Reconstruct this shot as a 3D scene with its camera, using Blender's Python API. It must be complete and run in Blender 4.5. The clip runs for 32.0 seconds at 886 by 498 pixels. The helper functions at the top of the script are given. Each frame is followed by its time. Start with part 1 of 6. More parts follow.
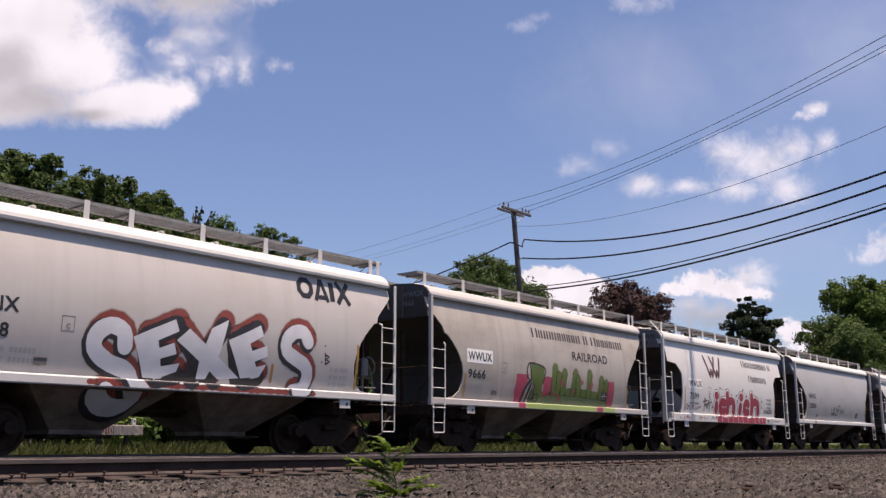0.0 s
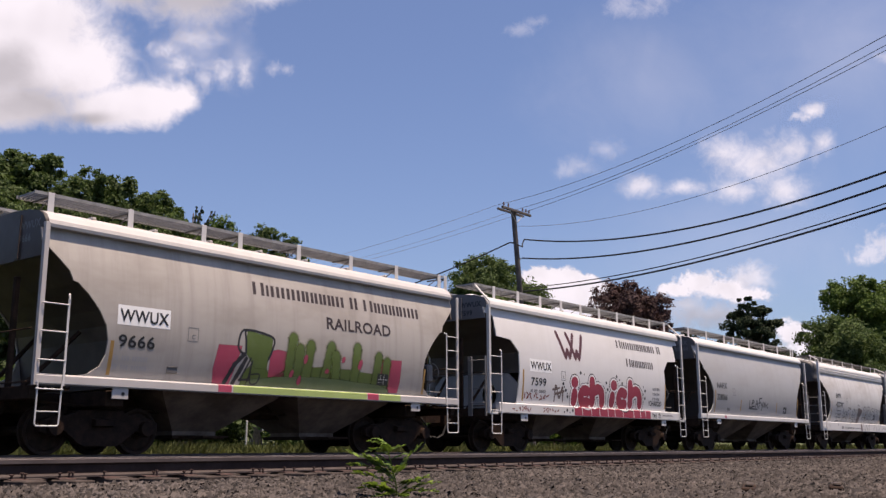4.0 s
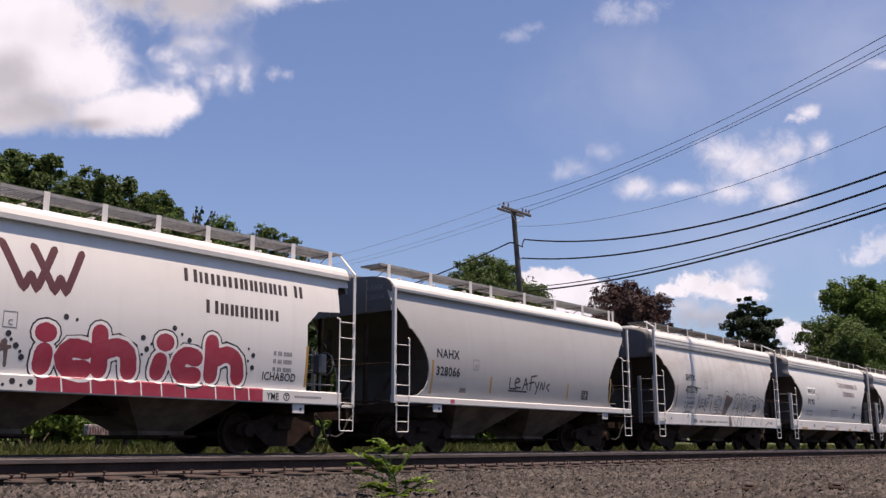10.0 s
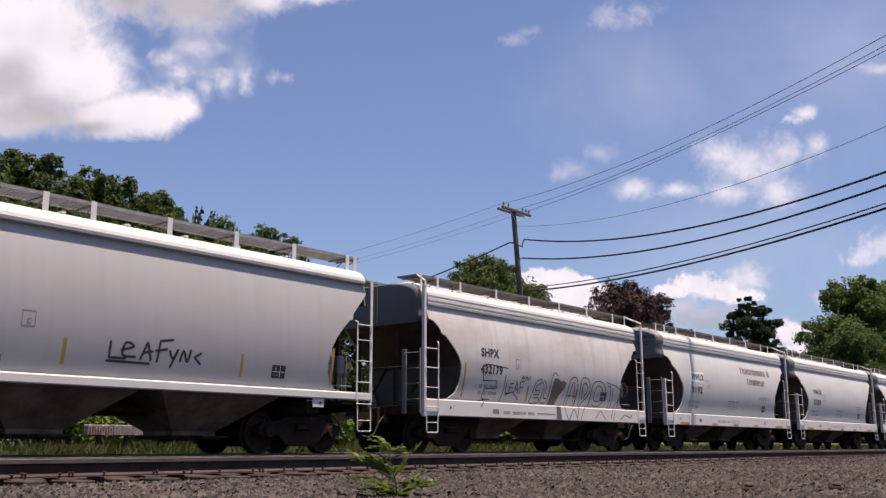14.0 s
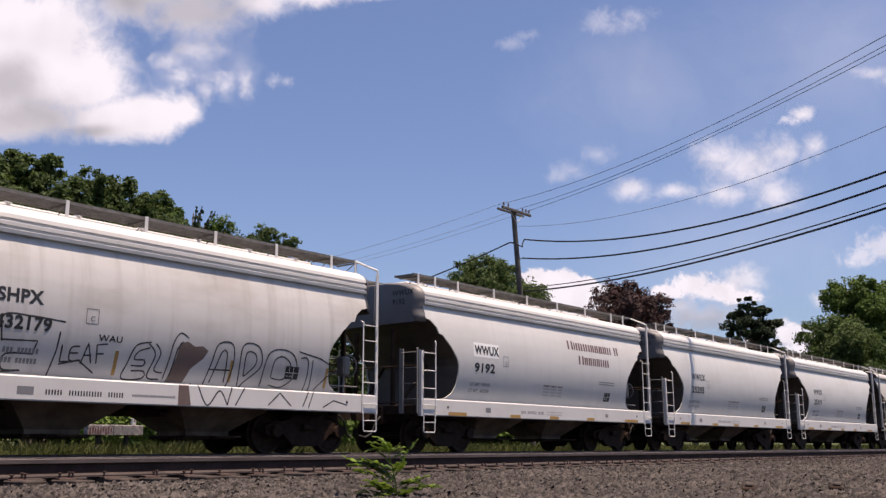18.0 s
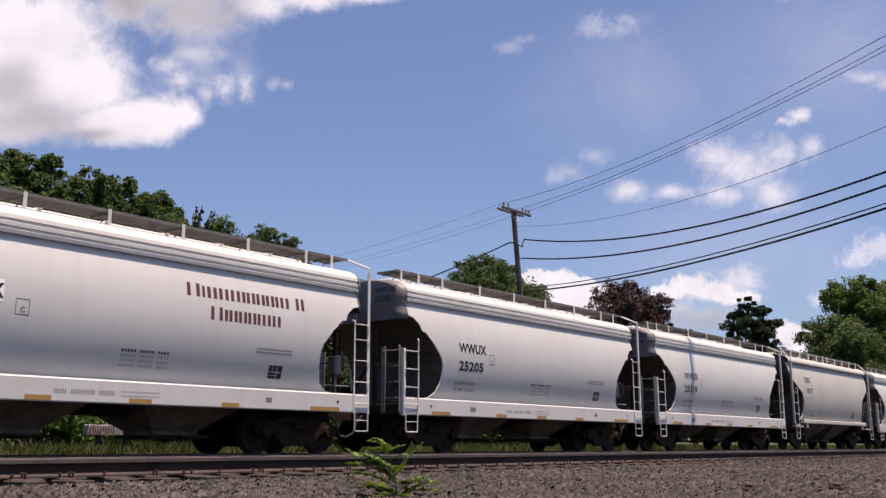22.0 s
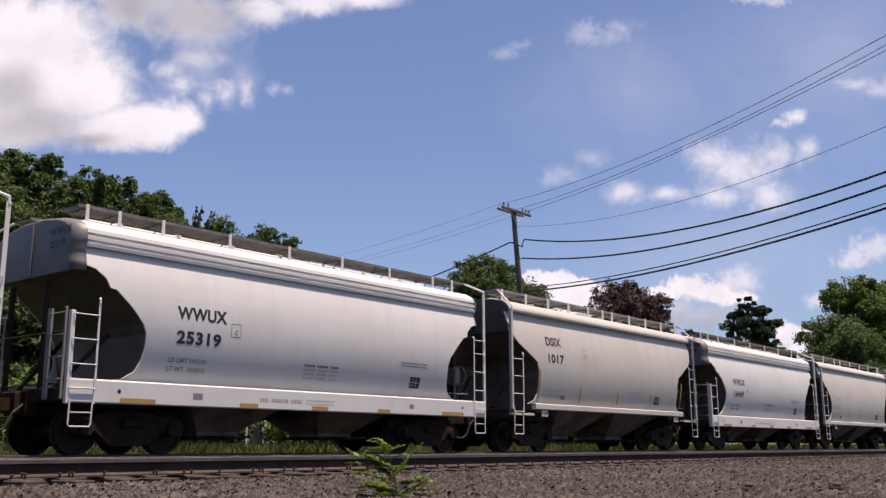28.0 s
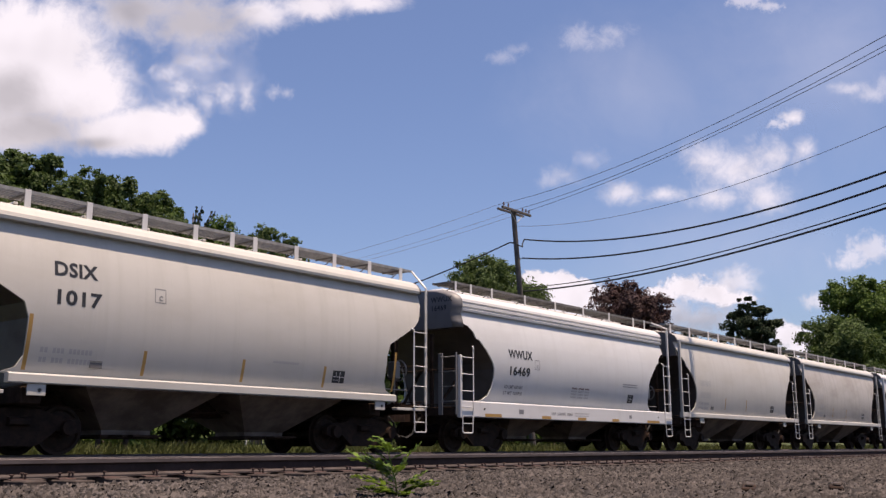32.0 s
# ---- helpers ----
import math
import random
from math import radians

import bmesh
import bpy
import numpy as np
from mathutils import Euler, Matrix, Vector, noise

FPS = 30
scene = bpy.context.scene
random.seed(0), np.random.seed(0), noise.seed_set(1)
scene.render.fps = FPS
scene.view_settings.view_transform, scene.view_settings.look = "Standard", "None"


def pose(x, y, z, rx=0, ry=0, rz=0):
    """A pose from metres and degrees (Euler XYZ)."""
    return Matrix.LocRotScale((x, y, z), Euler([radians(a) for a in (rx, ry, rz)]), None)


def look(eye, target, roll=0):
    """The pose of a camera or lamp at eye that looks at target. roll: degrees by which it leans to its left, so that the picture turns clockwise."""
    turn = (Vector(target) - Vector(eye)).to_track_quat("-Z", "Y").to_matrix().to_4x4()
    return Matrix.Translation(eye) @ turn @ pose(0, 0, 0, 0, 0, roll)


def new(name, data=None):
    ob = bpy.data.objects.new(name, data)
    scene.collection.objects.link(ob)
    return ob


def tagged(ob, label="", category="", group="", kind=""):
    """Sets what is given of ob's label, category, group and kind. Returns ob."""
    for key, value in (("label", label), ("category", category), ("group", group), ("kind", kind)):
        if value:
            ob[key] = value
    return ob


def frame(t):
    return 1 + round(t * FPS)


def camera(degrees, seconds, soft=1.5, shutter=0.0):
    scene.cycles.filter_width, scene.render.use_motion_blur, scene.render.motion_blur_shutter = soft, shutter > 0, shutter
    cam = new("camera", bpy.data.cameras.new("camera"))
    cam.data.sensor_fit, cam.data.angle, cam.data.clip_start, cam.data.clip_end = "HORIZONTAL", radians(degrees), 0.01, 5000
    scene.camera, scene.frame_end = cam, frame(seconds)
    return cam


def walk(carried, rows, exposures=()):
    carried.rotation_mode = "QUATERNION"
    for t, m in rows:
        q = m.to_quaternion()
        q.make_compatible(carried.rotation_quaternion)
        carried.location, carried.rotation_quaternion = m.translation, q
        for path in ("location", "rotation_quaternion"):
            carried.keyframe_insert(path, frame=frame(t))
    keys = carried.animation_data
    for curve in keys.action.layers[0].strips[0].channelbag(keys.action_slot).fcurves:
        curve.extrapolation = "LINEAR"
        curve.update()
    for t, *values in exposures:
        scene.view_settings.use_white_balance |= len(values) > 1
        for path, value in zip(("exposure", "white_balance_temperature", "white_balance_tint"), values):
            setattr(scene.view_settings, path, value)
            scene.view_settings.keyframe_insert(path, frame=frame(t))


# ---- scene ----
cam = camera(49.2, 32.0, soft=1.4)
EYE = Vector((0.0, 0.0, 0.11))          # metres above the railhead
AIM = EYE + Vector((7.602, 6.177, 2.013))
walk(cam, [(0.0, look(EYE, AIM, -0.14)), (32.0, look(EYE, AIM, -0.14))], [(0.0, 0.53, 8000, 20), (32.0, 0.53, 8000, 20)])

# ---- world, sun, exposure ----
SUN_DIR = Vector((0.02, -0.225, 0.965)).normalized()
world = bpy.data.worlds.new("daylight")
scene.world = world
world.use_nodes = True
wn = world.node_tree
wn.nodes.clear()
w_out = wn.nodes.new("ShaderNodeOutputWorld")
w_bg = wn.nodes.new("ShaderNodeBackground")
w_sky = wn.nodes.new("ShaderNodeTexSky")
w_sky.sky_type = "NISHITA"
w_sky.sun_disc = False
w_sky.sun_elevation = math.asin(SUN_DIR.z)
w_sky.sun_rotation = math.atan2(SUN_DIR.x, SUN_DIR.y)
w_sky.air_density, w_sky.dust_density, w_sky.ozone_density = 1.0, 1.6, 2.5
w_bg.inputs["Strength"].default_value = 0.09
w_tint = wn.nodes.new("ShaderNodeMix")
w_tint.data_type, w_tint.blend_type = "RGBA", "MULTIPLY"
w_tint.inputs[0].default_value = 1.0
w_tint.inputs[7].default_value = (0.792, 0.960, 1.245, 1.0)
wn.links.new(w_sky.outputs[0], w_tint.inputs[6])
wn.links.new(w_tint.outputs[2], w_bg.inputs["Color"])
wn.links.new(w_bg.outputs[0], w_out.inputs["Surface"])

sun = new("sun", bpy.data.lights.new("sun", "SUN"))
sun.data.energy, sun.data.angle, sun.data.color = 5.0, radians(0.55), (1.0, 0.94, 0.86)
sun.matrix_world = look(SUN_DIR * 60, (0, 0, 0))


# ---- materials ----
class Nodes:
    """A small builder for node materials."""

    def __init__(self, name):
        self.mat = bpy.data.materials.new(name)
        self.mat.use_nodes = True
        self.t = self.mat.node_tree
        self.bsdf = self.t.nodes["Principled BSDF"]

    def node(self, kind, **values):
        n = self.t.nodes.new("ShaderNode" + kind)
        for key, v in values.items():
            if key in ("operation", "blend_type", "data_type", "noise_dimensions", "feature", "interpolation_type", "wave_type", "bands_direction"):
                if key == "operation":
                    n.operation = v
                elif key == "blend_type":
                    n.blend_type = v
                elif key == "data_type":
                    n.data_type = v
                elif key == "feature":
                    n.feature = v
                elif key == "interpolation_type":
                    n.interpolation_type = v
        return n

    def link(self, a, b):
        self.t.links.new(a, b)

    def coords(self, scale=(1, 1, 1), which="Object"):
        tc, mp = self.node("TexCoord"), self.node("Mapping")
        mp.inputs["Scale"].default_value = scale
        self.link(tc.outputs[which], mp.inputs["Vector"])
        return mp.outputs["Vector"]

    def noise(self, scale, detail=4.0, rough=0.55, vec=None, distort=0.0):
        n = self.node("TexNoise")
        n.inputs["Scale"].default_value, n.inputs["Detail"].default_value = scale, detail
        n.inputs["Roughness"].default_value, n.inputs["Distortion"].default_value = rough, distort
        self.link(vec or self.coords(), n.inputs["Vector"])
        return n.outputs["Fac"]

    def ramp(self, fac, lo, hi, a=0.0, b=1.0):
        n = self.node("MapRange", interpolation_type="SMOOTHSTEP")
        for key, v in zip(("From Min", "From Max", "To Min", "To Max"), (lo, hi, a, b)):
            n.inputs[key].default_value = v
        self.link(fac, n.inputs["Value"])
        return n.outputs["Result"]

    def math(self, op, a, b):
        n = self.node("Math", operation=op)
        for k, v in enumerate((a, b)):
            if isinstance(v, (int, float)):
                n.inputs[k].default_value = v
            else:
                self.link(v, n.inputs[k])
        return n.outputs[0]

    def mix(self, fac, a, b, blend="MIX"):
        n = self.node("Mix", data_type="RGBA", blend_type=blend)
        for socket, v in ((n.inputs[0], fac), (n.inputs[6], a), (n.inputs[7], b)):
            if isinstance(v, (int, float)):
                socket.default_value = v
            elif isinstance(v, tuple):
                socket.default_value = (*v, 1.0) if len(v) == 3 else v
            else:
                self.link(v, socket)
        return n.outputs[2]

    def bump(self, height, strength, distance=0.01):
        n = self.node("Bump")
        n.inputs["Strength"].default_value, n.inputs["Distance"].default_value = strength, distance
        self.link(height, n.inputs["Height"])
        self.link(n.outputs["Normal"], self.bsdf.inputs["Normal"])

    def done(self, color, rough=0.6, metal=0.0, spec=0.5):
        s = self.bsdf.inputs
        for socket, v in ((s["Base Color"], color), (s["Roughness"], rough), (s["Metallic"], metal), (s["Specular IOR Level"], spec)):
            if isinstance(v, (int, float)):
                socket.default_value = v
            elif isinstance(v, tuple):
                socket.default_value = (*v, 1.0)
            else:
                self.link(v, socket)
        return self.mat


def car_paint(name, base, dirt, amount=0.5, rough=0.42):
    """Freight-car paint: rain streaks, road dust and soft blotches."""
    m = Nodes(name)
    streak = m.noise(1.0, 6, 0.62, m.coords((3.4, 1.0, 0.20)))
    blotch = m.noise(0.8, 4, 0.6, m.coords((0.6, 1.0, 1.4)))
    grain = m.noise(60, 3, 0.6)
    c = m.mix(m.math("MULTIPLY", m.ramp(streak, 0.46, 0.80), amount * 0.85), base, dirt)
    c = m.mix(m.math("MULTIPLY", m.ramp(blotch, 0.42, 0.75), amount * 0.8), c, dirt)
    c = m.mix(m.ramp(grain, 0.3, 0.7, 0.0, 0.10), c, tuple(v * 0.75 for v in base))
    m.bump(m.noise(1.6, 2, 0.5, m.coords((1.0, 1.0, 0.6))), 0.25, 0.02)
    return m.done(c, m.ramp(blotch, 0.3, 0.8, rough, rough + 0.2))


def dull(name, a, b, scale=8.0, rough=0.8, metal=0.0, bump=0.3, detail=6, spec=0.3):
    """A rough surface of two mixed tones with fine relief."""
    m = Nodes(name)
    n1, n2 = m.noise(scale, detail, 0.62), m.noise(scale * 7, 4, 0.6)
    c = m.mix(m.ramp(n1, 0.32, 0.68), a, b)
    c = m.mix(m.ramp(n2, 0.35, 0.7, 0.0, 0.35), c, tuple(v * 0.55 for v in a))
    if bump:
        m.bump(n2, bump, 0.01)
    return m.done(c, rough, metal, spec)


def by_island(name, a, b, rough=0.85, extra=None, translucent=0.0, spec=0.3):
    """Pieces joined in one mesh, each with a tone of its own."""
    m = Nodes(name)
    g = m.node("NewGeometry")
    c = m.mix(g.outputs["Random Per Island"], a, b)
    big = m.noise(0.45, 3, 0.6)
    c = m.mix(m.ramp(big, 0.35, 0.7, 0.0, 0.55), c, extra or tuple(v * 0.6 for v in a))
    m.done(c, rough, 0.0, spec)
    if translucent:
        tr, mx = m.node("BsdfTranslucent"), m.node("MixShader")
        m.link(c, tr.inputs["Color"])
        mx.inputs[0].default_value = translucent
        m.link(m.bsdf.outputs[0], mx.inputs[1])
        m.link(tr.outputs[0], mx.inputs[2])
        m.link(mx.outputs[0], m.t.nodes["Material Output"].inputs["Surface"])
    return m.mat


def flat_paint(name, color, rough=0.5, wear=0.25):
    m = Nodes(name)
    n = m.noise(9, 5, 0.65)
    c = m.mix(m.ramp(n, 0.5, 0.85, 0.0, wear), color, tuple(min(1.0, 0.5 * v + 0.22) for v in color))
    return m.done(c, rough)


def spray_paint(name, color, rough=0.5, wear=0.2):
    """Sprayed paint: thins out where the cover attribute falls off, broken up by fine speckle."""
    m = Nodes(name)
    n, fine = m.noise(3.5, 5, 0.65), m.noise(70, 2, 0.6)
    c = m.mix(m.ramp(n, 0.40, 0.85, 0.0, wear), color, tuple(min(1.0, 0.55 * v + 0.20) for v in color))
    c = m.mix(m.ramp(m.noise(1.4, 3, 0.6), 0.35, 0.7, 0.0, 0.35), c, tuple(v * 0.6 for v in color))
    m.done(c, rough)
    at, tr, mx = m.node("Attribute"), m.node("BsdfTransparent"), m.node("MixShader")
    at.attribute_name = "cover"
    cover = m.ramp(m.math("ADD", m.math("POWER", at.outputs["Fac"], 1.7), m.math("MULTIPLY", m.math("SUBTRACT", fine, 0.5), 0.3)), 0.08, 0.95)
    m.link(cover, mx.inputs[0])
    m.link(tr.outputs[0], mx.inputs[1])
    m.link(m.bsdf.outputs[0], mx.inputs[2])
    m.link(mx.outputs[0], m.t.nodes["Material Output"].inputs["Surface"])
    return m.mat


WHITE = car_paint("clean_white_paint", (0.5313, 0.5313, 0.5313), (0.3687, 0.3598, 0.3519), 0.32)
WARM = car_paint("warm_white_paint", (0.4545, 0.4327, 0.4249), (0.3086, 0.2741, 0.2533), 0.35)
ASHY = car_paint("dirty_white_paint", (0.5022, 0.4929, 0.4883), (0.2511, 0.2185, 0.2000), 0.55)
PALE = car_paint("pale_grey_paint", (0.3346, 0.3346, 0.3429), (0.2476, 0.2393, 0.2393), 0.28)
DUSTY = car_paint("dusty_tan_paint", (0.3864, 0.3559, 0.3263), (0.2060, 0.1804, 0.1588), 0.65)
CREAM = car_paint("cream_paint", (0.4500, 0.4300, 0.3980), (0.3150, 0.2880, 0.2550), 0.40)
BRIGHT = car_paint("bright_white_paint", (0.6054, 0.5971, 0.5971), (0.4325, 0.4148, 0.3980), 0.25)
TRIM = car_paint("white_trim_paint", (0.5534, 0.5450, 0.5403), (0.3636, 0.3460, 0.3376), 0.25)
# GREY_END, LIGHT_END: car paint darkened to carry the shade of the ends.
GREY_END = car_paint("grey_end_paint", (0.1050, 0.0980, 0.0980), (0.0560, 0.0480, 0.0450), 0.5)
LIGHT_END = car_paint("shaded_white_end_paint", (0.1500, 0.1430, 0.1460), (0.0850, 0.0740, 0.0690), 0.4)
BROWN_END = car_paint("dark_brown_end_paint", (0.0620, 0.0470, 0.0400), (0.0300, 0.0210, 0.0170), 0.6)
# Slope paints: dirt plus a darkening that stands for shade under the ends.
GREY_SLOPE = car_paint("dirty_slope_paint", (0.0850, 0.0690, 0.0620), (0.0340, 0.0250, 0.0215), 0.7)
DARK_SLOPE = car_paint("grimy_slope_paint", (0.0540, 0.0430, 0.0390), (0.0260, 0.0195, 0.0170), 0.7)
# White trim paint with the shade on the end ladders put into its colour.
GREY_TRIM = car_paint("shaded_grey_trim_paint", (0.1800, 0.1750, 0.1750), (0.1100, 0.1000, 0.0960), 0.4)
# Galvanised grating in a darker tone: shade under the walk put into colour.
DARK_GRATE = dull("shaded_dark_grating", (0.17, 0.165, 0.165), (0.11, 0.105, 0.10), 6, 0.7, 0.2)
UNDER = dull("grimy_underframe", (0.0252, 0.0157, 0.0112), (0.0531, 0.0313, 0.0224), 5, 0.85, spec=0.12)
HOPPER = dull("dusty_hopper_steel", (0.2250, 0.1750, 0.1480), (0.1050, 0.0760, 0.0610), 1.6, 0.8)
IRON = dull("black_cast_iron", (0.0177, 0.0111, 0.0086), (0.0379, 0.0213, 0.0155), 7, 0.75, spec=0.12)
TREAD = dull("grimy_wheel_steel", (0.0203, 0.0132, 0.0098), (0.0405, 0.0232, 0.0164), 9, 0.6, 0.0, spec=0.12)
GALV = dull("galvanised_grating", (0.30, 0.30, 0.30), (0.21, 0.21, 0.205), 6, 0.6, 0.3)
RUBBER = dull("black_rubber", (0.02, 0.02, 0.02), (0.03, 0.03, 0.03), 20, 0.7)
BLACK_INK = flat_paint("black_stencil_paint", (0.013, 0.013, 0.015), wear=0.12)
FAINT_INK = flat_paint("faded_stencil_paint", (0.33, 0.32, 0.32))
GREY_INK = flat_paint("grey_stencil_paint", (0.16, 0.16, 0.17))
MAROON = flat_paint("maroon_stencil_paint", (0.085, 0.024, 0.027))
BROWN_INK = flat_paint("dark_brown_stencil_paint", (0.040, 0.026, 0.025), wear=0.15)
SPRAY_RED = spray_paint("crimson_spray_paint", (0.31, 0.024, 0.05))
SPRAY_RUST = spray_paint("brick_red_spray_paint", (0.22, 0.042, 0.030))
SPRAY_PINK = spray_paint("pink_red_spray_paint", (0.40, 0.050, 0.095))
SPRAY_GREEN = spray_paint("moss_green_spray_paint", (0.092, 0.138, 0.026), wear=0.12)
SPRAY_LIME = spray_paint("lime_spray_paint", (0.33, 0.43, 0.14))
SPRAY_TEAL = spray_paint("dull_green_spray_mist", (0.105, 0.150, 0.062))
SPRAY_SILVER = spray_paint("silver_spray_paint", (0.62, 0.63, 0.68), 0.4)
SPRAY_BLACK = spray_paint("black_spray_paint", (0.020, 0.018, 0.022), wear=0.08)
SPRAY_BROWN = spray_paint("brown_primer_paint", (0.13, 0.085, 0.075))
SPRAY_WHITE = spray_paint("white_spray_paint", (0.72, 0.70, 0.70))
DECAL_WHITE = flat_paint("white_decal", (0.78, 0.78, 0.78))
OCHRE = flat_paint("ochre_reflective_tape", (0.34, 0.19, 0.05))
RUSTY = dull("rusty_spike_steel", (0.050, 0.030, 0.026), (0.080, 0.046, 0.040), 12, 0.85)
RAIL_SIDE = dull("brown_rail_web", (0.0300, 0.0200, 0.0180), (0.0480, 0.0330, 0.0300), 3, 0.85, spec=0.12)
RAIL_HEAD = dull("worn_railhead_steel", (0.15, 0.125, 0.12), (0.22, 0.19, 0.185), 2.0, 0.45, 0.3, 0.1)
HEAD_SIDE = dull("scuffed_railhead_side", (0.0600, 0.0470, 0.0460), (0.0900, 0.0740, 0.0730), 2.0, 0.7, 0.0, 0.1)
RAIL_FOOT = dull("pale_rail_foot", (0.0420, 0.0320, 0.0300), (0.0720, 0.0560, 0.0530), 3.0, 0.8, 0.0, 0.2)
TIE_WOOD = dull("weathered_tie_timber", (0.0385, 0.0280, 0.0238), (0.0700, 0.0546, 0.0476), 9, 0.9)
STONES = by_island("ballast_stone", (0.0040, 0.0033, 0.0031), (0.0940, 0.0800, 0.0760), 0.9, (0.020, 0.0165, 0.0155))
# Bed tone kept near black so the gaps between stones look shaded.
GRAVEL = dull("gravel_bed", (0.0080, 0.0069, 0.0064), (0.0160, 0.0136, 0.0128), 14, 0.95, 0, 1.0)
SOIL = dull("grassy_soil", (0.0460, 0.0660, 0.0190), (0.0740, 0.0800, 0.0280), 1.2, 0.95)
LEAF = by_island("maple_leaves", (0.0400, 0.0720, 0.0190), (0.0950, 0.1450, 0.0380), 0.7, (0.036, 0.062, 0.022), 0.36)
# Maple leaf tones darkened to stand for shade in the understory.
LEAF_SHADE = by_island("dark_shrub_leaves", (0.0180, 0.0360, 0.0080), (0.0500, 0.0800, 0.0180), 0.75, (0.015, 0.03, 0.009), 0.2)
LEAF_LIGHT = by_island("sunny_leaves", (0.0460, 0.0874, 0.0147), (0.1104, 0.1748, 0.0322), 0.7, (0.035, 0.07, 0.014), 0.28)
LEAF_DARK = by_island("pine_needles", (0.0147, 0.0276, 0.0120), (0.0386, 0.0598, 0.0239), 0.8, (0.014, 0.024, 0.012), 0.1)
LEAF_PURPLE = by_island("copper_beech_leaves", (0.0368, 0.0184, 0.0184), (0.0874, 0.0460, 0.0423), 0.7, (0.030, 0.016, 0.017), 0.2)
LEAF_BLUE = by_island("grey_green_leaves", (0.0368, 0.0570, 0.0322), (0.0782, 0.1104, 0.0552), 0.75, (0.03, 0.05, 0.026), 0.2)
SPROUT = by_island("fresh_sapling_leaves", (0.0780, 0.1400, 0.0200), (0.2000, 0.2900, 0.0450), 0.6, (0.055, 0.11, 0.02), 0.35)
GRASS = by_island("tall_grass", (0.0430, 0.0640, 0.0140), (0.0900, 0.1040, 0.0310), 0.85, (0.13, 0.135, 0.05), 0.3)
BARK = dull("grey_brown_bark", (0.09, 0.072, 0.058), (0.16, 0.13, 0.105), 6, 0.95)
POLE_WOOD = dull("weathered_pole_timber", (0.075, 0.065, 0.062), (0.13, 0.113, 0.108), 4, 0.9)
CABLE = dull("black_cable_sheath", (0.015, 0.015, 0.017), (0.03, 0.03, 0.032), 3, 0.6, 0, 0)
WIRE = dull("oxidised_wire", (0.20, 0.205, 0.23), (0.28, 0.285, 0.31), 3, 0.6, 0.2, 0)
CERAMIC = dull("brown_ceramic", (0.10, 0.065, 0.055), (0.14, 0.09, 0.08), 10, 0.3, 0, 0)
STAKE = dull("pale_weathered_stake", (0.60, 0.60, 0.58), (0.42, 0.41, 0.39), 6, 0.8)
CRATE = dull("whitewashed_concrete", (0.34, 0.32, 0.32), (0.10, 0.08, 0.08), 9, 0.85)


# ---- mesh tools ----
CACHE = {}


def finish(bm, name, smooth=False):
    me = bpy.data.meshes.new(name)
    bmesh.ops.recalc_face_normals(bm, faces=bm.faces)
    if smooth:
        for f in bm.faces:
            f.smooth = True
    bm.to_mesh(me)
    bm.free()
    return me


def part(name, shape, material, parent=None, label="", smooth=False):
    """ONE mesh object from a bmesh or a mesh, under a thing or a part."""
    me = shape if isinstance(shape, bpy.types.Mesh) else finish(shape, name, smooth)
    if not me.materials:
        me.materials.append(material)
    ob = new(name, me)
    ob.parent = parent
    if label:
        tagged(ob, label)
    return ob


def thing(name, label, category, group="", at=None):
    ob = new(name)
    ob.empty_display_size = 0.3
    if at is not None:
        ob.matrix_world = at
    return tagged(ob, label, category, group)


def cached(key, build, *args):
    if key not in CACHE:
        made = build(*args)
        CACHE[key] = made if isinstance(made, bpy.types.Mesh) else finish(made, key[0] if isinstance(key, tuple) else key)
    return CACHE[key]


def box(bm, x0, x1, y0, y1, z0, z1, bevel=0.0):
    r = bmesh.ops.create_cube(bm, size=1.0)
    vs = r["verts"]
    for v in vs:
        v.co = Vector(((x0 + x1) / 2 + v.co.x * (x1 - x0), (y0 + y1) / 2 + v.co.y * (y1 - y0), (z0 + z1) / 2 + v.co.z * (z1 - z0)))
    if bevel:
        es = list({e for v in vs for e in v.link_edges})
        bmesh.ops.bevel(bm, geom=es, offset=bevel, segments=1, affect="EDGES", profile=0.5)
    return bm


def tube(bm, pts, radius, sides=6, taper=None):
    """A swept round bar through the points."""
    pts = [Vector(p) for p in pts]
    rings = []
    for i, p in enumerate(pts):
        d = (pts[min(i + 1, len(pts) - 1)] - pts[max(i - 1, 0)]).normalized()
        a = d.orthogonal().normalized() if i == 0 else (rings_axis - d * rings_axis.dot(d)).normalized()
        rings_axis = a
        b = d.cross(a)
        r = radius if taper is None else radius + (taper - radius) * i / (len(pts) - 1)
        rings.append([bm.verts.new(p + (a * math.cos(2 * math.pi * k / sides) + b * math.sin(2 * math.pi * k / sides)) * r) for k in range(sides)])
    for r0, r1 in zip(rings, rings[1:]):
        for k in range(sides):
            bm.faces.new((r0[k], r0[(k + 1) % sides], r1[(k + 1) % sides], r1[k]))
    bm.faces.new(rings[0][::-1])
    bm.faces.new(rings[-1])
    return bm


def prism(bm, outline, axis, lo, hi):
    """A closed outline of (a, b) pairs, pushed along an axis. axis x: (y, z); y: (x, z); z: (x, y)."""
    def put(a, b, c):
        return {"x": (c, a, b), "y": (a, c, b), "z": (a, b, c)}[axis]
    v0 = [bm.verts.new(put(a, b, lo)) for a, b in outline]
    v1 = [bm.verts.new(put(a, b, hi)) for a, b in outline]
    n = len(outline)
    for k in range(n):
        bm.faces.new((v0[k], v0[(k + 1) % n], v1[(k + 1) % n], v1[k]))
    bm.faces.new(v0[::-1])
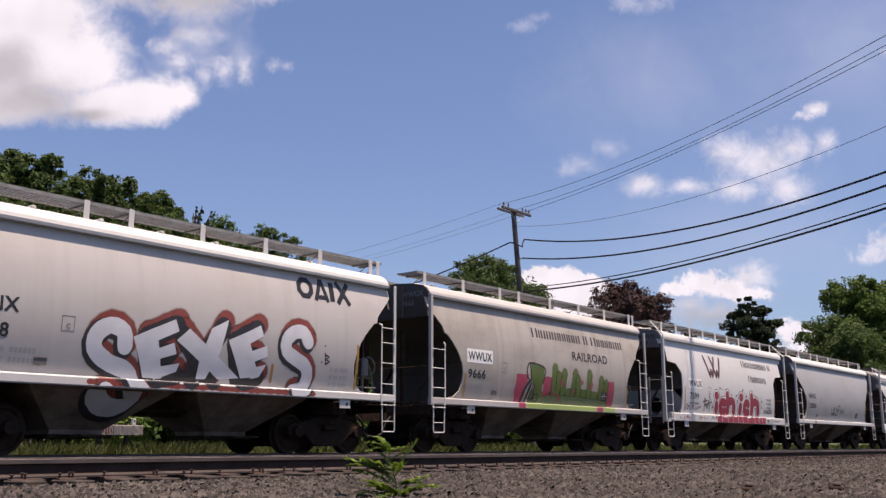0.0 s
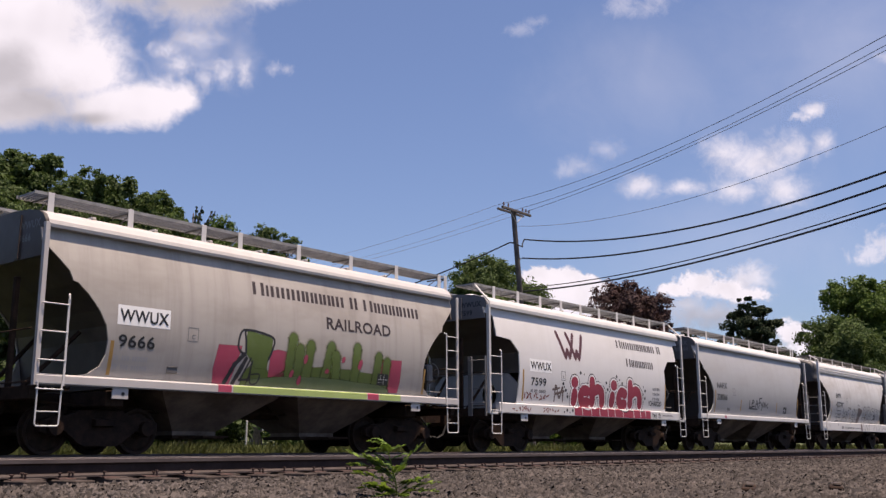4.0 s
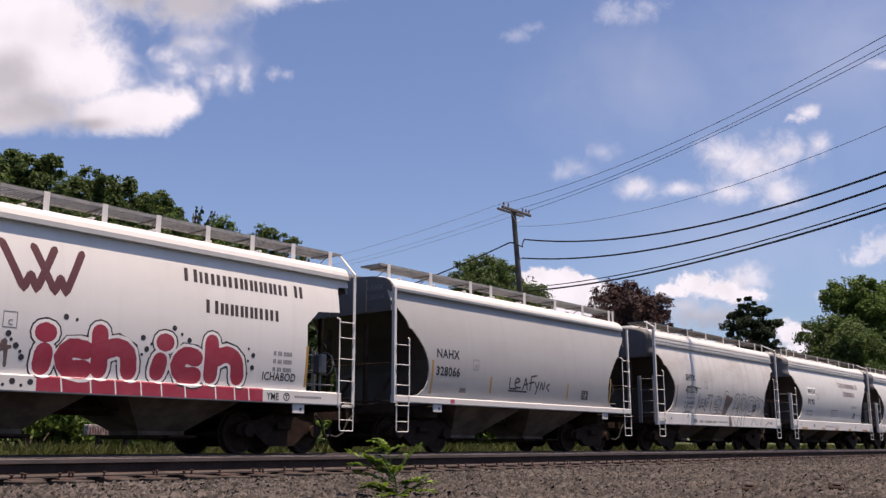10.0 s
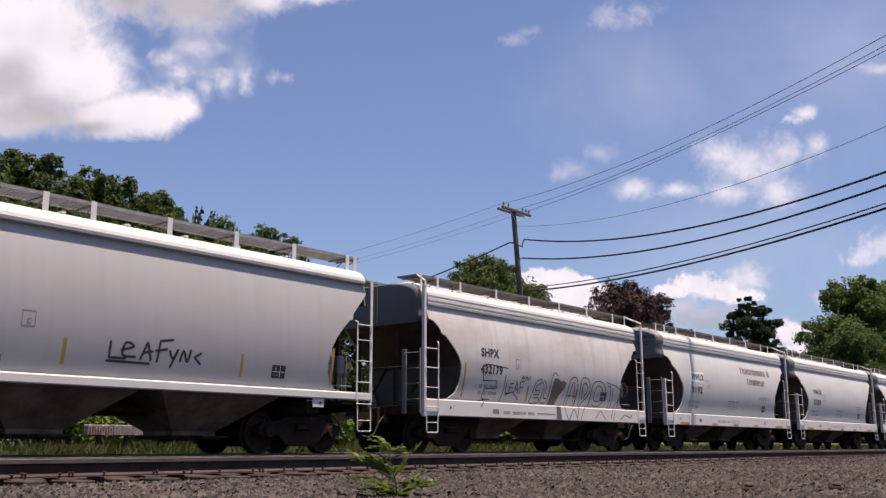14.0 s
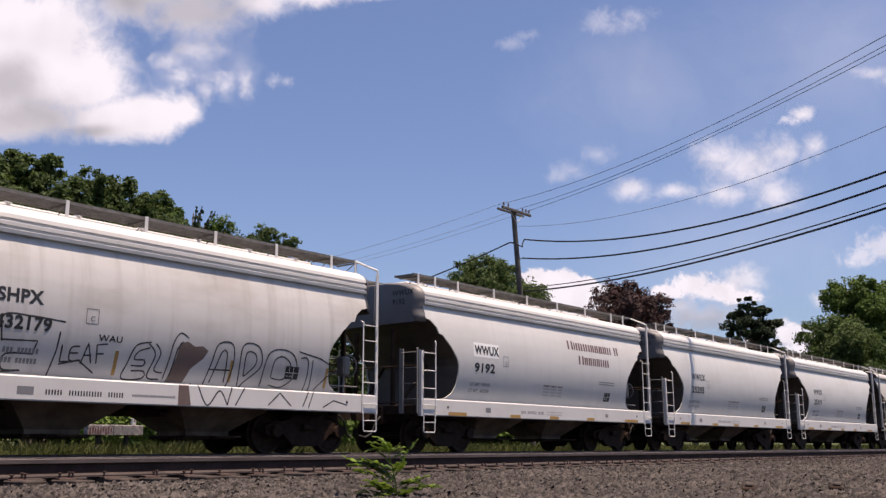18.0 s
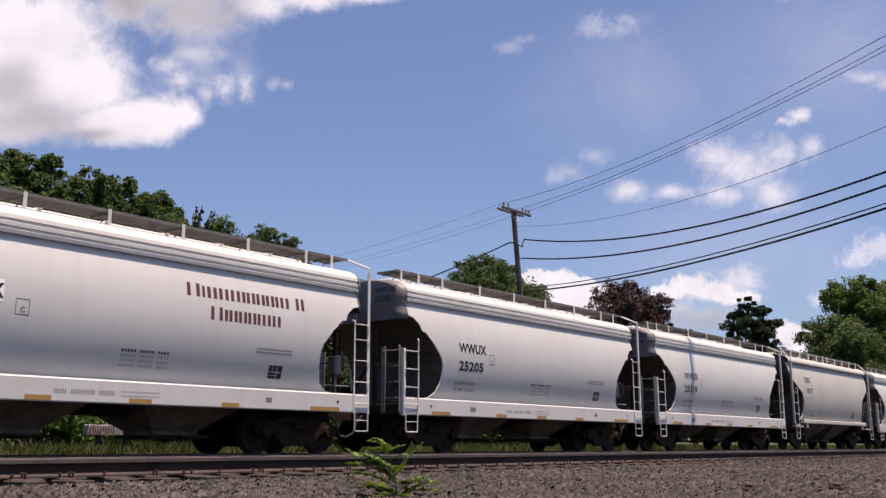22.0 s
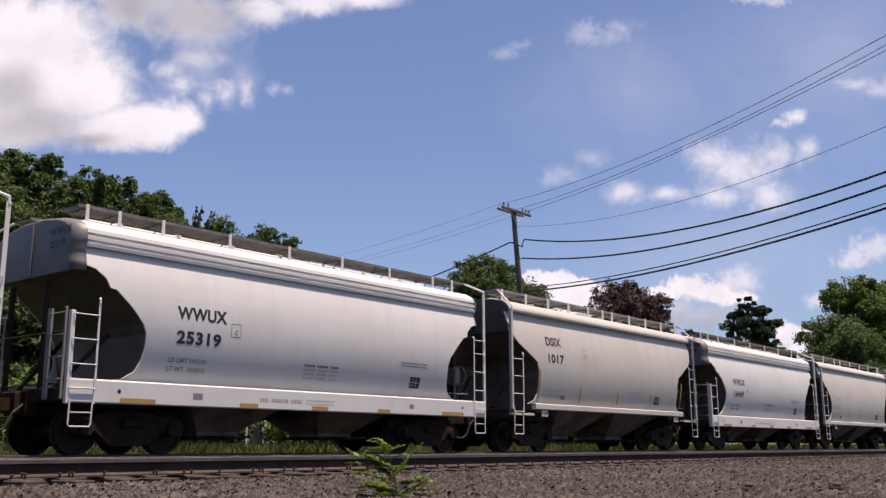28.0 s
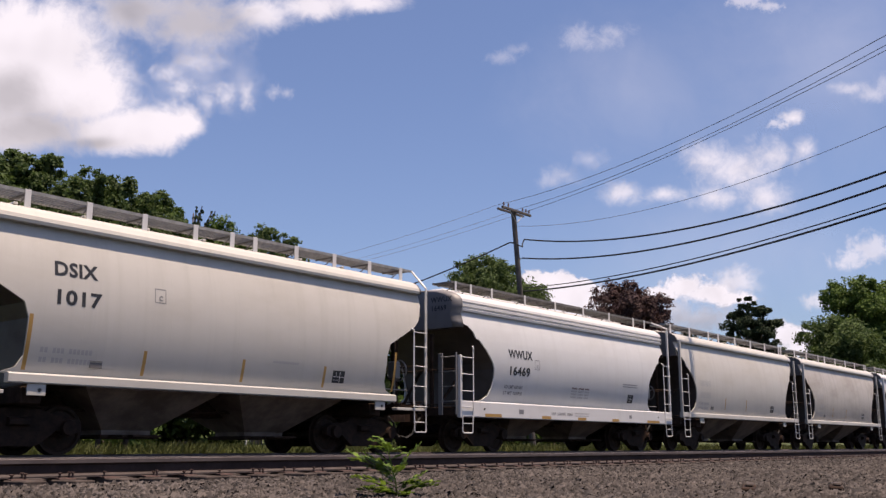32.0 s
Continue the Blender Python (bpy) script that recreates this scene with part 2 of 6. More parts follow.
    bm.faces.new(v1)
    return bm


def lathe_y(bm, profile, centre, sides=24):
    """A turned solid about an axis along y; profile of (radius, y)."""
    cx, cy, cz = centre
    rings = []
    for r, y in profile:
        rings.append([bm.verts.new((cx + r * math.cos(2 * math.pi * k / sides), cy + y, cz + r * math.sin(2 * math.pi * k / sides))) for k in range(sides)])
    for r0, r1 in zip(rings, rings[1:]):
        for k in range(sides):
            bm.faces.new((r0[k], r0[(k + 1) % sides], r1[(k + 1) % sides], r1[k]))
    bm.faces.new(rings[0][::-1])
    bm.faces.new(rings[-1])
    return bm


def pydata(name, verts, faces):
    me = bpy.data.meshes.new(name)
    me.from_pydata([tuple(v) for v in verts], [], [tuple(f) for f in faces])
    me.update()
    return me
# ---- the setting: ground, gravel, tracks ----
TRACK_NEAR, TRACK_FAR = 10.55, 16.60      # centre lines, across the tracks
GAUGE = 0.755                             # half the distance between railheads


def ground_height(y):
    pts = [(-4000, -0.45), (-30, -0.45), (0, -0.33), (8, -0.31), (20, -0.31), (23, -0.30), (38, -0.1), (60, 0.9), (120, 3.2), (300, 4.0), (4000, 4.0)]
    for (a, za), (b, zb) in zip(pts, pts[1:]):
        if a <= y <= b:
            return za + (zb - za) * (y - a) / (b - a)
    return 0.0


def gravel_height(y):
    """The stone bed swells up round the ties of the near track."""
    return -0.30 + 0.040 * max(0.0, min(1.0, (y - 7.6) / 1.1)) - 0.045 * max(0.0, min(1.0, (y - 9.0) / 0.35))


def build_ground():
    ys = [-3500, -300, -60, -20, -8, -2, 2, 6, 9, 14, 19, 21, 23, 27, 33, 40, 60, 100, 300, 900, 4000]
    xs = [-3500, -600, -120, -40, -15, 0, 15, 30, 50, 80, 120, 200, 400, 1200, 4000]
    verts, faces = [], []
    for y in ys:
        for x in xs:
            verts.append((x, y, ground_height(y) - 0.03))
    n = len(xs)
    for j in range(len(ys) - 1):
        for i in range(n - 1):
            faces.append((j * n + i, j * n + i + 1, (j + 1) * n + i + 1, (j + 1) * n + i))
    ground = part("ground", pydata("ground", verts, faces), SOIL)
    tagged(ground, "grassy ground reaching out to the horizon", "ground", kind="structure")
    # the gravel bed: a gently uneven sheet under the loose stones
    xs = np.linspace(-20, 400, 300)
    ys = np.concatenate([np.linspace(-6, 8, 24), np.linspace(8.4, 20.6, 26)])
    verts, faces = [], []
    for y in ys:
        for x in xs:
            edge = min(1.0, (y + 6) / 2, (20.6 - y) / 1.2)
            z = gravel_height(y) + 0.02 * noise.noise((x * 0.5, y * 0.6, 0)) - 0.05 * (1 - max(0.0, edge))
            verts.append((x, y, z))
    n = len(xs)
    for j in range(len(ys) - 1):
        for i in range(n - 1):
            faces.append((j * n + i, j * n + i + 1, (j + 1) * n + i + 1, (j + 1) * n + i))
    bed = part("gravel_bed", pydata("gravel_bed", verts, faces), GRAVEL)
    tagged(bed, "grey crushed-stone bed under both tracks", "gravel", kind="structure")


def scatter_stones():
    """Loose ballast stones, thinner with distance."""
    rng = np.random.default_rng(7)
    base = np.array([(1, 0.8, -0.6), (-1, 0.8, -0.6), (-1, -0.8, -0.6), (1, -0.8, -0.6), (0.45, 0.1, 0.8), (-0.45, -0.1, 0.7)], float)
    tris = np.array([(0, 1, 5), (0, 5, 4), (1, 2, 5), (2, 3, 4), (2, 4, 5), (3, 0, 4)])
    bands = [(3.0, 14, 1.4, 9.72, 820, 0.027), (14, 26, 2.5, 9.72, 400, 0.031), (26, 48, 4.0, 9.72, 170, 0.042), (48, 90, 6.0, 9.72, 45, 0.07)]
    bands.append((-14, 30, -5.5, 9.72, 20, 0.034))
    V, F, off = [], [], 0
    for x0, x1, y0, y1, per_m2, size in bands:
        n = int((x1 - x0) * (y1 - y0) * per_m2)
        x, y = rng.uniform(x0, x1, n), rng.uniform(y0, y1, n)
        ok = (x > 0.45 * y - 1) & (y > x * 0.20 - 0.7)
        if x0 == 3.0:
            ok &= 0.776 * x + 0.631 * y > 6.6
        if x0 < 0:
            ok = ~(ok & (x > 3.0) & (y > 1.8)) & (x * x + y * y > 0.3)
        x, y = x[ok], y[ok]
        n = len(x)
        s = size * rng.uniform(0.45, 1.35, (n, 1, 1)) * rng.uniform(0.65, 1.25, (n, 1, 3))
        b = base[None] + rng.uniform(-0.40, 0.40, (n, 6, 3))
        a, c = rng.uniform(0, 6.28, n), rng.normal(0, 0.45, n)
        v = b * s
        rz = np.stack([v[..., 0] * np.cos(a)[:, None] - v[..., 1] * np.sin(a)[:, None], v[..., 0] * np.sin(a)[:, None] + v[..., 1] * np.cos(a)[:, None], v[..., 2]], -1)
        rx = np.stack([rz[..., 0], rz[..., 1] * np.cos(c)[:, None] - rz[..., 2] * np.sin(c)[:, None], rz[..., 1] * np.sin(c)[:, None] + rz[..., 2] * np.cos(c)[:, None]], -1)
        z = np.array([gravel_height(v) for v in y]) + 0.004 + rng.uniform(-0.014, 0.018, n)
        V.append((rx + np.stack([x, y, z], -1)[:, None]).reshape(-1, 3))
        F.append((tris[None] + (off + 6 * np.arange(n))[:, None, None]).reshape(-1, 3))
        off += 6 * n
    V, F = np.concatenate(V), np.concatenate(F)
    me = bpy.data.meshes.new("ballast_stones")
    me.vertices.add(len(V))
    me.vertices.foreach_set("co", V.ravel())
    me.loops.add(len(F) * 3)
    me.loops.foreach_set("vertex_index", F.ravel().astype(np.int32))
    me.polygons.add(len(F))
    me.polygons.foreach_set("loop_start", np.arange(0, len(F) * 3, 3, dtype=np.int32))
    me.update(calc_edges=True)
    ob = part("ballast_stones", me, STONES)
    tagged(ob, "loose grey-brown crushed ballast stones beside the track", "gravel", kind="stuff")


def rail_outline():
    half = [(0.068, -0.186), (0.068, -0.172), (0.014, -0.150), (0.009, -0.060), (0.034, -0.044), (0.036, -0.010), (0.028, 0.0)]
    return half + [(-a, b) for a, b in reversed(half)]


def build_track(name, centre, first, last, label):
    track = tagged(new(name), label, "railway track", kind="structure")
    for side in (-1, 1):
        y = centre + side * GAUGE
        bm = bmesh.new()
        prism(bm, [(y + a, b) for a, b in rail_outline()], "x", -150, 420)
        rail = part("rail", bm, RAIL_SIDE, track, "dark brown steel rail")
        bm = bmesh.new()
        prism(bm, [(y - 0.030, 0.0005), (y + 0.030, 0.0005), (y + 0.027, 0.004), (y - 0.027, 0.004)], "x", -150, 420)
        part("running_surface", bm, RAIL_HEAD, rail, "bright worn running surface")
        bm = bmesh.new()
        prism(bm, [(y - 0.0375, -0.040), (y - 0.0365, -0.040), (y - 0.0365, -0.004), (y - 0.0375, -0.004)], "x", -150, 420)
        part("head_side", bm, HEAD_SIDE, rail, "scuffed grey side of the railhead")
        # thin strip over the foot, paler than the web
        bm = bmesh.new()
        prism(bm, [(y - 0.0698, -0.187), (y - 0.0684, -0.187), (y - 0.0684, -0.1716), (y - 0.0144, -0.1496), (y - 0.0144, -0.1478), (y - 0.0698, -0.1706)], "x", -150, 420)
        part("rail_foot", bm, RAIL_FOOT, rail, "dusty foot of the rail")
    rng = random.Random(3)

    def tie_mesh():
        bm = bmesh.new()
        box(bm, -0.115, 0.115, -1.29, 1.29, -0.375, -0.205, 0.012)
        return bm

    def plate_mesh():
        bm = bmesh.new()
        prism(bm, [(-0.18, 0), (0.18, 0), (0.17, 0.012), (0.08, 0.018), (-0.08, 0.018), (-0.17, 0.012)], "x", -0.095, 0.095)
        return bm

    def spike_mesh():
        bm = bmesh.new()
        box(bm, -0.008, 0.008, -0.008, 0.008, -0.02, 0.03)
        box(bm, -0.016, 0.016, -0.020, 0.020, 0.028, 0.044, 0.004)
        return bm

    x = first
    while x < last:
        tie = part("tie", cached("tie", tie_mesh), TIE_WOOD, track)
        tie.location = (x + rng.uniform(-0.03, 0.03), centre + rng.uniform(-0.04, 0.04), rng.uniform(-0.008, 0.006))
        if centre < 14:
            plate = part("tie_plate", cached("tie_plate", plate_mesh), RUSTY, track)
            plate.location = (x, centre - GAUGE, -0.2045)
            for dx, dy in ((-0.05, -0.095), (0.055, -0.10), (0.06, -0.155)):
                if rng.random() < 0.75:
                    spike = part("spike", cached("spike", spike_mesh), RUSTY, track)
                    spike.location = (x + dx, centre - GAUGE + dy, -0.19 + rng.uniform(0, 0.02))
        x += 0.52


build_ground()
build_track("track_near", TRACK_NEAR, 3.0, 62.0, "empty track with worn brown rails on timber ties")
build_track("track_far", TRACK_FAR, 3.0, 30.0, "track under the train with steel rails on timber ties")
scatter_stones()

# ---- the train ----
LENGTH = 11.35


def curve(t):
    """How far the train has come by t seconds: it gathers speed from 2.4 to 3.8 metres a second."""
    x = t / 32.0
    return 15.0 * (5.1474645 * x + 1.1938838 * x**2 + 1.7722704 * x**3 - 2.4625085 * x**4 + 1.1823688 * x**5 - 0.1326691 * x**6)


class Shape:
    """What sets one build of covered hopper apart from another."""


ROUND = Shape()
ROUND.name, ROUND.z0, ROUND.z1 = "round", 1.30, 3.77
ROUND.bulge, ROUND.widest, ROUND.wide = 0.120, 2.38, 1.605
ROUND.cut = [(1.30, 0.72), (1.36, 1.02), (1.50, 1.22), (1.70, 1.30), (1.95, 1.31), (2.20, 1.25), (2.45, 1.10), (2.68, 0.90), (2.88, 0.68), (2.90, 0.59), (3.06, 0.53), (3.26, 0.33), (3.44, 0.14), (3.54, 0.05), (3.77, 0.05)]
ROUND.slope = [(3.52, 0.09), (3.44, 0.16), (3.26, 0.36), (3.06, 0.56), (2.88, 0.72), (2.68, 0.93), (2.45, 1.13), (2.20, 1.28), (1.95, 1.34), (1.70, 1.36), (1.12, 1.40)]
ROUND.end_low, ROUND.walk_drop = 3.28, 0.0
ROUND.brackets = (0.30, 1.87, 3.52, 4.43, 6.04, 7.65, 9.22, 10.85, 11.10)
ROUND.eave = [(-1.34, 3.765), (-1.485, 3.775), (-1.495, 3.83), (-1.475, 3.90), (-1.39, 4.00), (-1.25, 4.08), (-0.9, 4.15)]
ROUND.sill = (1.14, 1.315)
PLAIN = Shape()
PLAIN.name, PLAIN.z0, PLAIN.z1 = "plain", 1.30, 3.77
PLAIN.bulge, PLAIN.widest, PLAIN.wide = 0.135, 2.42, 1.605
PLAIN.cut = [(1.30, 1.00), (1.40, 1.28), (1.60, 1.38), (2.20, 1.37), (2.45, 1.28), (2.70, 0.82), (2.94, 0.38), (3.10, 0.22), (3.50, 0.05), (3.77, 0.05)]
PLAIN.slope = [(3.50, 0.09), (3.10, 0.25), (2.94, 0.41), (2.70, 0.85), (2.45, 1.31), (2.20, 1.40), (1.70, 1.42), (1.12, 1.44)]
PLAIN.end_low, PLAIN.walk_drop = 3.22, 0.03
PLAIN.brackets = (0.25, 1.41, 2.56, 3.70, 4.85, 5.75, 6.35, 7.50, 8.65, 9.80, 10.90)
PLAIN.eave, PLAIN.sill = ROUND.eave, ROUND.sill
ANGLED = Shape()
ANGLED.name, ANGLED.z0, ANGLED.z1 = "angled", 1.27, 3.77
ANGLED.bulge, ANGLED.widest, ANGLED.wide = 0.090, 2.25, 1.605
ANGLED.cut = [(1.27, 1.34), (2.0, 1.40), (2.66, 1.40), (2.97, 1.06), (3.02, 0.42), (3.55, 0.40), (3.60, 0.34), (3.62, 0.05), (3.77, 0.05)]
ANGLED.eave = [(-1.36, 3.765), (-1.51, 3.775), (-1.515, 3.86), (-1.48, 3.95), (-1.40, 4.04), (-1.2, 4.10), (-0.9, 4.15)]
ANGLED.sill = (1.00, 1.285)
ANGLED.slope = [(3.62, 0.10), (3.56, 0.43), (3.00, 1.09), (2.66, 1.43), (2.20, 1.50), (2.12, 1.50)]
ANGLED.end_low, ANGLED.walk_drop = 3.48, 0.0
ANGLED.brackets = (0.87, 2.02, 3.16, 4.29, 5.41, 6.54, 7.69, 8.82, 9.95, 11.06)
FLOW = Shape()
FLOW.name, FLOW.z0, FLOW.z1 = "flow", 1.26, 3.55
FLOW.bulge, FLOW.widest, FLOW.wide = 0.160, 2.44, 1.615
FLOW.cut = [(1.26, 0.85), (1.32, 1.16), (1.45, 1.37), (1.65, 1.46), (1.90, 1.49), (2.13, 1.48), (2.30, 1.40), (2.58, 1.14), (2.84, 0.84), (2.86, 0.72), (3.02, 0.64), (3.17, 0.44), (3.21, 0.27), (3.55, 0.27)]
FLOW.slope = [(3.11, 0.08), (3.12, 0.27), (3.20, 0.29), (3.17, 0.46), (3.02, 0.67), (2.84, 0.87), (2.58, 1.17), (2.30, 1.44), (2.13, 1.52), (1.90, 1.53), (1.12, 1.56)]
FLOW.end_low, FLOW.walk_drop = 3.12, 0.075
FLOW.brackets = (0.42, 1.07, 2.01, 3.60, 5.20, 6.80, 8.40, 10.02, 10.80)
FLOW.eave = [(-1.40, 3.54), (-1.495, 3.55), (-1.505, 3.61), (-1.46, 3.63), (-1.46, 3.66), (-1.495, 3.675), (-1.495, 3.735), (-1.45, 3.755), (-1.45, 3.785), (-1.48, 3.80), (-1.465, 3.87), (-1.39, 3.96), (-1.22, 4.05), (-0.9, 4.13)]
FLOW.sill = (0.865, 1.275)


def side_y(shape, z):
    """The near side's place across the car at height z."""
    return -(shape.wide - shape.bulge * (z - shape.widest) ** 2)


def side_mesh(shape, mirror):
    """A curved side sheet, 35 mm thick, scooped out at both ends."""
    bm = bmesh.new()
    cols = 26
    outer, inner = [], []
    levels = []
    for (za, xa), (zb, xb) in zip(shape.cut, shape.cut[1:]):
        k = max(1, round((zb - za) / 0.11))
        levels += [(za + (zb - za) * i / k, xa + (xb - xa) * i / k) for i in range(k)]
    levels.append(shape.cut[-1])
    for z, x in levels:
        y = side_y(shape, z)
        row_o, row_i = [], []
        for c in range(cols + 1):
            px = x + (LENGTH - 2 * x) * c / cols
            row_o.append(bm.verts.new((px, mirror * y, z)))
            row_i.append(bm.verts.new((px, mirror * (y + 0.035), z)))
        outer.append(row_o)
        inner.append(row_i)
    for r in range(len(levels) - 1):
        for c in range(cols):
            f = bm.faces.new((outer[r][c], outer[r][c + 1], outer[r + 1][c + 1], outer[r + 1][c]))
            f.smooth = True
            f = bm.faces.new((inner[r][c], inner[r + 1][c], inner[r + 1][c + 1], inner[r][c + 1]))
            f.smooth = True
        for c in (0, cols):
            bm.faces.new([bm.verts.new(v.co) for v in (outer[r][c], outer[r + 1][c], inner[r + 1][c], inner[r][c])])
    for r in (0, len(levels) - 1):
        for c in range(cols):
            bm.faces.new([bm.verts.new(v.co) for v in (outer[r][c], outer[r][c + 1], inner[r][c + 1], inner[r][c])])
    return bm


def weld_mesh(shape, x):
    """A low upright lap seam on the near side."""
    bm = bmesh.new()
    zs = [1.32 + 0.2 * i for i in range(12) if 1.32 + 0.2 * i < shape.z1 - 0.05]
    rows = [[bm.verts.new((x + dx, side_y(shape, z) - dy, z)) for dx, dy in ((-0.014, 0.0), (-0.008, 0.0009), (0.008, 0.0009), (0.014, 0.0))] for z in zs]
    for r0, r1 in zip(rows, rows[1:]):
        for k in range(3):
            bm.faces.new((r0[k], r0[k + 1], r1[k + 1], r1[k]))
    return bm


def roof_mesh(shape):
    bm = bmesh.new()
    half = shape.eave + [(-0.4, 4.19)]
    outline = half + [(-a, b) for a, b in reversed(half)]
    under = [(1.33, 3.69), (-1.33, 3.69)] if shape is not FLOW else [(1.34, 3.50), (-1.34, 3.50)]
    inset = 0.262 if shape is FLOW else 0.118
    prism(bm, outline + under, "x", inset, LENGTH - inset)
    return bm


def end_mesh(shape, at):
    """The upright upper end sheet; on the smooth-sided cars a hood with rounded corners."""
    bm = bmesh.new()
    low = shape.end_low
    top = [(a, b - 0.003) for a, b in shape.eave if b > 3.55] + [(-0.4, 4.184)]
    out = [(side_y(shape, low) + 0.04, low), (side_y(shape, 3.5) + 0.04, 3.5)] + [(a + 0.004, b) for a, b in top]
    if shape is FLOW:
        out = [(side_y(shape, z) + 0.003, z) for z in (low, 3.3, 3.5)] + [(-1.502, 3.64), (-1.50, 3.80), (-1.462, 3.88), (-1.39, 3.962), (-1.22, 4.05), (-0.9, 4.13), (-0.4, 4.184)]
    outline = out + [(-a, b) for a, b in reversed(out)]
    sx = (lambda v: v) if at == 0 else (lambda v: LENGTH - v)
    if shape is FLOW:
        rings = []
        for x, f, drop in ((0.262, 1.0, 0.0), (0.16, 0.975, 0.008), (0.09, 0.925, 0.025), (0.06, 0.86, 0.05)):
            rings.append([bm.verts.new((sx(x), a * f, b - (drop if b > 3.6 else 0.0))) for a, b in outline])
        n = len(outline)
        for r0, r1 in zip(rings, rings[1:]):
            for k in range(n):
                f = bm.faces.new((r0[k], r0[(k + 1) % n], r1[(k + 1) % n], r1[k]))
                f.smooth = k not in (n // 2 - 1, n - 1)
        bm.faces.new(rings[-1])
        box(bm, min(sx(0.03), sx(0.07)), max(sx(0.03), sx(0.07)), -0.03, 0.03, low + 0.02, 4.10, 0.006)
        return bm
    a, b = sorted((sx(0.06), sx(0.115)))
    prism(bm, outline, "x", a, b)
    for y in (-0.62, 0.62):
        box(bm, a - 0.03, b + 0.03, y - 0.05, y + 0.05, low + 0.02, 4.08, 0.006)
    return bm


def slope_mesh(shape, at):
    """The sloping end of the hopper, which meets the scooped edge of the side sheets."""
    bm = bmesh.new()
    sx = (lambda v: v) if at == 0 else (lambda v: LENGTH - v)
    rows = []
    for dx in (0.0, 0.04):
        for z, x in shape.slope:
            w = side_y(shape, max(z, shape.z0)) + 0.037
            rows.append([bm.verts.new((sx(x + dx), w, z)), bm.verts.new((sx(x + dx), -w, z))])
    n = len(shape.slope)
    for k in range(n - 1):
        bm.faces.new((rows[k][0], rows[k][1], rows[k + 1][1], rows[k + 1][0]))
        bm.faces.new((rows[n + k][0], rows[n + k + 1][0], rows[n + k + 1][1], rows[n + k][1]))
    return bm


def flange_mesh(shape, at, mirror):
    """The rounded return of the side sheet at the scooped edge."""
    bm = bmesh.new()
    sx = (lambda v: v) if at == 0 else (lambda v: LENGTH - v)
    rows = []
    for z, x in shape.cut:
        if 1.31 < z < 2.84:
            w = 0.26 * math.sin(math.pi * min(1.0, (z - 1.05) / 1.80))
            y = side_y(shape, z)
            pts = [(x + 0.004, y + 0.002), (x - 0.30 * w, y + 0.25 * w), (x - 0.62 * w, y + 0.62 * w), (x - 0.80 * w, y + 1.10 * w)]
            rows.append([bm.verts.new((sx(a), mirror * b, z)) for a, b in pts])
    for r0, r1 in zip(rows, rows[1:]):
        for k in range(3):
            bm.faces.new((r0[k], r0[k + 1], r1[k + 1], r1[k])).smooth = True
    return bm


def brake_stand_mesh():
    """The hand-brake housing with its chain pipe on the trailing platform."""
    bm = bmesh.new()
    x = LENGTH - 0.30
    box(bm, x - 0.12, x + 0.10, -0.98, -0.70, 1.72, 2.16, 0.04)
    tube(bm, [(x, -0.84, 1.74), (x, -0.84, 1.30), (x - 0.06, -0.70, 1.12)], 0.03, 7)
    tube(bm, [(x - 0.75, -1.10, 1.12), (x - 0.75, -1.10, 1.75), (x - 0.68, -0.95, 2.0)], 0.022, 6)
    tube(bm, [(x - 0.9, -1.18, 1.46), (x + 0.1, -1.18, 1.46)], 0.016, 6)
    return bm


def brake_wheel_mesh():
    bm = bmesh.new()
    x = LENGTH - 0.14
    ring = [(x, -0.84 + 0.25 * math.cos(a), 1.95 + 0.25 * math.sin(a)) for a in np.linspace(0, 2 * math.pi, 17)]
    tube(bm, ring, 0.018, 6)
    for a in (0.5, 2.6, 4.7):
        tube(bm, [(x, -0.84, 1.95), (x, -0.84 + 0.25 * math.cos(a), 1.95 + 0.25 * math.sin(a))], 0.012, 5)
    return bm


def reservoir_mesh():
    """A stubby air reservoir on the trailing platform."""
    bm = bmesh.new()
    lathe_y(bm, [(0.06, -0.42), (0.13, -0.38), (0.15, -0.30), (0.15, 0.30), (0.13, 0.38), (0.06, 0.42)], (LENGTH - 0.95, -0.55, 1.30), 14)
    return bm


def sill_mesh(shape, mirror):
    bm = bmesh.new()
    lo, hi = shape.sill
    y = -1.635
    out = [(y + 0.012, lo), (y, lo + 0.02), (y, hi - 0.035), (y + 0.02, hi - 0.012), (y + 0.115, hi), (y + 0.14, hi - 0.02), (y + 0.14, lo)]
    inset = 1.10 if shape is PLAIN else 0.42 if shape is ANGLED else 0.02
    prism(bm, [(a * mirror, b) for a, b in out], "x", inset, LENGTH - inset)
    if inset > 0.1:
        for a, b in ((0.02, inset - 0.05), (LENGTH - inset + 0.05, LENGTH - 0.02)):
            ys = sorted((mirror * -1.62, mirror * -1.45))
            box(bm, a, b, ys[0], ys[1], 0.965, 1.025, 0.006)
    return bm


def tab_mesh(shape, x):
    """A jacking bracket with a round eye under the side sill."""
    bm = bmesh.new()
    lo = shape.sill[0]
    box(bm, x - 0.16, x + 0.16, -1.60, -1.575, lo - 0.19, lo + 0.01, 0.006)
    return bm


def eye_mesh(x, z):
    bm = bmesh.new()
    lathe_y(bm, [(0.033, 0), (0.033, 0.003)], (x, -1.606, z), 12)
    return bm


def holder_mesh(shape):
    bm = bmesh.new()
    y = side_y(shape, 1.52)
    box(bm, 2.56, 2.80, y - 0.022, y + 0.01, 1.565, 1.58, 0.003)
    box(bm, 2.565, 2.795, y - 0.008, y + 0.01, 1.46, 1.565)
